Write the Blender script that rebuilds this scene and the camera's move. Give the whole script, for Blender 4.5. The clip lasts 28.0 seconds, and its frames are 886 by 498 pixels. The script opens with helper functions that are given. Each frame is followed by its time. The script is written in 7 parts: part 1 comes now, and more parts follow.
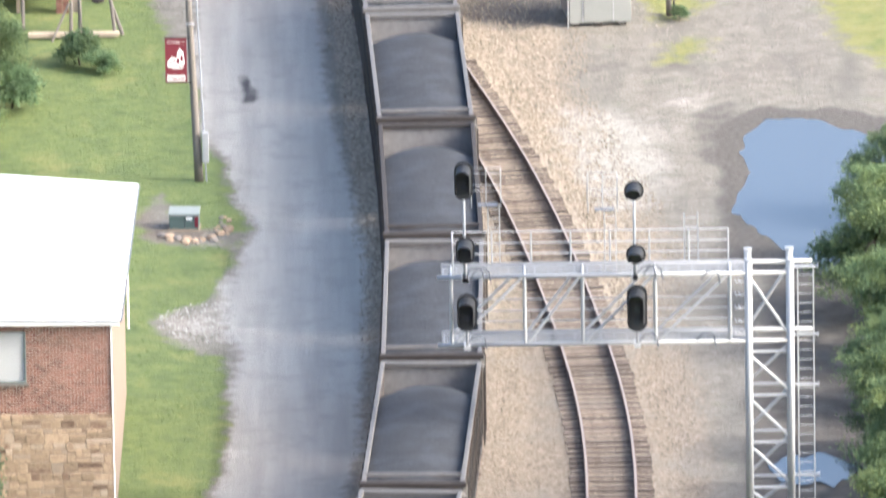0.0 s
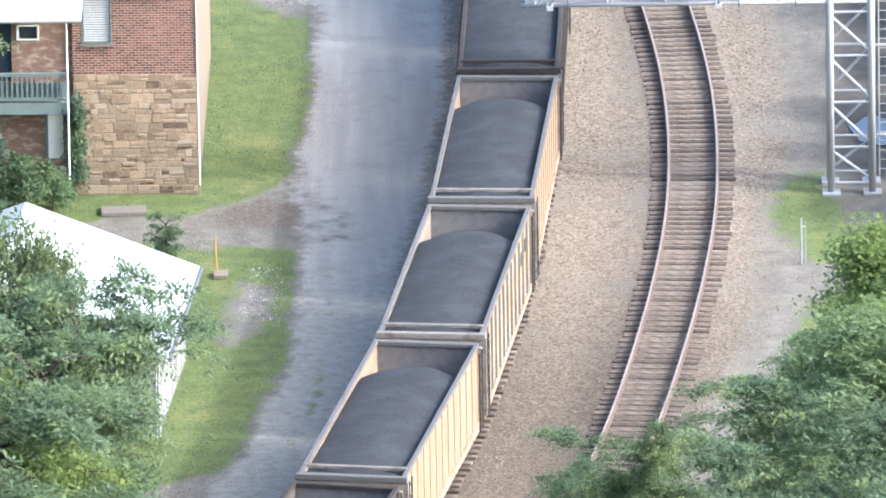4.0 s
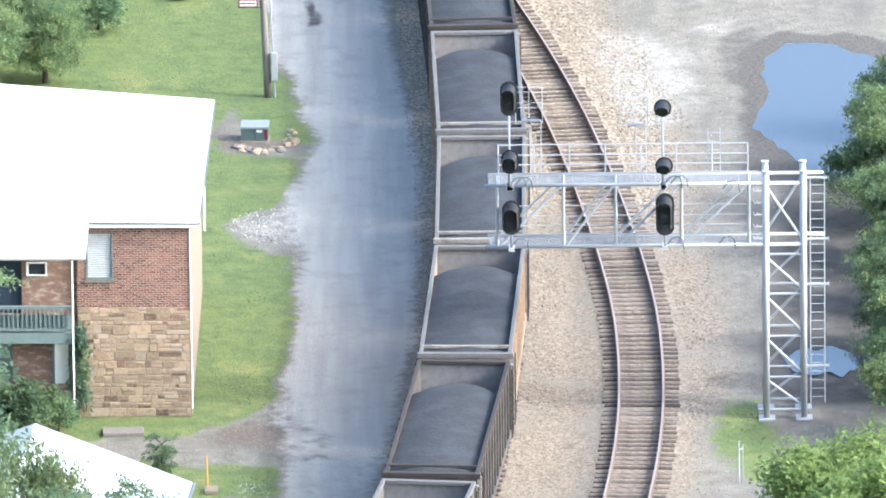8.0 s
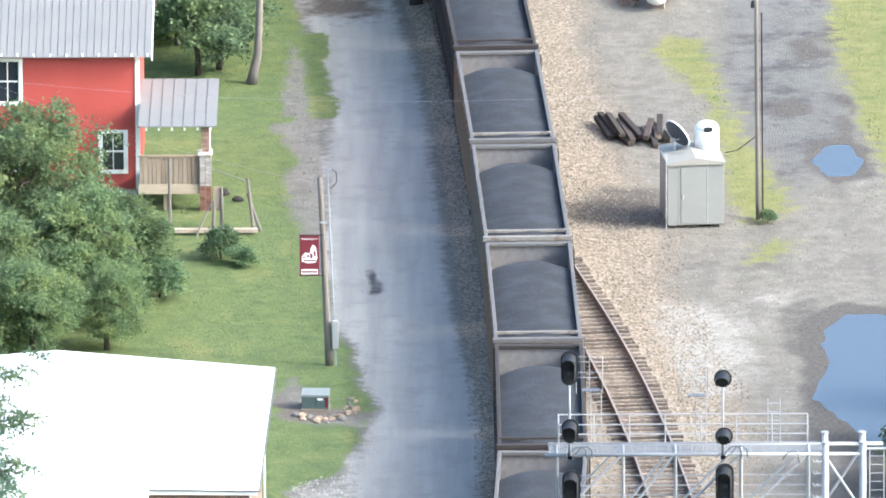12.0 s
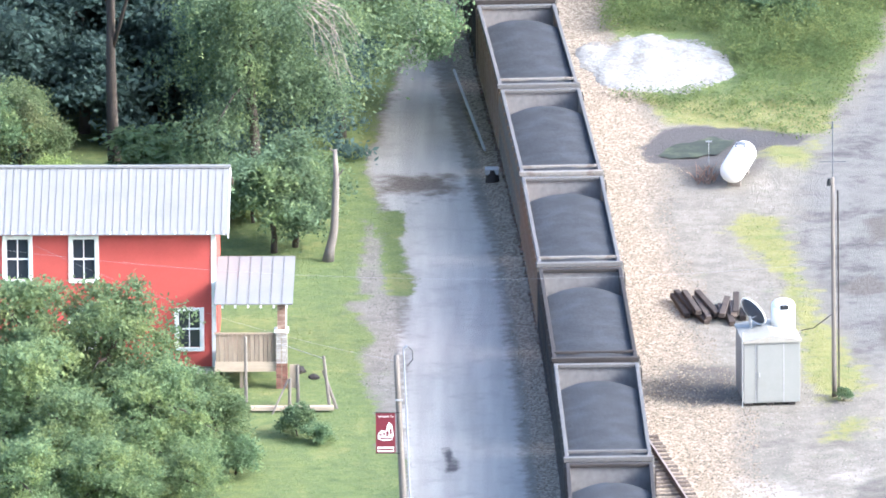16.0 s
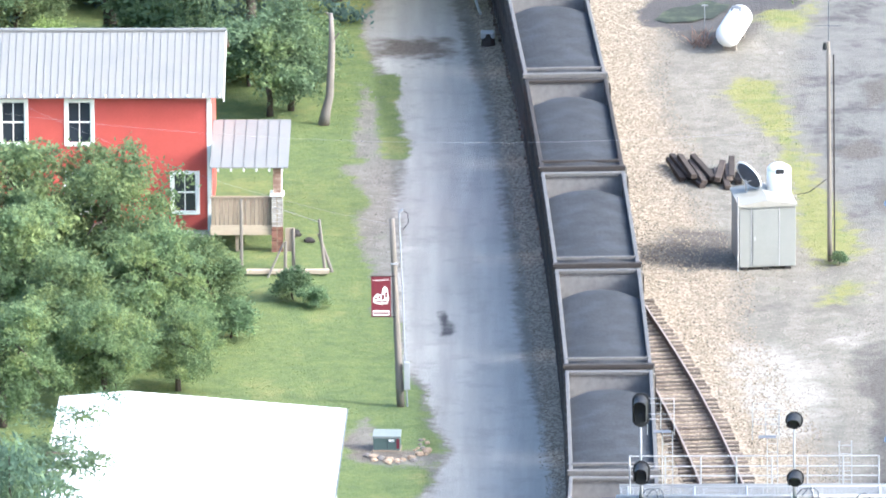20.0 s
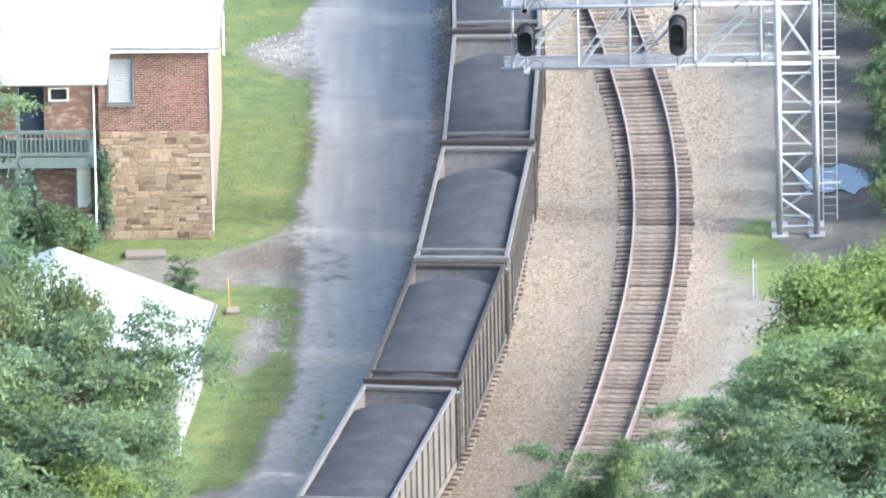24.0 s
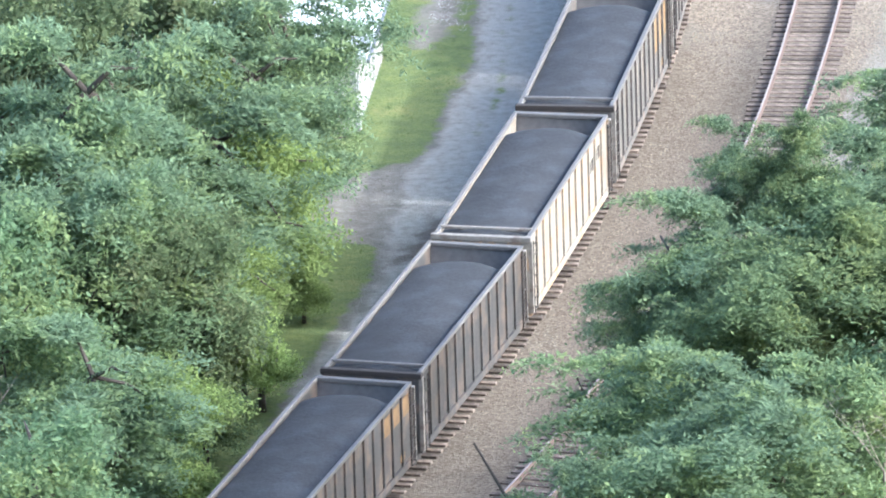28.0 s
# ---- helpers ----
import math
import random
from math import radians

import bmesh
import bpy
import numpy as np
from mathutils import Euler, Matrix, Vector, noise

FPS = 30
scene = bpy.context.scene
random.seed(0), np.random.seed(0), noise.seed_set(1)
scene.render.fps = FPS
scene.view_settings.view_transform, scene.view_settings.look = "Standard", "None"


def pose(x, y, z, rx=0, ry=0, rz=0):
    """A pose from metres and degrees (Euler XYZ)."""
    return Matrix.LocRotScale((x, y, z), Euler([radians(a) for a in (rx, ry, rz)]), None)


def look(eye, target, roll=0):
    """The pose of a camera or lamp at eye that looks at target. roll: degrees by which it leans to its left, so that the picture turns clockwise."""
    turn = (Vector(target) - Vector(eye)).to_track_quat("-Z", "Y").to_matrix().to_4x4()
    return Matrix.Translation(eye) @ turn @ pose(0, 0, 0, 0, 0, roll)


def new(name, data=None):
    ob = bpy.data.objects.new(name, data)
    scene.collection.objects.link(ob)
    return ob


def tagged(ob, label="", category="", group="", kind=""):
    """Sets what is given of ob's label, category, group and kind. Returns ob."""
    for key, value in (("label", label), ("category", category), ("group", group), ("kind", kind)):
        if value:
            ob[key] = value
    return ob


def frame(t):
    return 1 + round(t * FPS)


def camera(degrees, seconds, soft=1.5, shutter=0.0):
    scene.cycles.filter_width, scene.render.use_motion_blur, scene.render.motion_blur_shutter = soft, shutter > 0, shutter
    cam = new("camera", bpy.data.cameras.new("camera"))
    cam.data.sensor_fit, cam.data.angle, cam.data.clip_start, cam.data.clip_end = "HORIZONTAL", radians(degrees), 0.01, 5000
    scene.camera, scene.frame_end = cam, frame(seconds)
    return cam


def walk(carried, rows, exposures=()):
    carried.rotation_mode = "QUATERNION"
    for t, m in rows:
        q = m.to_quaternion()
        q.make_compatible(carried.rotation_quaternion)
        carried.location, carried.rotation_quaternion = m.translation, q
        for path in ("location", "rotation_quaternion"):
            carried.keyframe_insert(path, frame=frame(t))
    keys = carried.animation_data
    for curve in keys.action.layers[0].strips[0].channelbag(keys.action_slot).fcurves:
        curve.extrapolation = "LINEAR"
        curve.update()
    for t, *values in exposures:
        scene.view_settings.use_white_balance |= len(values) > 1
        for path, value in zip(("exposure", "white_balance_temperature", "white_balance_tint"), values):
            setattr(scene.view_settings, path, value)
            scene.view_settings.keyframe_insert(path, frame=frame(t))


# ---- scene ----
cam = camera(2 * math.degrees(math.atan(784 / 29000)), 28.0, soft=1.75, shutter=0.3)
walk(cam, [
    (0.00, pose(0.158, -480.412, 151.139, 73.50718, 0.80259, -0.41180)),
    (0.50, pose(0.160, -482.082, 151.139, 72.98954, 0.90820, -0.46056)),
    (1.00, pose(-0.009, -483.169, 151.139, 72.63584, 0.84731, -0.25423)),
    (1.50, pose(0.302, -483.683, 151.139, 72.46421, 0.74205, -0.58992)),
    (2.00, pose(0.060, -483.806, 151.139, 72.42136, 0.85609, -0.34156)),
    (2.50, pose(-0.078, -483.640, 151.139, 72.47784, 0.88315, -0.18702)),
    (3.00, pose(0.028, -483.705, 151.139, 72.45614, 0.74637, -0.26853)),
    (3.50, pose(-0.101, -483.797, 151.139, 72.42457, 0.85811, -0.15243)),
    (5.50, pose(-0.058, -483.501, 151.139, 72.52415, 0.94859, -0.23092)),
    (6.00, pose(-0.109, -483.392, 151.139, 72.56057, 0.98123, -0.18032)),
    (6.20, pose(-0.048, -483.315, 151.139, 72.58715, 0.80984, -0.19811)),
    (6.30, pose(-0.017, -483.276, 151.139, 72.60052, 0.72423, -0.20699)),
    (6.40, pose(0.013, -483.795, 151.314, 72.61395, 0.63868, -0.21587)),
    (6.50, pose(0.042, -485.394, 151.826, 72.62742, 0.55318, -0.22475)),
    (6.60, pose(0.064, -488.105, 152.680, 72.63422, 0.55109, -0.25501)),
    (6.70, pose(0.082, -491.365, 153.705, 72.64110, 0.54897, -0.28568)),
    (6.80, pose(0.096, -494.628, 154.730, 72.64808, 0.54683, -0.31678)),
    (6.90, pose(0.107, -497.893, 155.754, 72.65515, 0.54465, -0.34830)),
    (7.00, pose(0.115, -501.161, 156.779, 72.66232, 0.54245, -0.38026)),
    (7.10, pose(0.095, -504.319, 157.804, 72.73490, 0.55557, -0.36666)),
    (7.20, pose(0.076, -507.503, 158.829, 72.80936, 0.56903, -0.35271)),
    (7.30, pose(0.060, -510.713, 159.854, 72.88578, 0.58284, -0.33839)),
    (7.40, pose(0.045, -513.952, 160.878, 72.96424, 0.59702, -0.32370)),
    (7.50, pose(0.032, -517.221, 161.903, 73.04481, 0.61159, -0.30860)),
    (7.60, pose(0.020, -520.560, 162.928, 73.07570, 0.60414, -0.28156)),
    (7.70, pose(0.011, -523.912, 163.953, 73.10658, 0.59670, -0.25452)),
    (7.80, pose(0.004, -527.277, 164.978, 73.13745, 0.58926, -0.22748)),
    (7.90, pose(0.001, -530.090, 165.832, 73.16830, 0.58183, -0.20045)),
    (8.00, pose(0.000, -531.783, 166.344, 73.19913, 0.57439, -0.17342)),
    (8.20, pose(0.000, -532.573, 166.582, 73.23084, 0.58758, -0.15587)),
    (8.50, pose(0.000, -532.574, 166.582, 73.27847, 0.60738, -0.12952)),
    (9.00, pose(0.000, -532.575, 166.582, 73.31902, 0.58833, -0.12673)),
    (9.50, pose(0.000, -532.576, 166.582, 73.41696, 0.53401, -0.09213)),
    (10.00, pose(0.000, -532.579, 166.582, 73.54214, 0.50160, -0.05729)),
    (10.50, pose(0.001, -532.582, 166.582, 73.71030, 0.38945, 0.01161)),
    (11.00, pose(0.001, -532.585, 166.582, 73.87651, 0.38044, 0.04717)),
    (11.50, pose(0.001, -532.587, 166.582, 74.01564, 0.38982, 0.06978)),
    (12.00, pose(0.001, -532.590, 166.582, 74.14165, 0.32471, 0.12058)),
    (12.50, pose(0.001, -532.593, 166.582, 74.28839, 0.31443, 0.17563)),
    (13.00, pose(0.001, -532.597, 166.582, 74.51647, 0.21108, 0.22999)),
    (13.50, pose(0.002, -532.602, 166.582, 74.73869, 0.24023, 0.31635)),
    (15.50, pose(0.002, -532.603, 166.582, 74.80120, 0.36092, 0.34362)),
    (16.00, pose(0.003, -532.602, 166.582, 74.76468, 0.37634, 0.38290)),
    (16.50, pose(0.003, -532.601, 166.582, 74.71777, 0.31286, 0.40322)),
    (17.00, pose(0.003, -532.600, 166.582, 74.66623, 0.30425, 0.42485)),
    (17.50, pose(0.003, -532.599, 166.582, 74.62567, 0.39162, 0.41303)),
    (18.00, pose(0.003, -532.598, 166.582, 74.56804, 0.39506, 0.43695)),
    (18.50, pose(0.003, -532.597, 166.582, 74.50508, 0.39707, 0.44038)),
    (19.00, pose(0.003, -532.596, 166.582, 74.47154, 0.35277, 0.43021)),
    (19.50, pose(0.003, -532.595, 166.582, 74.41485, 0.33224, 0.40263)),
    (20.00, pose(0.002, -532.593, 166.582, 74.28775, 0.29633, 0.38901)),
    (20.50, pose(0.002, -532.589, 166.582, 74.11637, 0.34497, 0.36861)),
    (21.00, pose(0.002, -532.585, 166.582, 73.89785, 0.17275, 0.38990)),
    (21.50, pose(0.002, -532.581, 166.582, 73.68279, 0.14536, 0.30921)),
    (22.00, pose(0.001, -532.577, 166.582, 73.46755, 0.12613, 0.18357)),
    (22.50, pose(0.000, -532.573, 166.582, 73.23787, 0.01885, 0.02264)),
    (24.50, pose(0.043, -540.176, 169.005, 72.35056, 1.44629, -0.14785)),
    (25.00, pose(0.096, -540.079, 169.005, 72.14557, 1.47105, 0.23051)),
    (25.50, pose(0.047, -539.992, 169.005, 71.95673, 1.26635, -0.06439)),
    (26.00, pose(0.085, -539.923, 169.005, 71.80287, 1.48618, 0.14775)),
    (26.50, pose(0.103, -539.861, 169.005, 71.66392, 1.47946, 0.28724)),
    (27.00, pose(0.073, -539.816, 169.005, 71.56171, 1.40455, 0.08595)),
    (27.50, pose(0.088, -539.781, 169.005, 71.48220, 1.45890, 0.18200)),
    (28.00, pose(0.101, -539.756, 169.005, 71.42178, 1.60558, 0.23331)),
], exposures=[(0.0, 2.14, 5890, 9), (3.2, 2.11, 5590, 9), (5.8, 2.11, 5290, 5), (8.0, 2.23, 5390, 5), (10.0, 2.12, 5490, 5), (12.0, 2.01, 5490, 5), (13.5, 2.09, 5340, 9), (15.8, 2.38, 5320, 10), (18.0, 2.40, 5310, 10), (20.3, 2.26, 5420, 6), (22.0, 2.03, 5440, 6), (25.0, 2.33, 5340, 5), (28.0, 2.31, 5200, 6)])

# world and sun
SUN_DIR = Vector((1.5, -0.46, 1.0)).normalized()
world = bpy.data.worlds.new("sky")
scene.world = world
world.use_nodes = True
wn = world.node_tree
sky = wn.nodes.new("ShaderNodeTexSky")
sky.sky_type = "NISHITA"
sky.sun_disc = False
sky.sun_elevation = math.asin(SUN_DIR.z)
sky.sun_rotation = math.atan2(SUN_DIR.x, SUN_DIR.y)
sky.air_density = 1.0
sky.dust_density = 6.0
sky.ozone_density = 0.5
wn.links.new(sky.outputs[0], wn.nodes["Background"].inputs[0])
wn.nodes["Background"].inputs[1].default_value = 0.15
sun = new("sun", bpy.data.lights.new("sun", "SUN"))
sun.data.energy = 0.95
sun.data.angle = radians(1.6)
sun.data.color = (1.0, 0.965, 0.915)
sun.matrix_world = look(SUN_DIR * 300, (0, 0, 0))


# ---- materials ----
def material(name, base, rough=0.8, metal=0.0, var=0.25, scale=3.0, fine=40.0, bump=0.2, second=None, mix=0.5,
             random_object=0.0, random_island=0.0, trans=0.0, stretch=(1, 1, 1), bump_dist=0.02, spec=0.3):
    """Two scales of variation in colour, a fine relief, an optional second colour in patches."""
    m = bpy.data.materials.new(name)
    m.use_nodes = True
    t = m.node_tree
    n, l = t.nodes, t.links
    p = n["Principled BSDF"]
    p.inputs["Roughness"].default_value = rough
    p.inputs["Metallic"].default_value = metal
    p.inputs["Specular IOR Level"].default_value = spec
    co = n.new("ShaderNodeTexCoord")
    mp = n.new("ShaderNodeMapping")
    mp.inputs["Scale"].default_value = stretch
    l.new(co.outputs["Object"], mp.inputs[0])
    big = n.new("ShaderNodeTexNoise")
    big.inputs["Scale"].default_value = scale
    big.inputs["Detail"].default_value = 6
    small = n.new("ShaderNodeTexNoise")
    small.inputs["Scale"].default_value = fine
    small.inputs["Detail"].default_value = 3
    l.new(mp.outputs[0], big.inputs[0])
    l.new(mp.outputs[0], small.inputs[0])
    col = n.new("ShaderNodeRGB")
    col.outputs[0].default_value = (*base, 1)
    src = col.outputs[0]
    if second:
        ramp = n.new("ShaderNodeMapRange")
        ramp.inputs[1].default_value, ramp.inputs[2].default_value = 0.62 - mix * 0.25, 0.72 - mix * 0.2
        l.new(big.outputs[0], ramp.inputs[0])
        mx = n.new("ShaderNodeMix")
        mx.data_type = "RGBA"
        l.new(ramp.outputs[0], mx.inputs[0])
        l.new(src, mx.inputs[6])
        mx.inputs[7].default_value = (*second, 1)
        src = mx.outputs[2]
    add = n.new("ShaderNodeMath")
    l.new(big.outputs[0], add.inputs[0])
    l.new(small.outputs[0], add.inputs[1])
    val = add.outputs[0]
    if random_object:
        oi = n.new("ShaderNodeObjectInfo")
        ma = n.new("ShaderNodeMath")
        ma.operation = "MULTIPLY_ADD"
        ma.inputs[1].default_value = random_object
        l.new(oi.outputs["Random"], ma.inputs[0])
        l.new(val, ma.inputs[2])
        sb = n.new("ShaderNodeMath")
        sb.operation = "SUBTRACT"
        sb.inputs[1].default_value = random_object / 2
        l.new(ma.outputs[0], sb.inputs[0])
        val = sb.outputs[0]
    if random_island:
        ge = n.new("ShaderNodeNewGeometry")
        ma = n.new("ShaderNodeMath")
        ma.operation = "MULTIPLY_ADD"
        ma.inputs[1].default_value = random_island
        l.new(ge.outputs["Random Per Island"], ma.inputs[0])
        l.new(val, ma.inputs[2])
        sb = n.new("ShaderNodeMath")
        sb.operation = "SUBTRACT"
        sb.inputs[1].default_value = random_island / 2
        l.new(ma.outputs[0], sb.inputs[0])
        val = sb.outputs[0]
    br = n.new("ShaderNodeMapRange")
    br.inputs[1].default_value, br.inputs[2].default_value = 0.5, 1.5
    br.inputs[3].default_value, br.inputs[4].default_value = 1 - var, 1 + var
    br.clamp = False
    l.new(val, br.inputs[0])
    mul = n.new("ShaderNodeVectorMath")
    mul.operation = "SCALE"
    l.new(src, mul.inputs[0])
    l.new(br.outputs[0], mul.inputs["Scale"])
    l.new(mul.outputs[0], p.inputs["Base Color"])
    if bump:
        bp = n.new("ShaderNodeBump")
        bp.inputs["Strength"].default_value = bump
        bp.inputs["Distance"].default_value = bump_dist
        l.new(small.outputs[0], bp.inputs["Height"])
        l.new(bp.outputs[0], p.inputs["Normal"])
    if trans:
        tr = n.new("ShaderNodeBsdfTranslucent")
        l.new(mul.outputs[0], tr.inputs[0])
        ms = n.new("ShaderNodeMixShader")
        ms.inputs[0].default_value = trans
        l.new(p.outputs[0], ms.inputs[1])
        l.new(tr.outputs[0], ms.inputs[2])
        l.new(ms.outputs[0], n["Material Output"].inputs[0])
    return m


panel_cream = material("panel_cream", (0.222, 0.205, 0.176), 0.8, 0, 0.35, 1.3, 9, 0.1, second=(0.180, 0.138, 0.102), mix=0.7, stretch=(1, 3, 0.5))
panel_tan = material("panel_tan", (0.262, 0.195, 0.140), 0.8, 0, 0.3, 1.3, 9, 0.1, second=(0.215, 0.135, 0.082), mix=0.65, stretch=(1, 3, 0.5))
coal = material("coal", (0.0295, 0.031, 0.0345), 0.85, 0, 0.4, 0.9, 9, 0.4, second=(0.034, 0.0365, 0.042), mix=0.5, bump_dist=0.06)
car_black = material("car_black", (0.052, 0.050, 0.050), 0.7, 0, 0.4, 1.1, 9, 0.1, second=(0.085, 0.066, 0.055), mix=0.5, random_object=0.4)
car_grey = material("car_grey", (0.088, 0.083, 0.080), 0.75, 0, 0.4, 1.2, 9, 0.1, second=(0.125, 0.103, 0.086), mix=0.6, stretch=(1, 3, 0.5))
car_cream = material("car_cream", (0.208, 0.19, 0.16), 0.75, 0, 0.25, 1.0, 8, 0.1, second=(0.27, 0.17, 0.09), mix=0.5)
car_tan = material("car_tan", (0.270, 0.215, 0.162), 0.75, 0, 0.25, 1.0, 8, 0.1, second=(0.20, 0.135, 0.09), mix=0.6)
car_inner = material("car_inner", (0.182, 0.175, 0.172), 0.8, 0, 0.3, 1.0, 6, 0.1, second=(0.155, 0.146, 0.142), mix=0.6)
chord_grey = material("chord_grey", (0.115, 0.110, 0.108), 0.7, 0, 0.35, 1.5, 12, 0.1, second=(0.10, 0.094, 0.090), mix=0.5)
iron_dark = material("iron_dark", (0.035, 0.03, 0.028), 0.8, 0, 0.3, 4, 30, 0.2)
yellow_mark = material("yellow_mark", (0.19, 0.122, 0.06), 0.8, 0, 0.35, 3, 20, 0.1, second=(0.13, 0.085, 0.05), mix=0.6)
post_pale = material("post_pale", (0.195, 0.182, 0.165), 0.8, 0, 0.3, 2, 15, 0.1, second=(0.12, 0.10, 0.085), mix=0.5)
rail_rust = material("rail_rust", (0.112, 0.080, 0.066), 0.85, 0, 0.25, 2, 20, 0.1)
rail_top = material("rail_top", (0.225, 0.192, 0.178), 0.75, 0.0, 0.15, 2, 20, 0.05)
tie_wood = material("tie_wood", (0.092, 0.072, 0.059), 0.9, 0, 0.45, 3, 25, 0.5, second=(0.150, 0.120, 0.098), mix=0.5, random_object=1.1, stretch=(1, 5, 5))
galv = material("galvanised", (0.345, 0.35, 0.355), 0.55, 0.2, 0.12, 4, 40, 0.05)
grating = material("grating", (0.27, 0.28, 0.30), 0.7, 0.1, 0.15, 6, 60, 0.2)
signal_black = material("signal_black", (0.018, 0.019, 0.022), 0.55, 0, 0.3, 4, 30, 0.1)
signal_grey = material("signal_grey", (0.10, 0.11, 0.13), 0.5, 0, 0.25, 4, 30, 0.1)
barn_roof = material("barn_roof", (0.36, 0.395, 0.41), 0.55, 0, 0.12, 0.6, 15, 0.05)
barn_wall = material("barn_wall", (0.46, 0.46, 0.44), 0.6, 0, 0.2, 1.2, 14, 0.05, second=(0.30, 0.29, 0.27), mix=0.5, stretch=(1, 1, 0.35))
door_blue = material("door_blue", (0.03, 0.045, 0.07), 0.6, 0, 0.2, 3, 20, 0.05)
white_roof = material("white_roof", (0.86, 0.87, 0.88), 0.5, 0, 0.05, 1, 15, 0.05)
seam_grey = material("seam_grey", (0.105, 0.105, 0.108), 0.7, 0.0, 0.14, 0.8, 20, 0.05)
metal_roof = material("metal_roof", (0.186, 0.185, 0.180), 0.65, 0.0, 0.14, 0.8, 20, 0.05, second=(0.180, 0.176, 0.168), mix=0.4)
red_siding = material("red_siding", (0.38, 0.07, 0.055), 0.6, 0, 0.12, 1.2, 20, 0.1)
white_paint = material("white_paint", (0.80, 0.80, 0.77), 0.6, 0, 0.08, 2, 25, 0.05)
brick_red = material("brick_red", (0.245, 0.118, 0.088), 0.9, 0, 0.38, 1.1, 30, 0.3, second=(0.180, 0.092, 0.072), mix=0.5, random_object=0.9, random_island=0.9)
mortar = material("mortar", (0.265, 0.203, 0.146), 0.95, 0, 0.2, 3, 40, 0.3)
stone_tan = material("stone_tan", (0.330, 0.245, 0.165), 0.95, 0, 0.33, 5, 22, 0.6, second=(0.235, 0.170, 0.118), mix=0.5, random_object=0.8)
stone_brown = material("stone_brown", (0.165, 0.112, 0.078), 0.95, 0, 0.33, 5, 22, 0.6, second=(0.21, 0.15, 0.105), mix=0.4, random_object=0.9)
stone_buff = material("stone_buff", (0.345, 0.275, 0.205), 0.95, 0, 0.3, 5, 22, 0.6, second=(0.31, 0.235, 0.17), mix=0.4, random_object=0.7)
stone_grey = material("stone_grey", (0.42, 0.39, 0.36), 0.95, 0, 0.35, 3, 18, 0.6, random_object=0.8)
brick_old = material("brick_old", (0.22, 0.14, 0.108), 0.95, 0, 0.4, 4.5, 22, 0.4, second=(0.30, 0.235, 0.185), mix=0.45, stretch=(0.7, 1, 1.6))
plaster_side = material("plaster_side", (0.205, 0.16, 0.125), 0.9, 0, 0.12, 2, 20, 0.15)
teal_wood = material("teal_wood", (0.150, 0.190, 0.185), 0.7, 0, 0.2, 3, 20, 0.1)
glass_dark = material("glass_dark", (0.03, 0.035, 0.045), 0.08, 0, 0.2, 2, 5, 0, spec=0.6)
dark_void = material("dark_void", (0.015, 0.017, 0.02), 0.9, 0, 0.2, 2, 5, 0)
pole_wood = material("pole_wood", (0.175, 0.155, 0.136), 0.9, 0, 0.3, 3, 25, 0.3, stretch=(6, 6, 0.5))
plank_pale = material("plank_pale", (0.42, 0.345, 0.26), 0.85, 0, 0.2, 3, 20, 0.2, stretch=(0.6, 4, 4))
plank_wood = material("plank_wood", (0.275, 0.222, 0.165), 0.85, 0, 0.25, 3, 20, 0.2, random_object=0.7, stretch=(4, 4, 0.6))
bark = material("bark", (0.075, 0.062, 0.052), 0.95, 0, 0.35, 4, 25, 0.6, stretch=(3, 3, 0.6))
roof_cream = material("roof_cream", (0.275, 0.265, 0.235), 0.6, 0, 0.12, 1.5, 20, 0.05, second=(0.235, 0.22, 0.19), mix=0.4)
shed_grey = material("shed_grey", (0.235, 0.24, 0.228), 0.5, 0.1, 0.08, 2, 20, 0.05)
maroon = material("maroon", (0.14, 0.02, 0.03), 0.7, 0, 0.15, 6, 30, 0.05)
joint_pale = material("joint_pale", (0.42, 0.35, 0.29), 0.95, 0, 0.2, 3, 40, 0.2)
blind_white = material("blind_white", (0.52, 0.53, 0.53), 0.7, 0, 0.1, 3, 20, 0.05)
box_green = material("box_green", (0.082, 0.118, 0.110), 0.6, 0, 0.15, 4, 30, 0.05)
black_tie = material("old_tie", (0.045, 0.035, 0.03), 0.9, 0, 0.35, 4, 20, 0.4, random_object=0.6)
orange_paint = material("orange_paint", (0.62, 0.33, 0.07), 0.7, 0, 0.2, 4, 20, 0.1)
white_gravel = material("white_gravel", (0.250, 0.245, 0.232), 0.95, 0, 0.55, 1.6, 7, 0.9, second=(0.175, 0.163, 0.142), mix=0.5, bump_dist=0.06)


def leaf_material(name, base, var=0.35, trans=0.55, second=None):
    return material(name, base, 0.8, 0, var, 0.6, 3.0, 0, second=second, mix=0.55, random_object=0.55, random_island=0.7, trans=trans, spec=0.08)


leaf_mid = leaf_material("leaf_mid", (0.150, 0.218, 0.118), second=(0.185, 0.235, 0.105))
leaf_dark = leaf_material("leaf_dark", (0.126, 0.188, 0.134), second=(0.145, 0.200, 0.115))
# Thicket leaves, darker and bluer: the wood's shade and haze put into colour.
leaf_wood_shade = leaf_material("leaf_wood_shade", (0.088, 0.132, 0.118))
leaf_front = leaf_material("leaf_front", (0.172, 0.236, 0.120), second=(0.215, 0.262, 0.112))
leaf_light = leaf_material("leaf_light", (0.22, 0.285, 0.10))
leaf_grey = leaf_material("leaf_grey", (0.165, 0.228, 0.136), second=(0.19, 0.245, 0.115))
leaf_olive = leaf_material("leaf_olive", (0.165, 0.212, 0.105), second=(0.195, 0.220, 0.112))
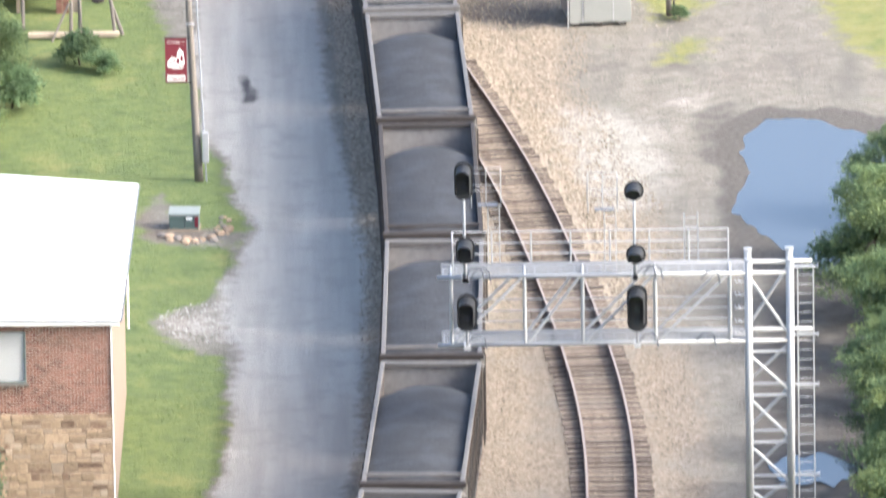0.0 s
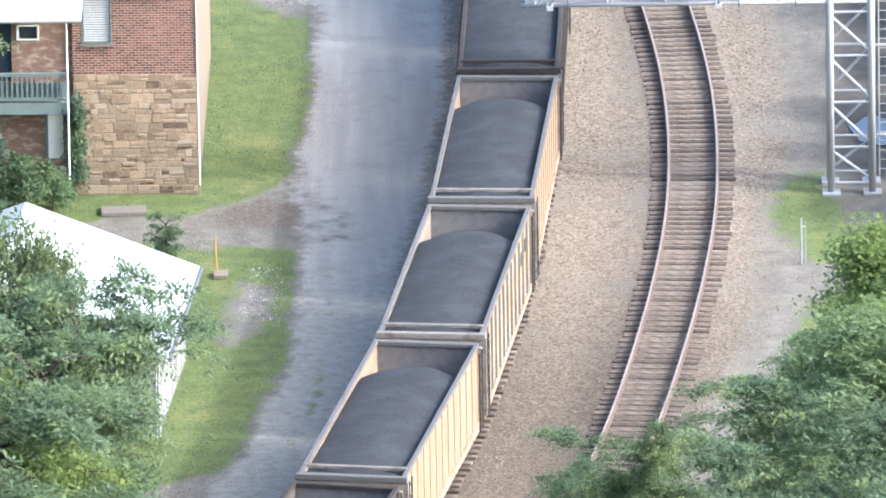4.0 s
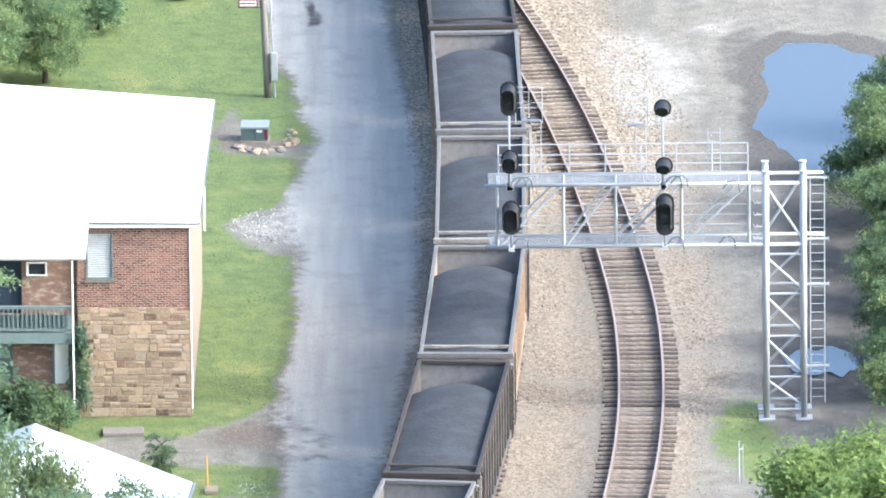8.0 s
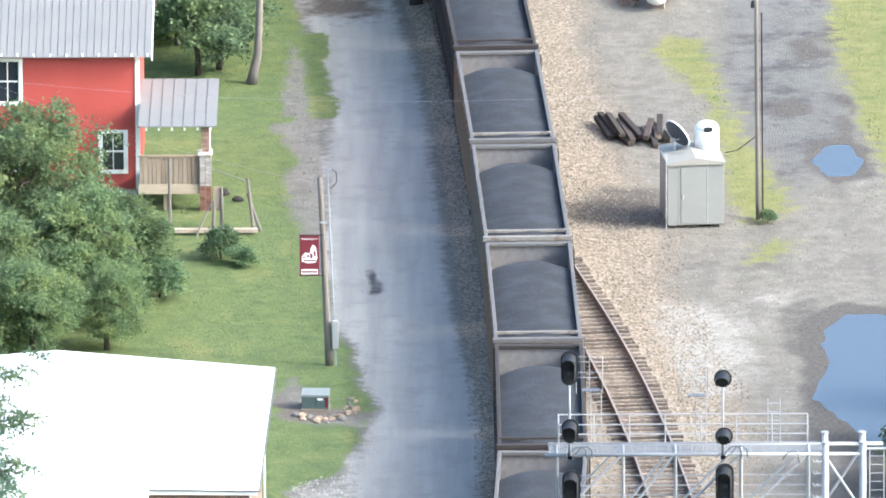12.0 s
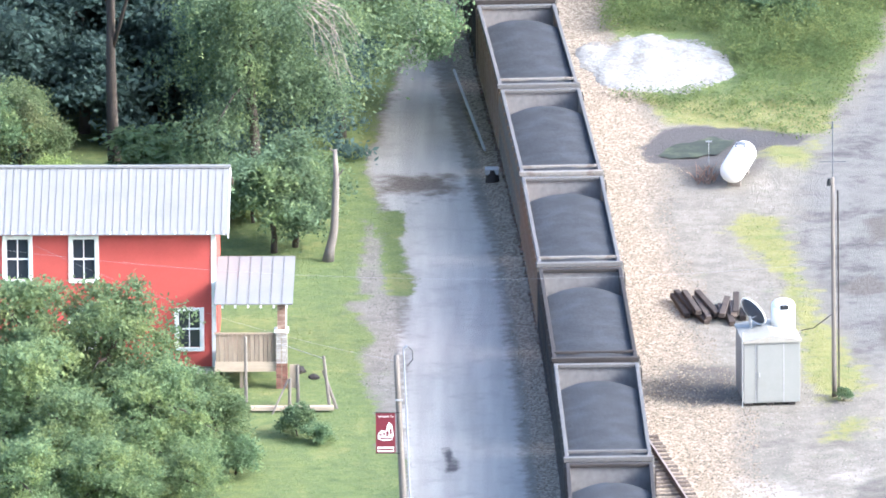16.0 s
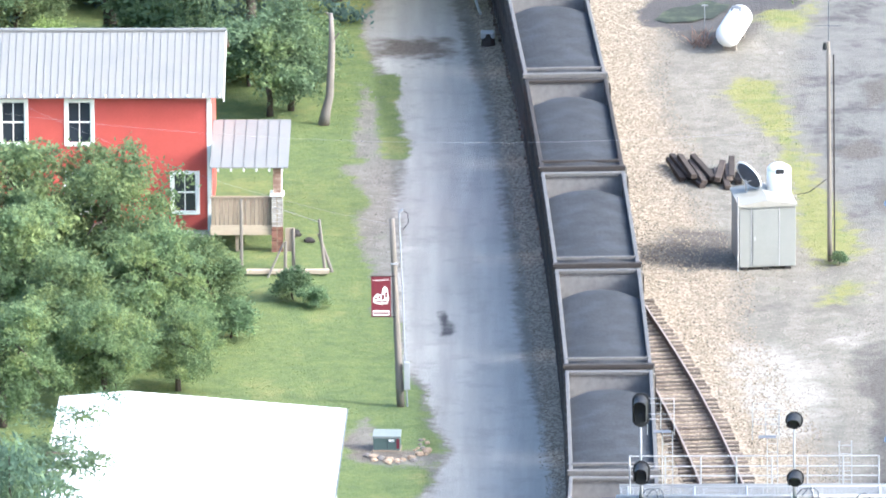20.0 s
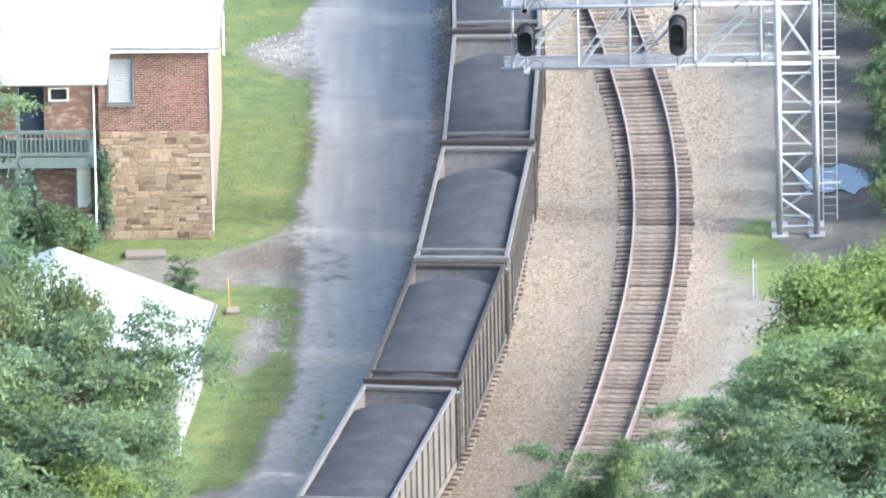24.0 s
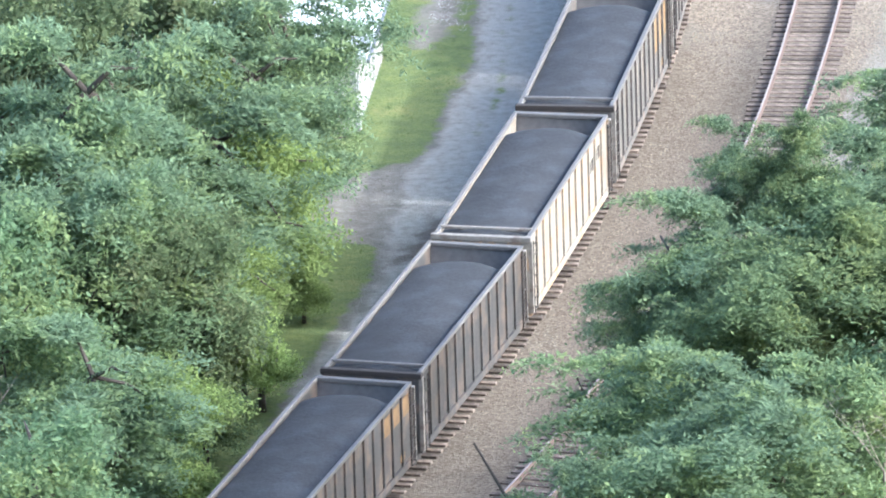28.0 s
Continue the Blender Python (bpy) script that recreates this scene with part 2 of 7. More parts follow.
weed_leaf = leaf_material("weed_leaf", (0.142, 0.190, 0.076), 0.25, second=(0.180, 0.212, 0.078))
grass_leaf = leaf_material("grass_leaf", (0.125, 0.168, 0.062), 0.3, 0.4, second=(0.160, 0.182, 0.072))


# ---- mesh helpers ----
def mesh_of(name, bm, mat, smooth=False):
    me = bpy.data.meshes.new(name)
    bm.to_mesh(me)
    bm.free()
    me.materials.append(mat)
    if smooth:
        me.polygons.foreach_set("use_smooth", [True] * len(me.polygons))
    return me


def part(name, bm, mat, parent=None, label="", smooth=False):
    """One mesh object under a thing or a part."""
    ob = new(name, mesh_of(name, bm, mat, smooth))
    ob.parent = parent
    if label:
        ob["label"] = label
    return ob


def share(name, me, parent, loc=(0, 0, 0), rz=0.0, label=""):
    """A further object on mesh data that exists."""
    ob = new(name, me)
    ob.parent = parent
    ob.matrix_basis = pose(*loc, 0, 0, rz)
    if label:
        ob["label"] = label
    return ob


def thing(name, label, category, group="", kind="", loc=(0, 0, 0), rz=0.0):
    ob = new(name)
    ob.empty_display_size = 0.2
    ob.matrix_basis = pose(*loc, 0, 0, rz)
    return tagged(ob, label, category, group, kind)


def box(bm, x0, x1, y0, y1, z0, z1, bevel=0.0):
    vs = [bm.verts.new((x, y, z)) for z in (z0, z1) for x, y in ((x0, y0), (x1, y0), (x1, y1), (x0, y1))]
    fs = [(3, 2, 1, 0), (4, 5, 6, 7), (0, 1, 5, 4), (1, 2, 6, 5), (2, 3, 7, 6), (3, 0, 4, 7)]
    faces = [bm.faces.new([vs[i] for i in f]) for f in fs]
    if bevel:
        edges = list({e for f in faces for e in f.edges})
        bmesh.ops.bevel(bm, geom=edges, offset=bevel, segments=1, affect="EDGES")
    return bm


def boxed(*a, bevel=0.0):
    return box(bmesh.new(), *a, bevel=bevel)


def tube(bm, a, b, r0, r1=None, seg=8, caps=True):
    a, b = Vector(a), Vector(b)
    r1 = r0 if r1 is None else r1
    d = (b - a).normalized()
    u = d.orthogonal().normalized()
    w = d.cross(u)
    ra, rb = [], []
    for i in range(seg):
        o = u * math.cos(2 * math.pi * i / seg) + w * math.sin(2 * math.pi * i / seg)
        ra.append(bm.verts.new(a + o * r0))
        rb.append(bm.verts.new(b + o * r1))
    for i in range(seg):
        j = (i + 1) % seg
        bm.faces.new((ra[i], ra[j], rb[j], rb[i]))
    if caps:
        bm.faces.new(ra[::-1])
        bm.faces.new(rb)
    return bm


def tubed(a, b, r0, r1=None, seg=8):
    return tube(bmesh.new(), a, b, r0, r1, seg)


def path_tube(bm, pts, radii, seg=8):
    """A bent tube through points, one skin."""
    pts = [Vector(p) for p in pts]
    rings = []
    u = None
    for i, p in enumerate(pts):
        d = (pts[min(i + 1, len(pts) - 1)] - pts[max(i - 1, 0)]).normalized()
        u = d.orthogonal().normalized() if u is None else (u - d * u.dot(d)).normalized()
        w = d.cross(u)
        rings.append([bm.verts.new(p + (u * math.cos(2 * math.pi * k / seg) + w * math.sin(2 * math.pi * k / seg)) * radii[i]) for k in range(seg)])
    for a, b in zip(rings, rings[1:]):
        for k in range(seg):
            bm.faces.new((a[k], a[(k + 1) % seg], b[(k + 1) % seg], b[k]))
    bm.faces.new(rings[0][::-1])
    bm.faces.new(rings[-1])
    return bm


def quad(bm, *pts):
    return bm.faces.new([bm.verts.new(p) for p in pts])


def slab(bm, pts, thick):
    """A plate over a ring of points, thick metres downwards."""
    top = [bm.verts.new(p) for p in pts]
    low = [bm.verts.new((p[0], p[1], p[2] - thick)) for p in pts]
    n = len(pts)
    bm.faces.new(top)
    bm.faces.new(low[::-1])
    for i in range(n):
        bm.faces.new((top[i], low[i], low[(i + 1) % n], top[(i + 1) % n]))
    bmesh.ops.recalc_face_normals(bm, faces=bm.faces)
    return bm


def arrays_mesh(name, verts, faces, mat):
    """A mesh from arrays: verts (n, 3), faces (m, k)."""
    me = bpy.data.meshes.new(name)
    n, k = faces.shape
    me.vertices.add(len(verts))
    me.vertices.foreach_set("co", np.asarray(verts, dtype=np.float32).ravel())
    me.loops.add(n * k)
    me.loops.foreach_set("vertex_index", faces.astype(np.int32).ravel())
    me.polygons.add(n)
    me.polygons.foreach_set("loop_start", np.arange(0, n * k, k, dtype=np.int32))
    me.polygons.foreach_set("loop_total", np.full(n, k, dtype=np.int32))
    me.update(calc_edges=True)
    me.validate()
    me.polygons.foreach_set("use_smooth", [False] * n)
    me.materials.append(mat)
    return me


# ---- plan: the tracks, the road, the yard ----
def main_x(y):
    """Centre of the main track."""
    u = np.clip(np.asarray(y, dtype=float), -58.0, 88.0) / 50
    c = [-0.1335, 0.1461, 1.1777, -3.9232, 2.4843, 0.9346]
    x = np.polyval(c, u)
    slope = np.polyval(np.polyder(np.poly1d(c)), u) / 50
    return x + slope * (np.asarray(y, dtype=float) - u * 50)


SIDE_Y = [-90, -57, -45, -35, -25.6, -20.8, -14.8, -9.2, -3.5, 2.3, 8.3, 12.5, 17.5, 26, 32, 37, 42.9, 48.9, 60]
SIDE_X = [-13.3, -2.4, 0.55, 2.75, 4.4, 4.97, 5.68, 6.2, 6.61, 6.75, 6.73, 6.55, 6.2, 5.42, 4.8, 4.12, 3.27, 2.17, 0.3]


def side_x(y):
    """Centre of the side track, which joins the main track behind the signals."""
    y = np.asarray(y, dtype=float)
    return sum(np.interp(y + d, SIDE_Y, SIDE_X) for d in (-4, -2, 0, 2, 4)) / 5


ROAD_Y = [-70, -46, -39, -36, -29, -26, -21, -16, -11, -6, -2.5, 1.7, 8, 19, 22, 27, 33, 40, 45, 55, 70, 75, 82, 91, 95, 109, 140]
ROAD_L = [-16, -10.2, -8.6, -8.5, -8.2, -7.0, -6.3, -5.7, -5.4, -5.3, -5.9, -5.6, -5.1, -5.1, -5.5, -5.2, -4.5, -5.3, -6.1, -6.6, -6.6, -6.5, -7.0, -8.1, -8.0, -6.8, -5.4]


def road_l(y):
    return np.interp(y, ROAD_Y, ROAD_L)


def road_r(y):
    return np.interp(y, [-70, -20, 8, 18, 29, 39, 46, 62, 78, 97, 106, 140], [-13, -3.2, -1.1, -0.9, -0.8, -1.4, -1.9, -2.5, -3.2, -4.9, -5.7, -7.5])


# ---- ground: one sheet to the horizon ----
def ring_weight(px, py, ring, soft):
    """1 inside a ring of plan points, 0 outside, over a soft edge."""
    inside = np.zeros(px.shape, dtype=bool)
    dist = np.full(px.shape, 1e9)
    n = len(ring)
    for i in range(n):
        (x0, y0), (x1, y1) = ring[i], ring[(i + 1) % n]
        cross = ((y0 > py) != (y1 > py)) & (px < (x1 - x0) * (py - y0) / (y1 - y0 + 1e-12) + x0)
        inside ^= cross
        dx, dy = x1 - x0, y1 - y0
        t = np.clip(((px - x0) * dx + (py - y0) * dy) / (dx * dx + dy * dy), 0, 1)
        dist = np.minimum(dist, np.hypot(px - x0 - t * dx, py - y0 - t * dy))
    return np.clip(0.5 + np.where(inside, dist, -dist) / soft, 0, 1)


def band_weight(d, half, soft):
    return np.clip(0.5 + (half - np.abs(d)) / soft, 0, 1)


BIG_PUDDLE = [(11.7, 42.7), (12.6, 44.8), (14.2, 44.6), (16.5, 42), (17.5, 34), (16, 27), (14.2, 26.5), (13.2, 28.4), (12.2, 31.0), (11.2, 33.9), (11.5, 36.3), (11.9, 38.3), (11.6, 40.5)]
SMALL_PUDDLE = [(11.7, 65.8), (12.2, 67.8), (13.2, 68.2), (13.9, 65.8), (13.3, 63.6), (12.2, 63.5)]
THIRD_PUDDLE = [(11.6, 5.6), (12.4, 7.0), (13.6, 6.9), (14.6, 5.3), (13.6, 3.9), (12.1, 4.0)]
FAR_PUDDLE = [(11.5, 83.6), (12.3, 86.2), (14.4, 87.0), (15.0, 83), (13.4, 81.6), (12.6, 83)]

POND = [(3.2, 93.0), (4.0, 94.7), (5.3, 95.5), (6.3, 95.3), (6.0, 93.7), (4.8, 92.6), (3.7, 92.4)]

gx = np.concatenate([[-4000, -1200, -400, -150, -80, -50, -38], np.arange(-30, 22.01, 0.25), [26, 34, 50, 90, 200, 600, 1500, 4000]])
gy = np.concatenate([[-4000, -1500, -700, -450, -300, -200, -130, -95], np.arange(-75, 128.01, 0.35), [135, 150, 180, 250, 400, 800, 1800, 4500]])
GX, GY = np.meshgrid(gx, gy)
GZ = np.zeros(GX.shape)
near = (GX > -31) & (GX < 23) & (GY > -76) & (GY < 129)
wob = np.array([noise.noise(Vector((x * 0.35, y * 0.12, 0.3))) for x, y in zip(GX.ravel(), GY.ravel())]).reshape(GX.shape)
wob2 = np.array([noise.noise(Vector((x * 1.1, y * 0.4, 7.3))) for x, y in zip(GX.ravel(), GY.ravel())]).reshape(GX.shape)
XX = GX + 0.35 * wob2
dm = GX - main_x(GY)
ds = np.where(GY < 52, GX - side_x(GY), 99.0)
road = np.clip(0.5 + (XX - road_l(GY)) / 1.1, 0, 1) * np.clip(0.5 + (road_r(GY) - GX - 0.12 * wob2) / 1.0, 0, 1)
road *= np.interp(GY + 2.5 * wob2, [-26, -12, -3], [0.32, 0.42, 1.0])
strip = ring_weight(XX, GY, [(-4.7, -8.5), (-4.3, -8.5), (-4.5, -20), (-5.6, -27), (-6.0, -26), (-5.1, -19)], 0.7)
lane = ring_weight(XX, GY + 0.8 * wob2, [(-30, -3.6), (-12.4, -3.2), (-9.0, -2.4), (-7.4, -1.0), (-5.6, 1.2), (-4.4, 0.6), (-4.6, -6), (-7.4, -6.1), (-9.8, -5.4), (-12.2, -5.6), (-30, -7)], 1.0)
lower = ring_weight(XX, GY, [(-12, -32), (-9.8, -29.2), (-8.2, -28), (-5.5, -28), (-6.5, -50), (-10.1, -47), (-9.3, -42), (-8.3, -38.9), (-8.5, -36.2), (-11.2, -35.4)], 0.6)
ballast = np.maximum(band_weight(dm - 0.3, 2.6, 0.9), band_weight(ds, 1.9, 0.8))
ballast = np.maximum(ballast, ((dm > 0) & (ds < 0) & (GY < 40)).astype(float))
rightside = ring_weight(XX, GY, [(0, 125), (1.4, 118), (1.0, 112), (2.6, 101), (3.8, 93), (3.0, 83), (4.3, 72), (4.2, 66), (5.7, 58), (6.0, 55), (6.2, 51.9), (5.8, 49.2), (6.7, 43.6), (7.3, 39.1), (8.3, 34.0), (8.8, 24.7), (9.3, 17.8), (9.8, 12.4), (8.6, 14), (5, 12), (-3, 125)], 2.6)
ballast = np.maximum(ballast, rightside)
ballast = np.maximum(ballast, ring_weight(XX, GY, [(6.5, 24), (8.4, 22), (9.4, 14), (10.0, 6), (9.4, 0.5), (8.2, -3), (8.4, -12), (7.2, -20), (4.5, -32), (2.0, -42), (0, -42), (5, -10)], 2.0))
grass = np.clip(0.55 + (road_l(GY) - 0.25 - XX) / 1.0, 0, 1)
for ring in ([(-8.9, 71), (-7.3, 72.5), (-6.0, 72), (-6.0, 50), (-7.2, 51), (-7.6, 57), (-8.2, 62), (-7.7, 66)],
             [(-8.0, 22.5), (-6.5, 24.2), (-5.0, 25), (-5.0, 19), (-6.1, 18.8), (-6.9, 20.2)],
             [(-6.9, 33), (-5.2, 32.5), (-5.3, 30.6), (-7.6, 31.2), (-8.4, 34.5), (-7.5, 37)],
             [(-7.2, -9.2), (-6.3, -9.6), (-6.4, -13), (-7.2, -15.8), (-7.9, -15.5), (-7.6, -12)]):
    grass *= 1 - ring_weight(XX, GY, ring, 1.3)
grass *= (1 - lane) * (1 - lower)
verge = ring_weight(XX, GY, [(-7.5, 84.6), (-7.0, 84.9), (-6.5, 76), (-6.35, 72.2), (-7.2, 72.2), (-7.3, 79)], 0.6)
rubble = ring_weight(XX, GY, [(-8.3, 84), (-7.6, 80), (-7.3, 72.4), (-8.4, 72.4), (-8.3, 78)], 0.8)
grass = np.maximum(grass * (1 - 0.85 * rubble), np.maximum(strip * 0.45, verge))
lawn_right = np.zeros(GX.shape)
for ring in ([(8.8, 0.6), (10.6, 1.0), (11.4, -5), (14, -9), (10.4, -8), (9.0, -4.4)],
             [(6.6, 84.2), (8.1, 83.0), (8.9, 72), (10.0, 65.1), (10.9, 58.8), (9.4, 56.8), (8.5, 60.2), (8.0, 74.0), (5.9, 81.3)],
             [(2.0, 101.4), (3.8, 97.6), (6.0, 95.2), (8.9, 90.6), (10.6, 101.3), (12.1, 109.4), (13.5, 128), (0.9, 128), (0.7, 113.1), (1.6, 110.4)],
             [(12.9, 90), (13.2, 78.0), (14.0, 69.8), (14.7, 61.8), (15.4, 54), (18, 48), (40, 40), (40, 128), (16, 128)],
             [(9.0, 51.5), (10.4, 52.5), (10.9, 55), (9.6, 54.2)],
             [(10.2, -12), (9.2, -18), (8, -26), (5.4, -40), (0, -57), (-4, -75), (40, -75), (40, -8), (14, -8)]):
    lawn_right = np.maximum(lawn_right, ring_weight(XX, GY, ring, 2.2))
grass = np.where(GX > 0, lawn_right, grass)
grass *= 1 - np.clip(ballast * 1.3 - 0.2, 0, 1) * (GX > -3)
farfield = (~near).astype(float)
grass = np.maximum(grass, farfield * ((np.abs(dm) > 4) & ((GX < -12) | (GX > 16))))
drive = ring_weight(XX, GY, [(8.2, 76), (9.0, 92), (10.8, 101), (12.5, 110), (15, 125), (18, 125), (15.2, 108), (13.2, 92), (13, 80), (13.6, 70), (11, 60)], 2.4)
mud_and_shade = np.zeros(GX.shape)
for ring in (BIG_PUDDLE, SMALL_PUDDLE, THIRD_PUDDLE, FAR_PUDDLE, [(3.0, 94.5), (5.8, 96), (7.9, 94.5), (7.6, 91), (6.4, 88.6), (4.6, 88.4), (3.4, 91)],
             # Tree shade painted behind the tower, then a darker area left of the hut.
             [(10.7, 2), (11.3, 14), (11.8, 25), (16, 27), (17, 1), (12, 0)], [(2.2, 58), (3.6, 62.5), (6.0, 62), (5.9, 57.2), (4.2, 56)]):
    mud_and_shade = np.maximum(mud_and_shade, ring_weight(XX, GY, ring, 2.2))
damp = ring_weight(XX + 0.5 * wob, GY + 1.6 * wob2, [(11.7, 45.0), (10.9, 41.2), (10.5, 34.7), (10.8, 28.9), (11.6, 25.4), (14.0, 23.2), (15.8, 31.7), (16.1, 42.6), (14.1, 46.4)], 1.4)
for ring, amount in (([(10.1, 73.4), (11.1, 74.9), (12.1, 73.9), (11.8, 72.2), (10.3, 72.1)], 1.3), ([(12.3, 75.6), (13.7, 74.8), (13.7, 72.6), (12.5, 73.0)], 1.1),
                     ([(12.5, 71.9), (13.6, 72.2), (13.5, 68.6), (12.6, 68.6)], 1.0), ([(11.0, 83.1), (12.4, 84.6), (12.9, 80.6), (11.3, 79.8)], 1.2),
                     ([(11.4, 66.4), (11.8, 68.7), (13.2, 69.1), (14.3, 67.2), (14.2, 63.3), (12.8, 62.2), (11.5, 63.9)], 1.2),
                     ([(10.9, 44.4), (11.8, 45.9), (14.4, 46.3), (18, 44), (18.4, 33), (16.6, 25.6), (13.9, 25.2), (11.6, 26.6), (10.7, 30.4), (10.6, 34.0), (10.9, 38.0), (10.6, 41.0)], 1.25),
                     ([(9.7, 45.4), (11.6, 47.6), (11.9, 44.2), (11.3, 38.5), (10.1, 39.4)], 0.8), ([(5.5, 51.4), (9.1, 53.0), (12.5, 51.4), (9.0, 49.4)], 0.55)):
    damp = np.maximum(damp, amount * ring_weight(XX + 0.25 * wob, GY + 1.0 * wob2, ring, 0.8))
patch = ring_weight(XX, GY, [(-5.0, 47.5), (-4.5, 47.5), (-4.3, 49), (-4.7, 51.4), (-5.1, 51.2)], 0.5) * 0.9
patch = np.maximum(patch, 0.55 * ring_weight(XX, GY, [(-7.6, 88.8), (-4.0, 88.8), (-4.0, 84.8), (-7.3, 85.2)], 3.0))
patch = np.maximum(patch, 0.55 * ring_weight(XX, GY, [(-8.3, -1.8), (-5.2, 1.5), (-3.4, -1.5), (-3.0, -7), (-6.0, -6.5), (-7.4, -4.0)], 2.0))
soaked = ring_weight(XX, GY, [(2.4, 94.2), (3.2, 96.9), (4.8, 97.7), (7.4, 97.0), (9.6, 95.9), (8.9, 94.3), (7.1, 94.0), (6.4, 91.6), (4.3, 91.2), (2.8, 91.8)], 0.9)
patch = np.maximum(patch, soaked)
grass *= 1 - 0.8 * soaked
earth = np.zeros(GX.shape)
for ring in ([(-8.6, 34.6), (-8.0, 35.2), (-7.4, 33.4), (-6.2, 34.6), (-5.6, 33.4), (-5.6, 31.6), (-7.2, 31.0), (-8.5, 32.0)],
             [(-7.8, 90.2), (-4.6, 90.2), (-4.7, 87.3), (-7.8, 87.3)],
             [(-8.2, -2.4), (-6.6, -0.8), (-5.2, -1.5), (-5.6, -4.0), (-8.0, -3.8)],
             [(-10.2, -26.0), (-9.2, -25.2), (-9.4, -29.4), (-10.6, -29.6)],
             [(-7.3, -33.5), (-5.6, -33.0), (-6.4, -38.5), (-8.4, -38.0)]):
    earth = np.maximum(earth, ring_weight(XX, GY, ring, 1.8))
pale = np.zeros(GX.shape)
for ring in ([(5.6, 47.0), (7.8, 46.6), (9.2, 44.8), (9.8, 40.0), (9.0, 34.2), (7.2, 33.0), (5.6, 38), (5.2, 42)], [(8.8, 47.6), (10.7, 47.8), (11.0, 45.6), (9.2, 45.4)], [(-7.4, 22.3), (-6.0, 24.0), (-5.0, 23.6), (-5.3, 20.0), (-6.4, 20.0)]):
    pale = np.maximum(pale, 1.05 * ring_weight(XX, GY, ring, 2.4))
away = (GY < -125) | (GY > 160) | (GX < -45) | (GX > 30)
grass = np.where(away, 1.0, grass)
ballast = np.where(away, 0.0, ballast)
road = np.where(away, 0.0, road)
lowroad = np.clip(0.5 + (XX - road_l(GY)) / 1.1, 0, 1) * np.clip(0.5 + (road_r(GY) - GX - 0.12 * wob2) / 1.0, 0, 1)
pale = np.maximum(pale, 1.3 * lowroad * np.interp(GY, [-70, -9, -3], [1, 1, 0]))
GZ = np.where(near, 0.05 * wob + 0.02 * wob2, 0)
flat = np.clip(road + ballast + lane + soaked, 0, 1)
GZ *= (1 - flat) * (1 - np.clip(mud_and_shade * 1.6, 0, 1))
GZ -= 0.06 * np.clip(mud_and_shade * 2 - 1, 0, 1)
GZ += np.maximum(0.09 * band_weight(dm, 2.2, 1.2), 0.125 * band_weight(ds, 1.7, 1.0)) * (1 - np.clip(grass, 0, 1)) * near
verts = np.stack([GX, GY, GZ], -1).reshape(-1, 3)
nx = len(gx)
i0 = (np.arange(len(gy) - 1)[:, None] * nx + np.arange(nx - 1)[None, :]).ravel()
ground_mesh = bpy.data.meshes.new("ground")


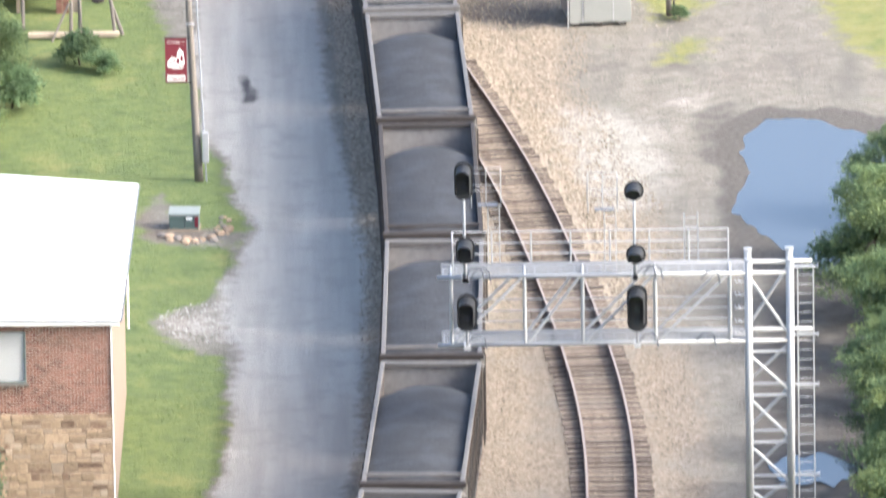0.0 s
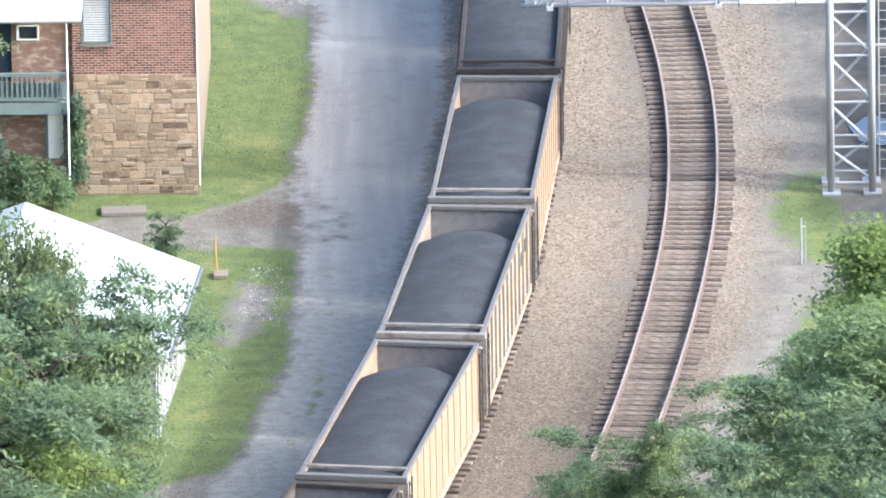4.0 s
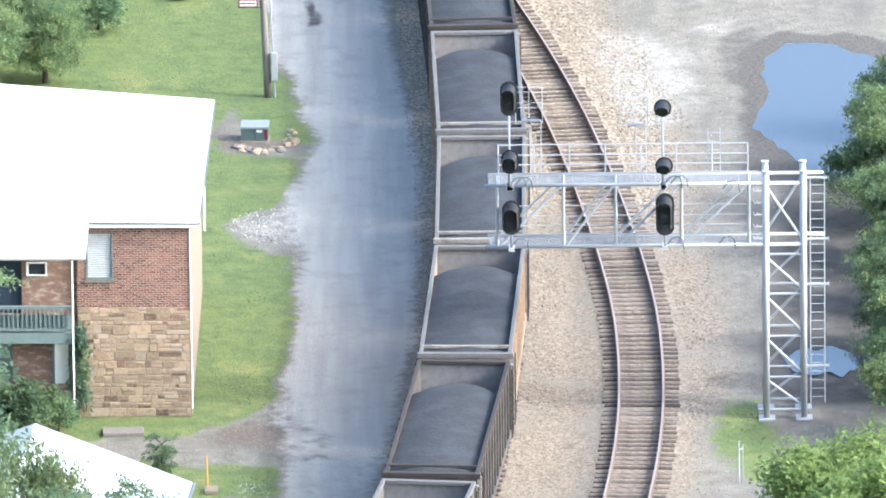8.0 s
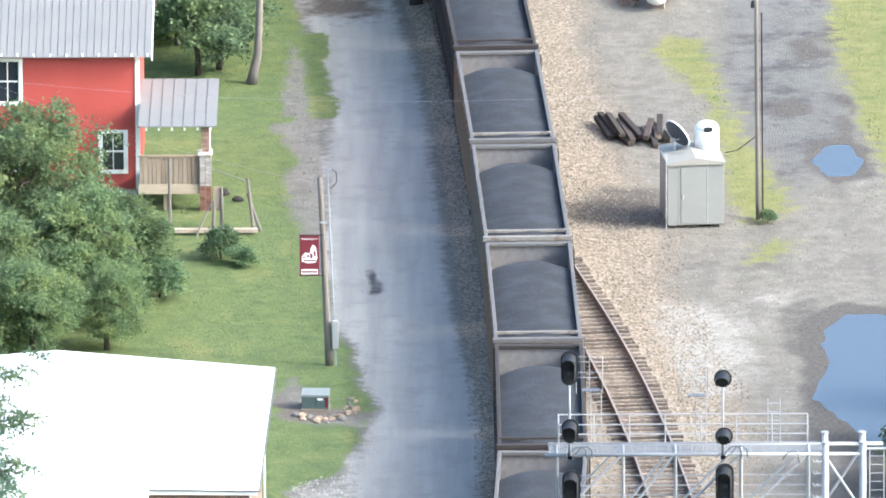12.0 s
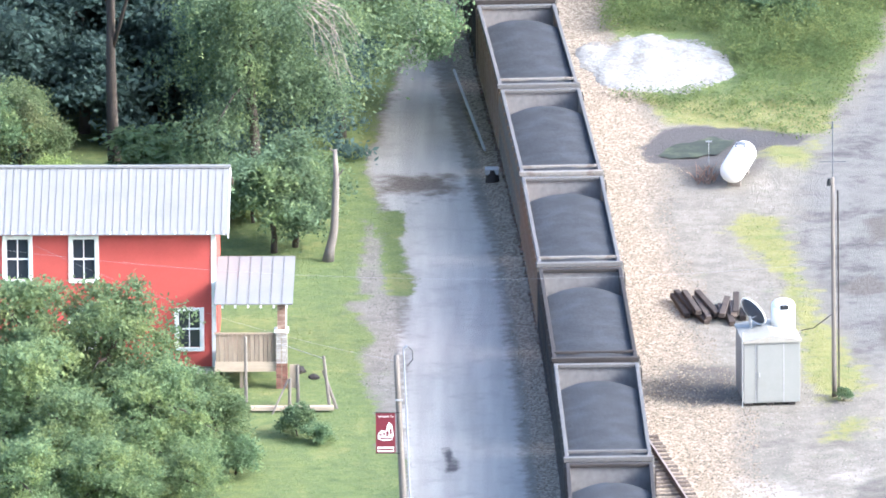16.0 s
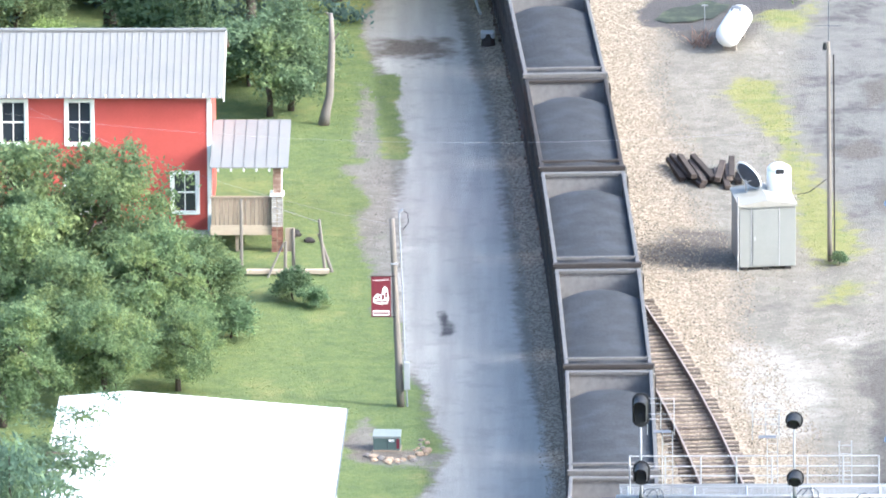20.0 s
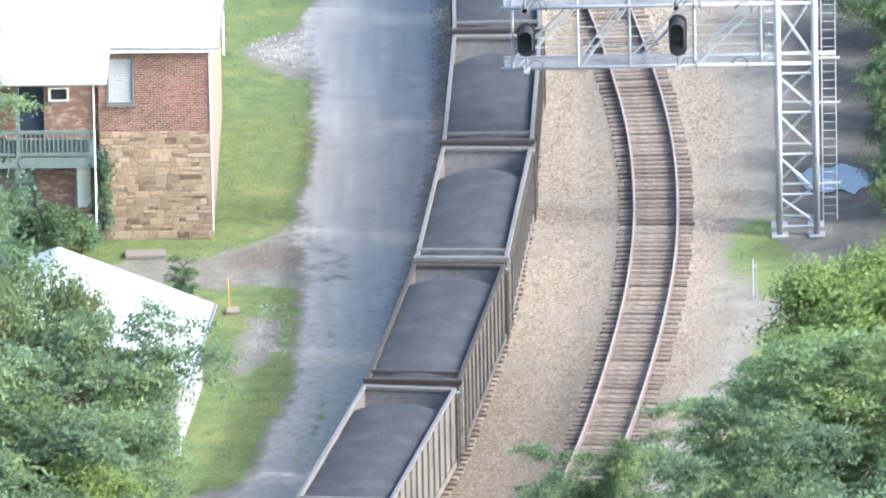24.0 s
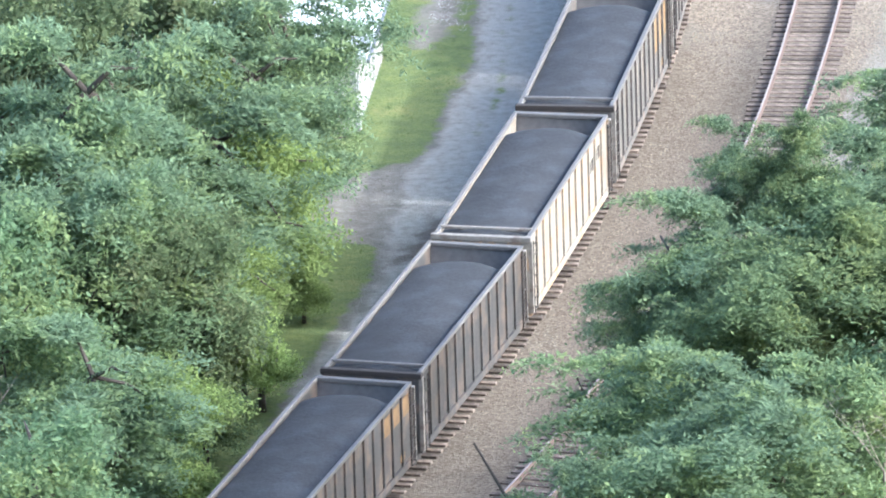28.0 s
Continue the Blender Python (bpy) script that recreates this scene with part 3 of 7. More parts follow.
def ground_material():
    m = bpy.data.materials.new("ground")
    m.use_nodes = True
    t = m.node_tree
    n, l = t.nodes, t.links
    p = n["Principled BSDF"]
    p.inputs["Roughness"].default_value = 0.92
    p.inputs["Specular IOR Level"].default_value = 0.25
    geo = n.new("ShaderNodeNewGeometry")

    def tex(scale, detail=4, rough=0.6):
        x = n.new("ShaderNodeTexNoise")
        x.inputs["Scale"].default_value, x.inputs["Detail"].default_value, x.inputs["Roughness"].default_value = scale, detail, rough
        l.new(geo.outputs["Position"], x.inputs[0])
        return x.outputs[0]

    big, mid, small, grit = tex(0.25), tex(1.3, 5), tex(6.0, 4), tex(26.0, 3, 0.7)
    vor = n.new("ShaderNodeTexVoronoi")
    vor.inputs["Scale"].default_value = 11.0
    l.new(geo.outputs["Position"], vor.inputs[0])

    def mathn(op, a, b, c=None):
        x = n.new("ShaderNodeMath")
        x.operation = op
        for k, v in enumerate((a, b, c)):
            if v is None:
                continue
            if isinstance(v, (int, float)):
                x.inputs[k].default_value = v
            else:
                l.new(v, x.inputs[k])
        return x.outputs[0]

    def colours(a, b, f, lo=0.35, hi=0.65):
        mr = n.new("ShaderNodeMapRange")
        mr.inputs[1].default_value, mr.inputs[2].default_value = lo, hi
        l.new(f, mr.inputs[0])
        return mixn(a, b, mr.outputs[0])

    def mixn(a, b, f):
        x = n.new("ShaderNodeMix")
        x.data_type = "RGBA"
        for k, v in ((6, a), (7, b)):
            if isinstance(v, tuple):
                x.inputs[k].default_value = (*v, 1)
            else:
                l.new(v, x.inputs[k])
        l.new(f, x.inputs[0])
        return x.outputs[2]

    def weight(name, amount=0.7, source=None, lo=0.4, hi=0.6):
        a = n.new("ShaderNodeAttribute")
        a.attribute_name = name
        noisy = mathn("MULTIPLY_ADD", mathn("SUBTRACT", source or small, 0.5), amount, a.outputs["Fac"])
        mr = n.new("ShaderNodeMapRange")
        mr.interpolation_type = "SMOOTHSTEP"
        mr.inputs[1].default_value, mr.inputs[2].default_value = lo, hi
        l.new(noisy, mr.inputs[0])
        return mr.outputs[0]

    dirt = colours((0.139, 0.124, 0.102), (0.202, 0.186, 0.156), mid)
    dirt = colours(dirt, (0.243, 0.224, 0.193), small, 0.56, 0.78)
    dirt = colours(dirt, (0.134, 0.119, 0.102), big, 0.55, 0.72)
    dirt = colours(dirt, (0.297, 0.279, 0.243), tex(2.4, 7, 0.75), 0.56, 0.74)
    dirt = colours(dirt, (0.105, 0.094, 0.079), tex(1.7, 7, 0.75), 0.60, 0.78)
    stones = colours((0.133, 0.106, 0.078), (0.269, 0.228, 0.180), vor.outputs["Color"], 0.15, 0.85)
    stones = colours(stones, (0.094, 0.079, 0.067), grit, 0.58, 0.78)
    stones = colours(stones, (0.121, 0.092, 0.070), tex(0.9, 7, 0.7), 0.56, 0.74)
    stones = colours(stones, (0.190, 0.172, 0.144), big, 0.5, 0.7)
    ruts = n.new("ShaderNodeMapping")
    ruts.inputs["Scale"].default_value = (0.8, 0.10, 1.0)
    ruts.inputs["Rotation"].default_value = (0, 0, 0.12)
    l.new(geo.outputs["Position"], ruts.inputs[0])
    rut = n.new("ShaderNodeTexNoise")
    rut.inputs["Scale"].default_value, rut.inputs["Detail"].default_value = 1.0, 6
    l.new(ruts.outputs[0], rut.inputs[0])
    dirt = colours(dirt, (0.124, 0.116, 0.099), rut.outputs[0], 0.50, 0.80)
    dirt = colours(dirt, (0.149, 0.164, 0.099), tex(0.45, 6), 0.60, 0.80)
    stones = mixn(stones, colours((0.082, 0.065, 0.048), (0.142, 0.117, 0.088), vor.outputs["Color"], 0.2, 0.8), weight("dusty", 0.5, mid, 0.1, 0.9))
    fresh = colours((0.135, 0.108, 0.078), (0.351, 0.297, 0.227), vor.outputs["Color"], 0.2, 0.85)
    fresh = colours(fresh, (0.378, 0.329, 0.265), tex(4.5, 5, 0.7), 0.56, 0.72)
    fresh = colours(fresh, (0.162, 0.132, 0.099), tex(0.8, 7, 0.7), 0.57, 0.75)
    stones = mixn(stones, fresh, weight("fresh", 0.8, mid, 0.3, 0.7))
    mp = n.new("ShaderNodeMapping")
    mp.inputs["Scale"].default_value = (1.6, 0.10, 1.0)
    l.new(geo.outputs["Position"], mp.inputs[0])
    lanes = n.new("ShaderNodeTexNoise")
    lanes.inputs["Scale"].default_value, lanes.inputs["Detail"].default_value = 1.0, 5
    l.new(mp.outputs[0], lanes.inputs[0])
    tar = colours((0.290, 0.274, 0.248), (0.378, 0.357, 0.320), lanes.outputs[0], 0.3, 0.7)
    tar = colours(tar, (0.258, 0.244, 0.220), tex(0.7, 7, 0.7), 0.5, 0.75)
    tar = colours(tar, (0.418, 0.395, 0.352), small, 0.60, 0.82)
    lawn = colours((0.097, 0.130, 0.050), (0.149, 0.175, 0.058), mid, 0.35, 0.65)
    lawn = colours(lawn, (0.067, 0.100, 0.032), small, 0.50, 0.76)
    lawn = colours(lawn, (0.062, 0.100, 0.032), tex(0.8, 7, 0.7), 0.55, 0.72)
    lawn = colours(lawn, (0.212, 0.208, 0.075), tex(0.33, 7, 0.7), 0.54, 0.72)
    moss = colours((0.140, 0.148, 0.046), (0.215, 0.203, 0.078), mid, 0.3, 0.7)
    moss = colours(moss, (0.19, 0.175, 0.125), small, 0.55, 0.75)
    lawn = mixn(lawn, moss, weight("moss", 2.0, tex(0.5, 5), 0.35, 1.1))
    # Dark tone of the wet puddle banks and of the painted tree shade.
    wet_and_shade = colours((0.075, 0.067, 0.058), (0.122, 0.108, 0.093), mid)
    c = mixn(dirt, stones, weight("ballast", 1.4, small, 0.25, 0.75))
    c = mixn(c, colours((0.31, 0.292, 0.255), (0.225, 0.208, 0.18), tex(3.0, 6), 0.4, 0.65), weight("pale", 1.8, tex(0.9, 6), 0.45, 1.1))
    c = mixn(c, wet_and_shade, weight("mud_and_shade", 0.6, mid, 0.35, 0.75))
    c = mixn(c, colours(colours((0.158, 0.150, 0.138), (0.122, 0.116, 0.107), mid), (0.066, 0.063, 0.061), tex(0.33, 6, 0.7), 0.50, 0.62), weight("drive", 1.2, mid, 0.2, 1.0))
    c = mixn(c, colours((0.070, 0.063, 0.056), (0.116, 0.105, 0.091), small), weight("damp", 1.6, tex(0.9, 7, 0.7), 0.3, 1.1))
    # Coal soot on the track bed, with the cars' shade darkened into it.
    c = mixn(c, colours((0.050, 0.044, 0.039), (0.092, 0.079, 0.066), small), weight("soot_and_shade", 0.9, mid, 0.3, 0.8))
    c = mixn(c, tar, weight("road", 1.5, tex(2.2, 7, 0.7), 0.22, 0.78))
    c = mixn(c, (0.072, 0.067, 0.066), weight("patch", 1.0, mid, 0.4, 0.9))
    c = mixn(c, colours((0.108, 0.085, 0.066), (0.158, 0.133, 0.108), small), weight("earth", 1.3, mid, 0.3, 0.9))
    c = mixn(c, lawn, weight("grass", 1.3, mid, 0.32, 0.68))
    l.new(c, p.inputs["Base Color"])
    bp = n.new("ShaderNodeBump")
    bp.inputs["Strength"].default_value, bp.inputs["Distance"].default_value = 0.7, 0.05
    l.new(mathn("ADD", grit, mathn("MULTIPLY", vor.outputs["Distance"], 0.8)), bp.inputs["Height"])
    l.new(bp.outputs[0], p.inputs["Normal"])
    return m


ground_mesh = arrays_mesh("ground", verts, np.stack([i0, i0 + 1, i0 + nx + 1, i0 + nx], -1), ground_material())
for key, field in (("ballast", ballast), ("mud_and_shade", mud_and_shade), ("drive", drive), ("road", np.maximum(road * (1 - 0.6 * lower), lower * 0.25)), ("patch", patch), ("grass", grass), ("fresh", np.maximum(rightside, band_weight(dm, 4.0, 1.5)) * np.clip((GY - 16) / 14, 0, 1)), ("pale", pale), ("soot_and_shade", band_weight(dm, 1.3, 0.7) * near), ("damp", damp), ("earth", earth), ("dusty", np.clip((-2 - GY) / 24, 0, 0.95)), ("moss", ((GX > 1.0) & (GY > 30)) * np.interp(GY + 2 * wob2, [100, 105], [1.0, 0.15]))):
    ground_mesh.attributes.new(key, "FLOAT", "POINT").data.foreach_set("value", field.astype(np.float32).ravel())
ground_mesh.polygons.foreach_set("use_smooth", [True] * len(ground_mesh.polygons))
ground = tagged(new("ground", ground_mesh), "gravel yard, grey tarred road, lawns and tan railway ballast", "ground", kind="structure")

water_mat = bpy.data.materials.new("water")
water_mat.use_nodes = True
wp = water_mat.node_tree.nodes["Principled BSDF"]
wp.inputs["Base Color"].default_value = (0.05, 0.06, 0.075, 1)
wp.inputs["Roughness"].default_value = 0.04
wp.inputs["Specular IOR Level"].default_value = 0.5
wp.inputs["IOR"].default_value = 1.45


def puddle(name, ring, label, z=0.012, mat=None):
    """A flat sheet of water with a ragged shore."""
    bm = bmesh.new()
    pts = []
    n = len(ring)
    for i in range(n):
        a, b = Vector(ring[i]), Vector(ring[(i + 1) % n])
        for k in range(8):
            q = a.lerp(b, k / 8)
            w = Vector((noise.noise(Vector((q.x * 2.1, q.y * 0.8, 3))), noise.noise(Vector((q.x * 2.1, q.y * 0.8, 9)))))
            pts.append((q.x + 0.22 * w.x, q.y + 0.7 * w.y, z))
    f = bm.faces.new([bm.verts.new(p) for p in pts])
    bmesh.ops.triangulate(bm, faces=[f])
    ob = part(name, bm, mat or water_mat)
    return tagged(ob, label, "puddle", kind="structure")


puddle("water", BIG_PUDDLE, "wide rain puddle that mirrors the blue sky", 0.0)
puddle("water", SMALL_PUDDLE, "small round puddle on the gravel drive", 0.0)
puddle("water", THIRD_PUDDLE, "long puddle behind the signal tower", 0.0)
pond_mat = material("pond_water", (0.030, 0.036, 0.026), 0.8, 0, 0.4, 1.2, 8, 0.05, second=(0.052, 0.062, 0.036), mix=0.5)
puddle("water", POND, "stagnant dark green pool behind the gas tank", 0.014, pond_mat)


# ---- railway ----
def rail_profile():
    return [(-0.07, 0), (0.07, 0), (0.07, 0.02), (0.015, 0.045), (0.015, 0.12), (0.037, 0.13), (0.037, 0.165), (-0.037, 0.165), (-0.037, 0.13), (-0.015, 0.12), (-0.015, 0.045), (-0.07, 0.02)]


def rail_line(name, fx, y0, y1, off, parent, z=0.19):
    bm = bmesh.new()
    prof = rail_profile()
    rings = []
    ys = np.arange(y0, y1 + 0.01, 1.5)
    for y in ys:
        s = (fx(y + 0.5) - fx(y - 0.5))
        nrm = Vector((1, -s)).normalized()
        x, yy = fx(y) + nrm.x * off, y + nrm.y * off
        rings.append([bm.verts.new((x + nrm.x * a, yy + nrm.y * a, z + b)) for a, b in prof])
    k = len(prof)
    top_faces = []
    for a, b in zip(rings, rings[1:]):
        for i in range(k):
            f = bm.faces.new((a[i], a[(i + 1) % k], b[(i + 1) % k], b[i]))
            if i == 6:
                top_faces.append(f)
    for f in top_faces:
        f.material_index = 1
    ob = part(name, bm, rail_rust, parent)
    ob.data.materials.append(rail_top)
    return ob


def make_track(name, label, fx, y0, y1, pitch, nearest, reach=1.29):
    tr = thing(name, label, "railway track", "railway tracks")
    rail_line("rail", fx, y0, y1, -0.753, tr)
    rail_line("rail", fx, y0, y1, 0.753, tr)
    metas = []
    for k in range(3):
        bm = boxed(-reach, reach, -0.11, 0.11, -0.03, 0.14, bevel=0.015)
        for v in bm.verts:
            v.co += Vector((0.02 * noise.noise(v.co * 3 + Vector((k, 0, 0))), 0.012 * noise.noise(v.co * 4 + Vector((0, k, 0))), 0))
        metas.append(mesh_of("tie", bm, tie_wood))
    rest_v, rest_f = [], []
    y = y0
    rng = random.Random(name)
    while y < y1:
        s = float(fx(y + 0.5) - fx(y - 0.5))
        rz = -math.degrees(math.atan(s)) + rng.uniform(-1.0, 1.0)
        loc = (float(fx(y)) + rng.uniform(-0.05, 0.05), y, 0.03 + rng.uniform(-0.012, 0.012))
        if nearest[0] < y < nearest[1]:
            share("tie", rng.choice(metas), tr, loc, rz)
        else:
            m = pose(*loc, 0, 0, rz)
            b0 = len(rest_v)
            rest_v += [tuple(m @ Vector(c)) for c in ((-reach, -0.11, -0.03), (reach, -0.11, -0.03), (reach, 0.11, -0.03), (-reach, 0.11, -0.03), (-reach, -0.11, 0.14), (reach, -0.11, 0.14), (reach, 0.11, 0.14), (-reach, 0.11, 0.14))]
            rest_f += [[b0 + i for i in f] for f in ((4, 5, 6, 7), (0, 1, 5, 4), (1, 2, 6, 5), (2, 3, 7, 6), (3, 0, 4, 7))]
        y += pitch * rng.uniform(0.92, 1.08)
    if rest_v:
        ob = new("far_tie", arrays_mesh("far_tie", np.array(rest_v), np.array(rest_f), tie_wood))
        ob.parent = tr
        tagged(ob, kind="stuff")
    return tr


make_track("main_track", "main railway track with worn wooden ties under the train", main_x, -330, 330, 0.52, (-62, 60), 1.52)
make_track("side_track", "curved side track with rusty rails and weathered ties", side_x, -62, 52, 0.51, (-62, 52))

# ---- the coal train ----
SPEED, PITCH, PHASE = 8.595, 13.36, -6.454
CAR_LEN, HALF_W, TOP, SILL = 12.55, 1.55, 3.5, 1.02


def arc_table():
    y = np.arange(-420, 420.1, 0.5)
    x = main_x(y)
    s = np.concatenate([[0], np.cumsum(np.hypot(np.diff(x), np.diff(y)))])
    return y, x, s - np.interp(0, y, s)


ARC_Y, ARC_X, ARC_S = arc_table()


def on_track(s):
    y = np.interp(s, ARC_S, ARC_Y)
    return float(np.interp(y, ARC_Y, ARC_X)), float(y)


def coal_mesh(seed, begin):
    """A loaf of coal with sloping shoulders, heaped along the middle."""
    nxc, nyc = 15, 51
    half, length = HALF_W - 0.10, CAR_LEN - 0.5
    v, f = [], []
    for j in range(nyc):
        for i in range(nxc):
            a, b = i / (nxc - 1) * 2 - 1, j / (nyc - 1)
            near_end = min(1.0, 0.35 + b / 0.03)
            u = max(0.0, (b - begin) / (1.0 - begin))
            e = max(0.0, 1 - u ** 2.2 * (0.85 + 0.9 * abs(a) ** 2.5))
            e = e * e * (3 - 2 * e) * near_end
            h = -0.80 + e * (0.86 + 0.20 * (1 - abs(a) ** 2.2))
            h += 0.035 * noise.noise(Vector((a * 2, b * 9, seed))) + 0.02 * noise.noise(Vector((a * 7, b * 30, seed + 5)))
            v.append((a * half, -CAR_LEN / 2 + 0.25 + b * length, TOP - 0.28 + h))
    for j in range(nyc - 1):
        for i in range(nxc - 1):
            k = j * nxc + i
            f.append((k, k + 1, k + nxc + 1, k + nxc))
    me = arrays_mesh("coal_load", np.array(v), np.array(f), coal)
    me.polygons.foreach_set("use_smooth", [True] * len(me.polygons))
    return me


COALS = [coal_mesh(s, b) for s, b in enumerate((0.66, 0.70, 0.64, 0.68, 0.80, 0.84))]


def car_meshes():
    """Shared pieces of a ribbed open hopper."""
    L, W = CAR_LEN / 2, HALF_W
    out = {}
    out["side"] = lambda: boxed(-0.03, 0.03, -L, L, SILL, TOP - 0.06)
    out["rib"] = lambda: boxed(-0.06, 0.025, -0.055, 0.055, SILL + 0.05, TOP - 0.1)
    out["chord"] = lambda: boxed(-0.07, 0.07, -L, L, TOP - 0.12, TOP, bevel=0.015)
    out["end_chord"] = lambda: boxed(-W, W, -0.11, 0.11, TOP - 0.14, TOP - 0.01, bevel=0.015)
    out["cross_bar"] = lambda: boxed(-W + 0.06, W - 0.06, -0.06, 0.06, TOP - 0.07, TOP + 0.04, bevel=0.012)
    out["end_lip"] = lambda: boxed(-W - 0.08, W + 0.08, -0.09, 0.12, TOP - 0.17, TOP + 0.01, bevel=0.015)
    out["end_plate"] = lambda: boxed(-W + 0.02, W - 0.02, -0.02, 0.02, SILL + 0.3, TOP - 0.18)
    out["end_post"] = lambda: boxed(-0.05, 0.05, -0.02, 0.02, SILL, TOP - 0.18)
    out["corner_post"] = lambda: boxed(-0.07, 0.07, -0.09, 0.09, SILL - 0.05, TOP - 0.12)
    out["low_rib"] = lambda: boxed(-0.06, -0.012, -0.055, 0.055, SILL + 0.05, TOP - 0.1)
    out["sill"] = lambda: boxed(-0.09, 0.09, -L - 0.05, L + 0.05, SILL - 0.14, SILL + 0.1)
    return out


def end_sheet(sign):
    """Upright top of the end and the slope sheet below it, seen inside and outside."""
    bm = bmesh.new()
    L, W = CAR_LEN / 2, HALF_W - 0.03
    box(bm, -W, W, sign * L - 0.03, sign * L + 0.03, TOP - 1.25, TOP - 0.1)
    y0, y1 = sign * L, sign * (L - 2.6)
    a = [(-W, y0, TOP - 1.25), (W, y0, TOP - 1.25), (W, y1, SILL), (-W, y1, SILL)]
    quad(bm, *a)
    quad(bm, *[(x, y, z - 0.06) for x, y, z in reversed(a)])
    return bm


def bogie():
    """Side frames, axles and wheels of one truck."""
    bm = bmesh.new()
    for sx in (-1, 1):
        box(bm, sx * 0.98 - 0.07, sx * 0.98 + 0.07, -1.1, 1.1, 0.5, 0.78, bevel=0.03)
        for y in (-0.88, 0.88):
            tube(bm, (sx * 0.70, y, 0.355 + 0.46), (sx * 0.83, y, 0.355 + 0.46), 0.46, seg=16)
    for y in (-0.88, 0.88):
        tube(bm, (-1.05, y, 0.815), (1.05, y, 0.815), 0.08)
    box(bm, -0.95, 0.95, -0.25, 0.25, 0.62, 0.98)
    return bm


CACHE = {}


def cached(key, maker, mat):
    k = (key, mat.name)
    if k not in CACHE:
        CACHE[k] = mesh_of(key, maker(), mat)
    return CACHE[k]


def coal_car(k, style):
    body, chord_m, label = {
        "black": (car_black, iron_dark, "black steel coal hopper car heaped with coal"),
        "dusty": (car_black, chord_grey, "dusty black coal hopper car heaped with coal"),
        "grey": (car_grey, chord_grey, "weathered grey coal hopper car with ribbed sides"),
        "cream": (car_cream, chord_grey, "faded cream coal hopper car with ribbed rusty sides"),
        "tan": (car_tan, chord_grey, "rust-stained tan coal hopper car heaped with coal"),
        "worn": (car_grey, chord_grey, "worn grey coal hopper car with dull yellow panels on its side"),
        "marked": (car_black, chord_grey, "black coal hopper car with yellow panels on its side"),
    }[style]
    car = thing("coal_car", label, "railway car", "cars of the coal train")
    mk = car_meshes()
    L, W = CAR_LEN / 2, HALF_W
    for sx in (-1, 1):
        share("side_panel", cached("side_panel", mk["side"], {"cream": panel_cream, "tan": panel_tan}.get(style, body)), car, (sx * (W - 0.05), 0, 0))
        share("top_chord", cached("top_chord", mk["chord"], chord_m), car, (sx * (W - 0.05), 0, 0), label="dusty steel top rail")
        share("side_sill", cached("side_sill", mk["sill"], body), car, (sx * (W - 0.05), 0, 0))
        n = 13
        for i in range(n):
            share("rib", cached("low_rib", mk["low_rib"], panel_tan) if style == "tan" else cached("rib", mk["rib"], body), car, (sx * (W + 0.02), -L + 0.12 + i * (CAR_LEN - 0.24) / (n - 1), 0))
    for sy in (-1, 1):
        share("end_sheet", cached("end_sheet_near" if sy < 0 else "end_sheet_far", lambda: end_sheet(sy), car_inner), car, label="coal-streaked end sheet")
        if sy > 0:
            share("end_chord", cached("end_chord", mk["end_chord"], chord_m), car, (0, L - 0.02, 0))
        else:
            lip = {"cream": post_pale, "tan": chord_grey, "grey": chord_grey}.get(style, iron_dark)
            share("end_lip", cached("end_lip", mk["end_lip"], lip), car, (0, -L - 0.02, 0), label="wide steel lip along the end")
            share("cross_bar", cached("cross_bar", mk["cross_bar"], post_pale if style in ("cream", "tan") else chord_m), car, (0, -L + 0.75, 0), label="steel cross bar inside the end")
            share("end_plate", cached("end_plate", mk["end_plate"], body), car, (0, -L - 0.055, 0))
            for px in (-0.9, 0.0, 0.9):
                share("end_post", cached("end_post", mk["end_post"], body), car, (px, -L - 0.085, 0))
        share("truck", cached("truck", bogie, iron_dark), car, (0, sy * (L - 1.75), -0.46), label="dark wheel truck")
        share("coupler", cached("coupler", lambda: boxed(-0.15, 0.15, -0.5, 0.5, 0.85, 1.1, bevel=0.03), iron_dark), car, (0, sy * (L + 0.2), 0))
    for sy in (-1, 1):
        share("corner_post", cached("corner_post", mk["corner_post"], post_pale), car, (W + 0.035, sy * (L - 0.03), 0), label="pale worn corner post")
    for sx, sy in ((1, 1), (1, -1)):
        share("ladder", cached("ladder", side_ladder, iron_dark), car, (sx * (W + 0.11), sy * (L - 0.32), 0), label="dark side ladder")
    share("brake_platform", cached("brake_platform", lambda: boxed(-0.5, 0.5, -0.1, 0.1, 1.75, 1.80), iron_dark), car, (0.4, -L - 0.17, 0))
    share("brake_wheel", cached("brake_wheel", brake_wheel, chord_grey), car, (0.55, -L - 0.16, 0), label="upright hand-brake wheel")
    share("hopper_bay", cached("hopper_bay", hopper_bay, iron_dark), car, label="dark hopper bays under the car")
    share("coal_load", COALS[4 + k % 2 if k <= -17 else k % 4], car, label="heaped black coal")
    if style in ("marked", "worn"):
        for i in (9, 10, 11):
            y = -L + 0.12 + (i + 0.5) * (CAR_LEN - 0.24) / 12
            share("yellow_panel", cached("tall_panel" if style == "worn" else "yellow_panel", lambda: boxed(-0.008, 0.008, -0.32, 0.32, TOP - (1.35 if style == "worn" else 0.85), TOP - 0.25), yellow_mark), car, (W - 0.005, y, 0), label="yellow warning panel")
        share("yellow_plate", cached("yellow_plate", lambda: boxed(-0.008, 0.008, -0.22, 0.22, SILL + 0.25, SILL + 0.5), yellow_mark), car, (W - 0.005, L - 1.1, 0), label="small yellow plate")
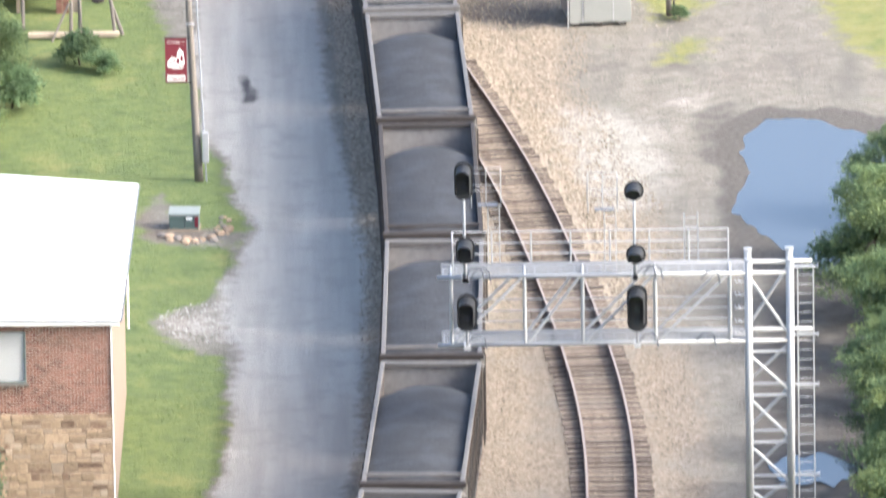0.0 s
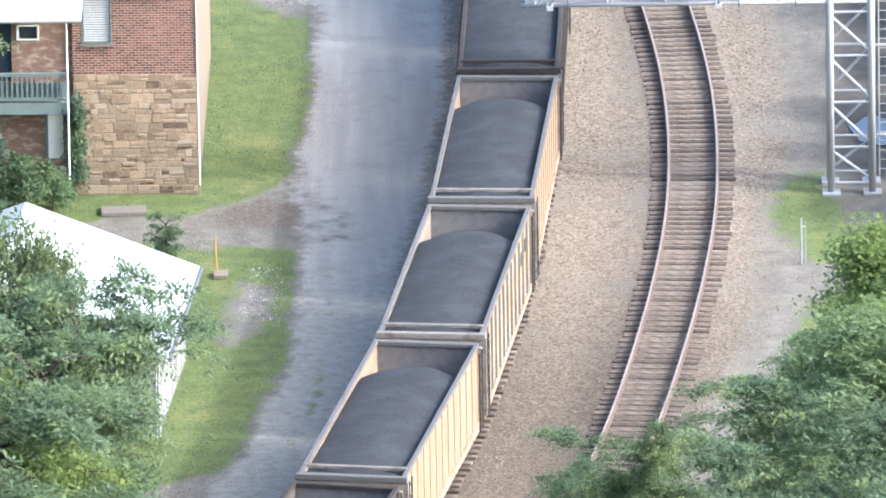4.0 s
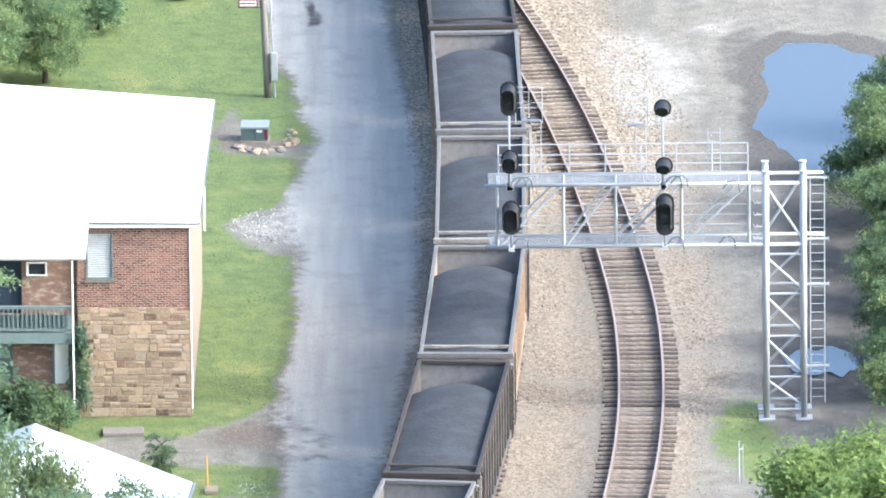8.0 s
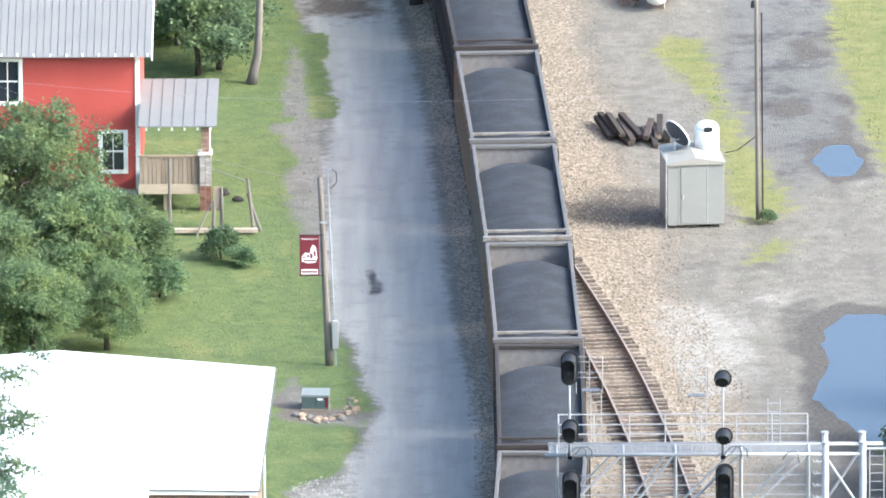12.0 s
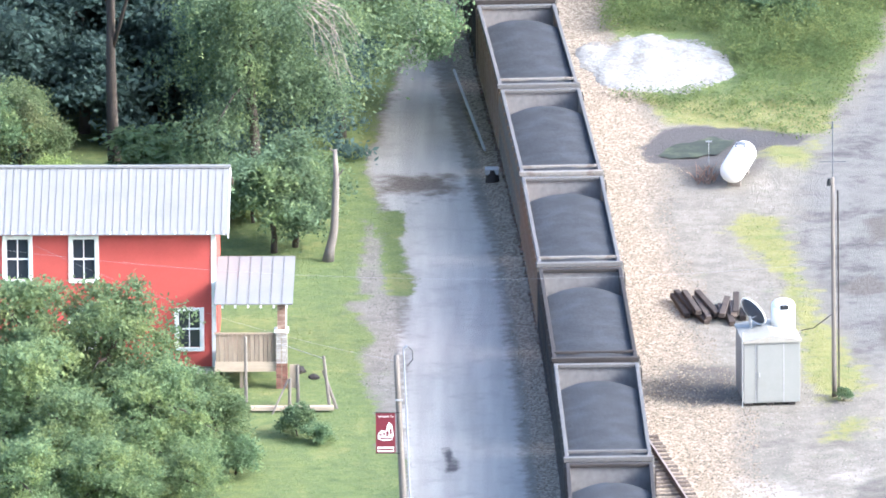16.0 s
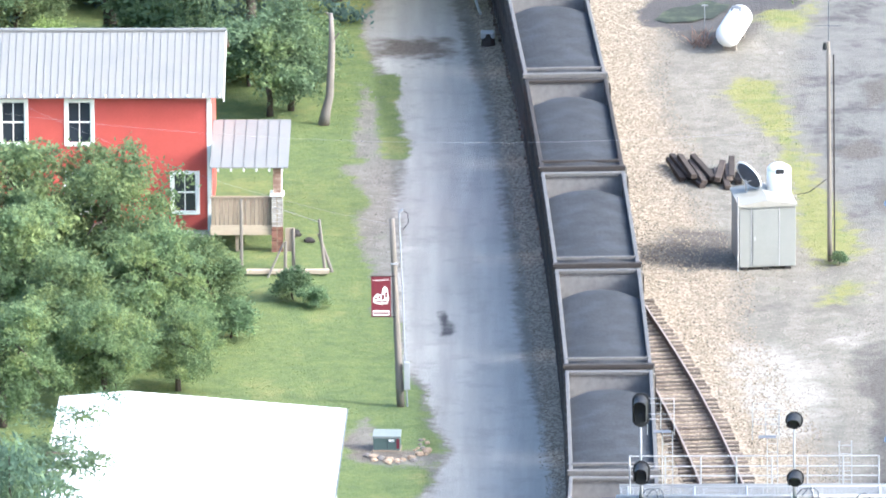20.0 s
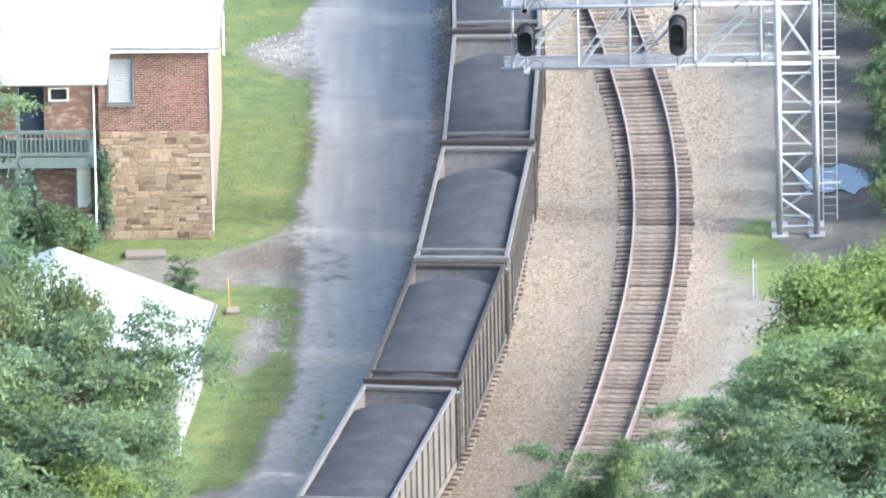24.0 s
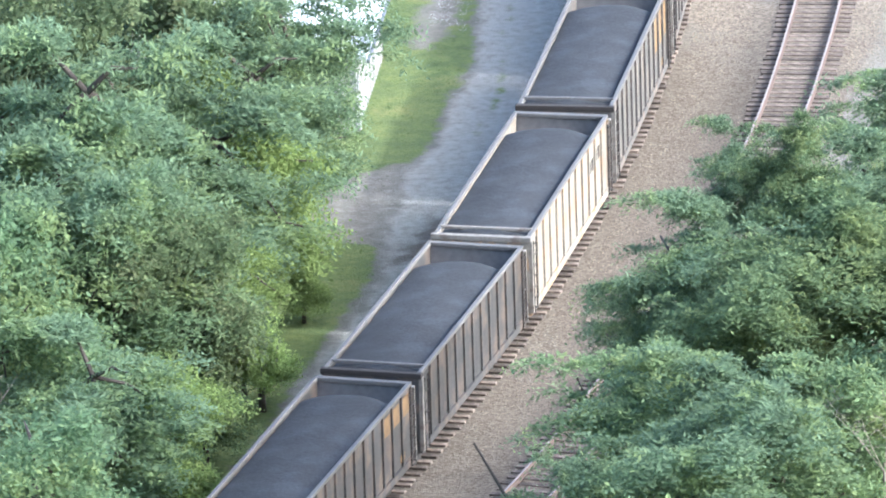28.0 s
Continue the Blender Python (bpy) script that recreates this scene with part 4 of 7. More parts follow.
    if style == "cream":
        for i in (10, 9):
            y = -L + 0.12 + (i + 0.5) * (CAR_LEN - 0.24) / 12
            for j in range(2):
                share("lettering", cached("lettering", lambda: boxed(-0.008, 0.008, -0.09, 0.09, -0.2, 0.2), iron_dark), car, (W - 0.005, y - 0.18 + 0.36 * j, TOP - 0.75 - 0.12 * (i % 2)), label="faded dark lettering bar")
    return car


def side_ladder():
    bm = bmesh.new()
    for y in (-0.22, 0.22):
        box(bm, -0.02, 0.02, y - 0.02, y + 0.02, 0.95, TOP - 0.15)
    for i in range(7):
        z = 1.05 + i * (TOP - 1.35) / 6
        box(bm, -0.015, 0.015, -0.22, 0.22, z - 0.015, z + 0.015)
    return bm


def brake_wheel():
    bm = bmesh.new()
    ring = [(0.26 * math.cos(i * math.pi / 9), 0, 2.55 + 0.26 * math.sin(i * math.pi / 9)) for i in range(19)]
    path_tube(bm, ring, [0.02] * 19, 5)
    for i in range(3):
        a = i * math.pi / 3
        tube(bm, (0.25 * math.cos(a), 0, 2.55 + 0.25 * math.sin(a)), (-0.25 * math.cos(a), 0, 2.55 - 0.25 * math.sin(a)), 0.012, seg=5)
    return bm


def hopper_bay():
    bm = bmesh.new()
    for yc in (-2.3, 0.0, 2.3):
        top, low = 1.1, 0.28
        a = [(-1.4, yc - 1.1, top), (1.4, yc - 1.1, top), (1.4, yc + 1.1, top), (-1.4, yc + 1.1, top)]
        b = [(-1.0, yc - 0.35, low), (1.0, yc - 0.35, low), (1.0, yc + 0.35, low), (-1.0, yc + 0.35, low)]
        va, vb = [bm.verts.new(p) for p in a], [bm.verts.new(p) for p in b]
        bm.faces.new(vb[::-1])
        for i in range(4):
            bm.faces.new((va[i], vb[i], vb[(i + 1) % 4], va[(i + 1) % 4]))
    bmesh.ops.recalc_face_normals(bm, faces=bm.faces)
    return bm


STYLES = {-2: "black", -3: "tan", -4: "cream", -5: "tan", -6: "black", -7: "grey", -17: "black", -18: "grey", -19: "grey", -20: "worn", -21: "cream", -22: "dusty", -23: "marked"}
CARS = []
for k in range(9, -27, -1):
    style = STYLES.get(k, ("dusty", "dusty", "black", "dusty", "grey")[k % 5])
    CARS.append((k, coal_car(k, style)))


def motions():
    for k, car in CARS:
        rows = []
        for i in range(29):
            s = PHASE + PITCH * k + SPEED * i + CAR_LEN / 2 - 0.05
            a, b = on_track(s - 4.2), on_track(s + 4.2)
            rows.append((float(i), pose((a[0] + b[0]) / 2, (a[1] + b[1]) / 2, 0, 0, 0, -math.degrees(math.atan2(b[0] - a[0], b[1] - a[1])))))
        walk(car, rows)


# ---- the signal gantry ----
def gantry():
    g = thing("signal_gantry", "galvanised steel cantilever signal gantry over the tracks", "signal gantry")
    yn, yf = -1.2, 0.0
    xl, xr = 10.93, 12.2
    low, up = 6.2, 8.36
    for x in (xl, xr):
        for y in (yn, yf):
            part("leg", tubed((x, y, 0), (x, y, 8.75), 0.108, seg=14), galv, g, smooth=True)
            part("foot_plate", boxed(x - 0.28, x + 0.28, y - 0.28, y + 0.28, 0, 0.08, bevel=0.01), galv, g)
            part("leg_cap", tubed((x, y, 8.75), (x, y, 8.79), 0.14, seg=14), galv, g)
    levels = [0.35, 1.5, 2.95, 4.45, 5.85]
    for y in (yn, yf):
        for i, z in enumerate(levels):
            part("tie_bar", tubed((xl, y, z), (xr, y, z), 0.045), galv, g)
            if i + 1 < len(levels):
                z1 = levels[i + 1]
                a, b = ((xl, y, z1 - 0.1), (xr, y, z + 0.1)) if y == yn else ((xl, y, z + 0.1), (xr, y, z1 - 0.1))
                part("diagonal_brace", tubed(a, b, 0.05), galv, g)
        a, b = ((xl, y, up - 0.1), (xr, y, low + 0.1)) if y == yn else ((xl, y, low + 0.1), (xr, y, up - 0.1))
        part("diagonal_brace", tubed(a, b, 0.05), galv, g)
    for x in (xl, xr):
        for i, z in enumerate(levels):
            part("tie_bar", tubed((x, yn, z), (x, yf, z), 0.045), galv, g)
            if i + 1 < len(levels):
                part("diagonal_brace", tubed((x, yn, z), (x, yf, levels[i + 1]), 0.04), galv, g)
    for y in (yn, yf):
        for z in (low, up):
            part("chord", tubed((1.42 + (0.12 if y == yf else 0), y, z), (xr + 0.7 if y == yf else xr, y, z), 0.062, seg=12), galv, g, smooth=True)
    # posts and diagonals of the arm
    xs = [1.85, 4.09, 5.86, 8.08, 10.36]
    for i, x in enumerate(xs):
        for y in (yn, yf):
            part("post", tubed((x, y, low), (x, y, up), 0.05), galv, g)
        part("cross_tie", tubed((x, yn, low), (x, yf, low), 0.04), galv, g)
        part("cross_tie", tubed((x, yn, up), (x, yf, up), 0.04), galv, g)
        if i:
            p = xs[i - 1]
            for y in (yn, yf):
                part("diagonal_brace", tubed((p + 0.1, y, low + 0.06), (x - 0.1, y, up - 0.06), 0.045), galv, g)
    # walkways on both levels, of bar grating
    for z in (low, up):
        bm = bmesh.new()
        for k in range(6):
            y = yn + 0.12 + k * 0.19
            box(bm, 1.55, 10.8, y - 0.014, y + 0.014, z - 0.02, z + 0.02)
        for k in range(24):
            box(bm, 1.6 + k * 0.4, 1.63 + k * 0.4, yn + 0.09, yf - 0.09, z - 0.024, z - 0.004)
        wk = part("walkway", bm, grating, g, "open steel grating walkway")
        part("toe_board", boxed(1.55, 10.7, yf - 0.05, yf - 0.02, z + 0.03, z + 0.10), grating, wk)
    # hand rails on the far side
    for z in (0.36, 0.70, 1.06):
        part("hand_rail", tubed((1.9, yf + 0.05, up + z), (10.34, yf + 0.05, up + z), 0.026, seg=6), galv, g)
        part("hand_rail", tubed((1.9, yf + 0.05, up + z), (1.9, yn + 0.1, up + z), 0.026, seg=6), galv, g)
        part("hand_rail", tubed((2.1, yf + 0.05, low + z), (10.3, yf + 0.05, low + z), 0.022, seg=6), galv, g)
    for i in range(8):
        x = 1.9 + i * (10.34 - 1.9) / 7
        part("rail_post", tubed((x, yf + 0.05, up), (x, yf + 0.05, up + 1.06), 0.028, seg=6), galv, g)
    part("rail_post", tubed((1.9, yn + 0.1, up), (1.9, yn + 0.1, up + 1.06), 0.028, seg=6), galv, g)
    # ladder with stand-off brackets
    lx = (12.44, 12.92)
    for x in lx:
        part("ladder_stile", boxed(x - 0.02, x + 0.02, -0.64, -0.56, 0.4, 8.35), galv, g)
    for i in range(26):
        part("rung", tubed((lx[0], -0.6, 0.6 + i * 0.3), (lx[1], -0.6, 0.6 + i * 0.3), 0.016, seg=6), galv, g)
    for z in (1.7, 4.6, 6.2, 8.36):
        part("ladder_bracket", tubed((xr, -0.6, z), (13.05, -0.6, z), 0.05), galv, g)
        part("bracket_cap", tubed((13.05, -0.6, z), (13.07, -0.6, z), 0.085, seg=10), galv, g)
    # upper ladder and cage behind the arm
    for x in (9.0, 9.42):
        part("ladder_stile", boxed(x - 0.018, x + 0.018, yf + 0.1, yf + 0.16, up, up + 1.55), galv, g)
    for i in range(5):
        part("rung", tubed((9.0, yf + 0.13, up + 0.2 + i * 0.3), (9.42, yf + 0.13, up + 0.2 + i * 0.3), 0.015, seg=6), galv, g)
    for x in (10.5, 10.62):
        for i in range(5):
            z = 6.5 + i * 0.42
            bm = bmesh.new()
            path_tube(bm, [(x, yn - 0.05, z), (x + 0.05, yn - 0.18, z - 0.06), (x + 0.2, yn - 0.15, z - 0.02)], [0.02] * 3, 6)
            part("cable_clip", bm, galv, g)
    # cables that drop from the heads into the arm
    for x, z in ((2.55, up), (2.75, up), (2.6, low), (7.8, up), (8.0, up), (7.85, low), (9.6, low), (9.75, up - 0.2)):
        bm = bmesh.new()
        path_tube(bm, [(x - 0.28, yn - 0.1, z + 0.05), (x - 0.1, yn - 0.16, z + 0.30), (x + 0.12, yn - 0.16, z + 0.34), (x + 0.26, yn - 0.12, z + 0.2), (x + 0.3, yn - 0.08, z - 0.12)], [0.022] * 5, 6)
        part("cable", bm, signal_grey, g, "grey cable loop")
    return g


gantry()


def oval(w, h, y, n=24):
    """A stadium outline in the plane y."""
    pts = []
    r = w / 2
    s = max(0.0, h / 2 - r)
    for i in range(n):
        a = 2 * math.pi * i / n
        pts.append(Vector((r * math.cos(a), y, r * math.sin(a) + (s if math.sin(a) >= 0 else -s))))
    return pts


def signal_head(x, z, w, h, lamps, mast_from, group):
    """Black background plate, hooded lamps and the mast that carries them; faces the camera's side."""
    s = thing("railway_signal", "black hooded railway signal head on a grey mast", "railway signal", group, loc=(x, -1.62, 0))
    bm = bmesh.new()
    front = [bm.verts.new(p + Vector((0, -0.012, z))) for p in oval(w, h, 0)]
    back = [bm.verts.new(p + Vector((0, 0.012, z))) for p in oval(w, h, 0)]
    bm.faces.new(front)
    bm.faces.new(back[::-1])
    for i in range(len(front)):
        j = (i + 1) % len(front)
        bm.faces.new((front[j], front[i], back[i], back[j]))
    part("background_plate", bm, signal_black, s)
    part("housing", boxed(-0.16, 0.16, 0.02, 0.3, z - h / 2 + 0.1, z + h / 2 - 0.1, bevel=0.03), signal_grey, s, "dark grey lamp housing")
    for dz in lamps:
        part("lens", tubed((0, -0.05, z + dz), (0, -0.01, z + dz), 0.10, seg=18), glass_dark, s, "unlit dark glass lens")
    # long visor that follows the upper edge of the plate
    bm = bmesh.new()
    outline = oval(w * 0.80, h * 0.86, 0, 28)
    ring = []
    for p in outline:
        u = (p.z / (h * 0.43) + 1) / 2
        depth = 0.10 + 0.42 * max(0.0, u) ** 0.8
        ring.append((bm.verts.new((p.x, -0.014, z + p.z)), bm.verts.new((p.x * 0.94 - 0.05, -0.014 - depth, z + p.z - 0.10 * u))))
    n = len(ring)
    for i in range(n):
        if outline[i].z < -h * 0.30 and outline[(i + 1) % n].z < -h * 0.30:
            continue
        a, b = ring[i], ring[(i + 1) % n]
        bm.faces.new((a[0], b[0], b[1], a[1]))
    bmesh.ops.delete(bm, geom=[v for v in bm.verts if not v.link_faces], context="VERTS")
    bmesh.ops.solidify(bm, geom=bm.faces[:], thickness=0.012)
    part("visor", bm, signal_black, s)
    part("mast", tubed((0, 0.16, mast_from), (0, 0.16, z), 0.04, seg=10), grating, s, "grey steel mast", smooth=True)
    part("mast_clamp", boxed(-0.1, 0.1, 0.04, 0.55, mast_from - 0.06, mast_from + 0.06), galv, s)
    return s


signal_head(2.27, 11.55, 0.58, 1.22, (0.28, -0.18), 8.36, "signal heads")
signal_head(2.29, 9.33, 0.58, 0.86, (0.05,), 8.36, "signal heads")
signal_head(2.32, 7.36, 0.62, 1.22, (0.25, -0.2), 6.2, "signal heads")
signal_head(7.45, 11.16, 0.60, 0.62, (0.0,), 8.36, "signal heads")
signal_head(7.49, 9.13, 0.60, 0.62, (0.0,), 8.36, "signal heads")
signal_head(7.51, 7.42, 0.62, 1.50, (0.35, -0.05, -0.45), 6.2, "signal heads")


def service_cage(x, z, label):
    """Small railed platform behind a high signal head."""
    c = thing("service_cage", label, "service platform", "service cages", loc=(x, -0.9, 0))
    part("floor", boxed(-0.05, 0.55, -0.12, 0.2, z, z + 0.015), signal_grey, c)
    for px, py in ((-0.25, -0.3), (0.65, -0.3), (0.65, 0.3), (-0.25, 0.3), (0.2, 0.3)):
        part("upright", tubed((px, py, z), (px, py, z + 1.1), 0.013, seg=6), galv, c)
    for h in (0.55, 1.1):
        for a, b in (((-0.25, -0.3), (0.65, -0.3)), ((0.65, -0.3), (0.65, 0.3)), ((0.65, 0.3), (-0.25, 0.3))):
            part("rail", tubed((*a, z + h), (*b, z + h), 0.012, seg=6), galv, c)
    for sx in (0.25, 0.6):
        part("support", tubed((sx, 0.1, 8.36), (sx, 0.1, z), 0.015, seg=6), galv, c)
    for i in range(7):
        part("rung", tubed((0.25, 0.1, 8.6 + i * 0.3), (0.6, 0.1, 8.6 + i * 0.3), 0.013, seg=6), galv, c)
    return c


service_cage(2.75, 10.55, "thin steel service cage beside the signal mast")
service_cage(6.3, 10.35, "thin steel service cage behind the round signal")


# ---- building helpers ----
def wall_box(name, parent, x0, x1, y0, y1, z0, z1, mat, label="", holes=()):
    """A wall along x with openings (hx0, hx1, hz0, hz1) that go through it."""
    bm = bmesh.new()
    xs = sorted({x0, x1, *[h[0] for h in holes], *[h[1] for h in holes]})
    zs = sorted({z0, z1, *[h[2] for h in holes], *[h[3] for h in holes]})
    nx_, nz_ = len(xs) - 1, len(zs) - 1

    def solid(i, j):
        if not (0 <= i < nx_ and 0 <= j < nz_):
            return False
        mx, mz = (xs[i] + xs[i + 1]) / 2, (zs[j] + zs[j + 1]) / 2
        return not any(h[0] < mx < h[1] and h[2] < mz < h[3] for h in holes)

    for i in range(nx_):
        for j in range(nz_):
            if not solid(i, j):
                continue
            a, b, c, d = xs[i], xs[i + 1], zs[j], zs[j + 1]
            quad(bm, (a, y0, c), (b, y0, c), (b, y0, d), (a, y0, d))
            quad(bm, (a, y1, d), (b, y1, d), (b, y1, c), (a, y1, c))
            if not solid(i - 1, j):
                quad(bm, (a, y1, c), (a, y0, c), (a, y0, d), (a, y1, d))
            if not solid(i + 1, j):
                quad(bm, (b, y0, c), (b, y1, c), (b, y1, d), (b, y0, d))
            if not solid(i, j - 1):
                quad(bm, (a, y1, c), (b, y1, c), (b, y0, c), (a, y0, c))
            if not solid(i, j + 1):
                quad(bm, (a, y0, d), (b, y0, d), (b, y1, d), (a, y1, d))
    bmesh.ops.remove_doubles(bm, verts=bm.verts, dist=0.0005)
    return part(name, bm, mat, parent, label)


def sash_window(parent, x0, x1, z0, z1, y, trim=0.13, trim_mat=None, blind=False, cols=2, mid=True):
    """A window in an opening whose outer wall face lies at y: trim boards, sill, sash bars, panes."""
    tm = trim_mat or white_paint
    w = part("window", boxed(x0, x1, y + 0.10, y + 0.13, z0, z1), dark_void, parent, "dark sash window with white trim" if tm is white_paint else "window with a closed white blind")
    for name, b in (("trim", (x0 - trim, x0, y - 0.035, y + 0.02, z0 - trim, z1 + trim)), ("trim", (x1, x1 + trim, y - 0.035, y + 0.02, z0 - trim, z1 + trim)),
                    ("trim", (x0, x1, y - 0.035, y + 0.02, z1, z1 + trim)), ("sill", (x0 - 0.02, x1 + 0.02, y - 0.07, y + 0.05, z0 - trim, z0))):
        part(name, boxed(*b), tm, w)
    if blind:
        n = max(6, int((z1 - z0) / 0.075))
        for i in range(n):
            a = z0 + (z1 - z0) * i / n
            part("blind_slat", boxed(x0 + 0.02, x1 - 0.02, y + 0.03, y + 0.06, a, a + (z1 - z0) / n * 0.72), blind_white, w)
        return w
    zm = (z0 + z1) / 2
    rows = ((z0, zm), (zm, z1)) if mid else ((z0, z1),)
    for a, b in rows:
        for c in range(cols):
            p0, p1 = x0 + (x1 - x0) * c / cols, x0 + (x1 - x0) * (c + 1) / cols
            part("pane", boxed(p0 + 0.02, p1 - 0.02, y + 0.062, y + 0.07, a + 0.02, b - 0.02), glass_dark, w, "dark glass pane")
    for c in range(1, cols):
        xm = x0 + (x1 - x0) * c / cols
        part("glazing_bar", boxed(xm - 0.018, xm + 0.018, y + 0.04, y + 0.075, z0, z1), tm, w)
    if mid:
        part("meeting_rail", boxed(x0, x1, y + 0.03, y + 0.08, zm - 0.03, zm + 0.03), tm, w)
    for b in ((x0, x0 + 0.04), (x1 - 0.04, x1)):
        part("stile", boxed(b[0], b[1], y + 0.035, y + 0.08, z0, z1), tm, w)
    return w


def gutter_line(parent, a, b, r=0.06, mat=None):
    part("gutter", tubed(a, b, r, seg=8), mat or white_paint, parent, "white eaves gutter")


# ---- the stone and brick house ----
def stone_house():
    h = thing("stone_brick_house", "two-storey house, rubble stone below, red brick above, white metal roof", "house", loc=(-8.56, -0.27, 0), rz=-1.8)
    W1, D = 3.86, 14.8
    split, eave = 3.9, 6.92
    hole = (-3.52, -2.68, 4.95, 6.5)
    # front wing core, set behind the facing
    wall_box("front_wall", h, -W1, -0.02, 0.06, 0.4, 0.0, eave, mortar, "pale mortar behind the facing", (hole,))
    wall_box("mortar_joints", h, -W1, -0.03, 0.013, 0.059, split, eave - 0.01, joint_pale, "pale mortar joints of the brickwork", (hole,))
    part("side_wall", slab(bmesh.new(), [(-0.4, 0.4, eave), (0.0, 0.06, eave), (-0.30, D, eave - 0.25), (-0.7, D, eave - 0.25)], eave - 0.25), plaster_side, h, "salmon rendered side wall")
    part("back_wall", boxed(-9.5, -0.4, D - 0.3, D, 0, eave - 0.25), plaster_side, h)
    part("inner_wall", boxed(-W1, -W1 + 0.3, 0.45, 2.7, 0, eave), brick_red, h)
    part("side_downpipe", tubed((-0.2, D - 0.1, 2.2), (-0.2, D - 0.1, eave), 0.04), white_paint, h)
    part("side_downpipe", tubed((0.0, -0.02, 0.3), (-0.02, -0.02, eave), 0.02), white_paint, h)
    part("mortar_bed", boxed(-W1, -0.06, -0.006, 0.058, 0.0, split - 0.01), mortar, h, "tan mortar between the stones")
    sash_window(h, *hole[:2], *hole[2:], 0.03, 0.04, teal_wood, blind=True)
    part("window_ledge", boxed(-3.62, -2.56, -0.08, 0.05, 4.80, 4.89), pole_wood, h, "grey stone window sill")
    # recessed left wing with balcony
    back = 2.4
    door = (-6.6, -5.75, 3.62, 5.7)
    low_door = (-4.75, -4.2, 1.15, 2.95)
    low_door2 = (-7.3, -6.1, 0.5, 2.9)
    small = (-5.55, -4.92, 5.02, 5.42)
    wall_box("recessed_wall", h, -9.5, -W1, 0.15, 0.45, 0.0, 6.5, brick_old, "weathered brick wall behind the balcony", (door, low_door, low_door2, small))
    sash_window(h, *small[:2], *small[2:], 0.15, 0.035, cols=1, mid=False)
    part("door", boxed(door[0], door[1], 0.27, 0.33, door[2], door[3]), door_blue, h, "dark blue door onto the balcony")
    lower = part("door", boxed(low_door[0] + 0.05, low_door[1], 0.16, 0.22, low_door[2], low_door[3]), white_paint, h, "white lower door")
    part("jamb", boxed(low_door[0], low_door[0] + 0.08, 0.12, 0.24, low_door[2], low_door[3]), teal_wood, lower)
    part("jamb", boxed(low_door[0] - 0.1, low_door[1] + 0.1, 0.12, 0.24, low_door[3], low_door[3] + 0.1), teal_wood, lower)
    part("door", boxed(low_door2[0], low_door2[1], 0.27, 0.33, low_door2[2], low_door2[3]), shed_grey, h, "pale grey lower door")
    part("footing", boxed(-9.5, -W1, 0.02, 0.15, 0.0, 0.9), stone_grey, h)
    bal = part("balcony", boxed(-9.5, -W1 - 0.12, -0.75, 0.15, 3.05, 3.2), teal_wood, h, "teal timber balcony")
    part("fascia", boxed(-9.5, -W1 - 0.1, -0.8, -0.74, 2.86, 3.22), teal_wood, bal)
    part("top_rail", boxed(-9.5, -W1 - 0.12, -0.8, -0.68, 4.08, 4.18), teal_wood, bal)
    part("bottom_rail", boxed(-9.5, -W1 - 0.12, -0.78, -0.70, 3.3, 3.38), teal_wood, bal)
    part("screen_board", boxed(-9.45, -W1 - 0.14, -0.69, -0.665, 3.38, 3.85), teal_wood, bal, "grey-teal boards behind the balusters")
    x = -9.45
    while x < -W1 - 0.2:
        part("baluster", boxed(x, x + 0.05, -0.77, -0.72, 3.38, 4.08), teal_wood, bal)
        x += 0.155
    for px in (-9.4, -6.68):
        part("balcony_post", boxed(px, px + 0.13, -0.8, -0.67, 0.0, 5.95), teal_wood, h, "teal timber post")
    part("downpipe", tubed((-W1 - 0.12, -0.86, 0.2), (-W1 - 0.12, -0.86, 5.9), 0.032), white_paint, h, "white downpipe at the balcony corner")
    # roofs
    rf = part("roof", slab(bmesh.new(), [(-3.44, -0.25, eave + 0.12), (0.28, -0.25, eave + 0.06), (0.18, D + 0.3, eave - 0.1), (-7.4, D + 0.3, eave + 0.5), (-9.8, D + 0.3, eave + 0.28), (-9.8, -0.2, eave + 0.3)], 0.1), white_roof, h, "bright white metal roof")
    part("porch_roof", slab(bmesh.new(), [(-9.8, -0.95, 5.98), (-3.52, -0.95, 5.98), (-3.41, -0.26, eave + 0.10), (-9.8, -0.21, eave + 0.29)], 0.08), white_roof, h, "bright white porch roof")
    part("fascia", boxed(-3.44, 0.24, -0.27, -0.23, eave - 0.12, eave + 0.05), white_paint, h)
    gutter_line(h, (-9.8, -0.98, 5.89), (-3.54, -0.98, 5.89), 0.045, shed_grey)
    part("drip_edge", tubed((0.32, -0.27, eave + 0.03), (0.22, D + 0.3, eave - 0.13), 0.028, seg=6), signal_grey, h, "dark roof edge trim")
    part("drip_edge", tubed((-3.44, -0.29, eave + 0.05), (0.32, -0.29, eave + 0.02), 0.028, seg=6), signal_grey, h)
    part("rake_board", slab(bmesh.new(), [(0.20, -0.23, eave - 0.045), (0.24, -0.23, eave - 0.045), (0.16, D + 0.3, eave - 0.205), (0.12, D + 0.3, eave - 0.205)], 0.1), white_paint, h)
    return h, W1, split, eave, hole


house, HW, SPLIT, EAVE, HOLE = stone_house()


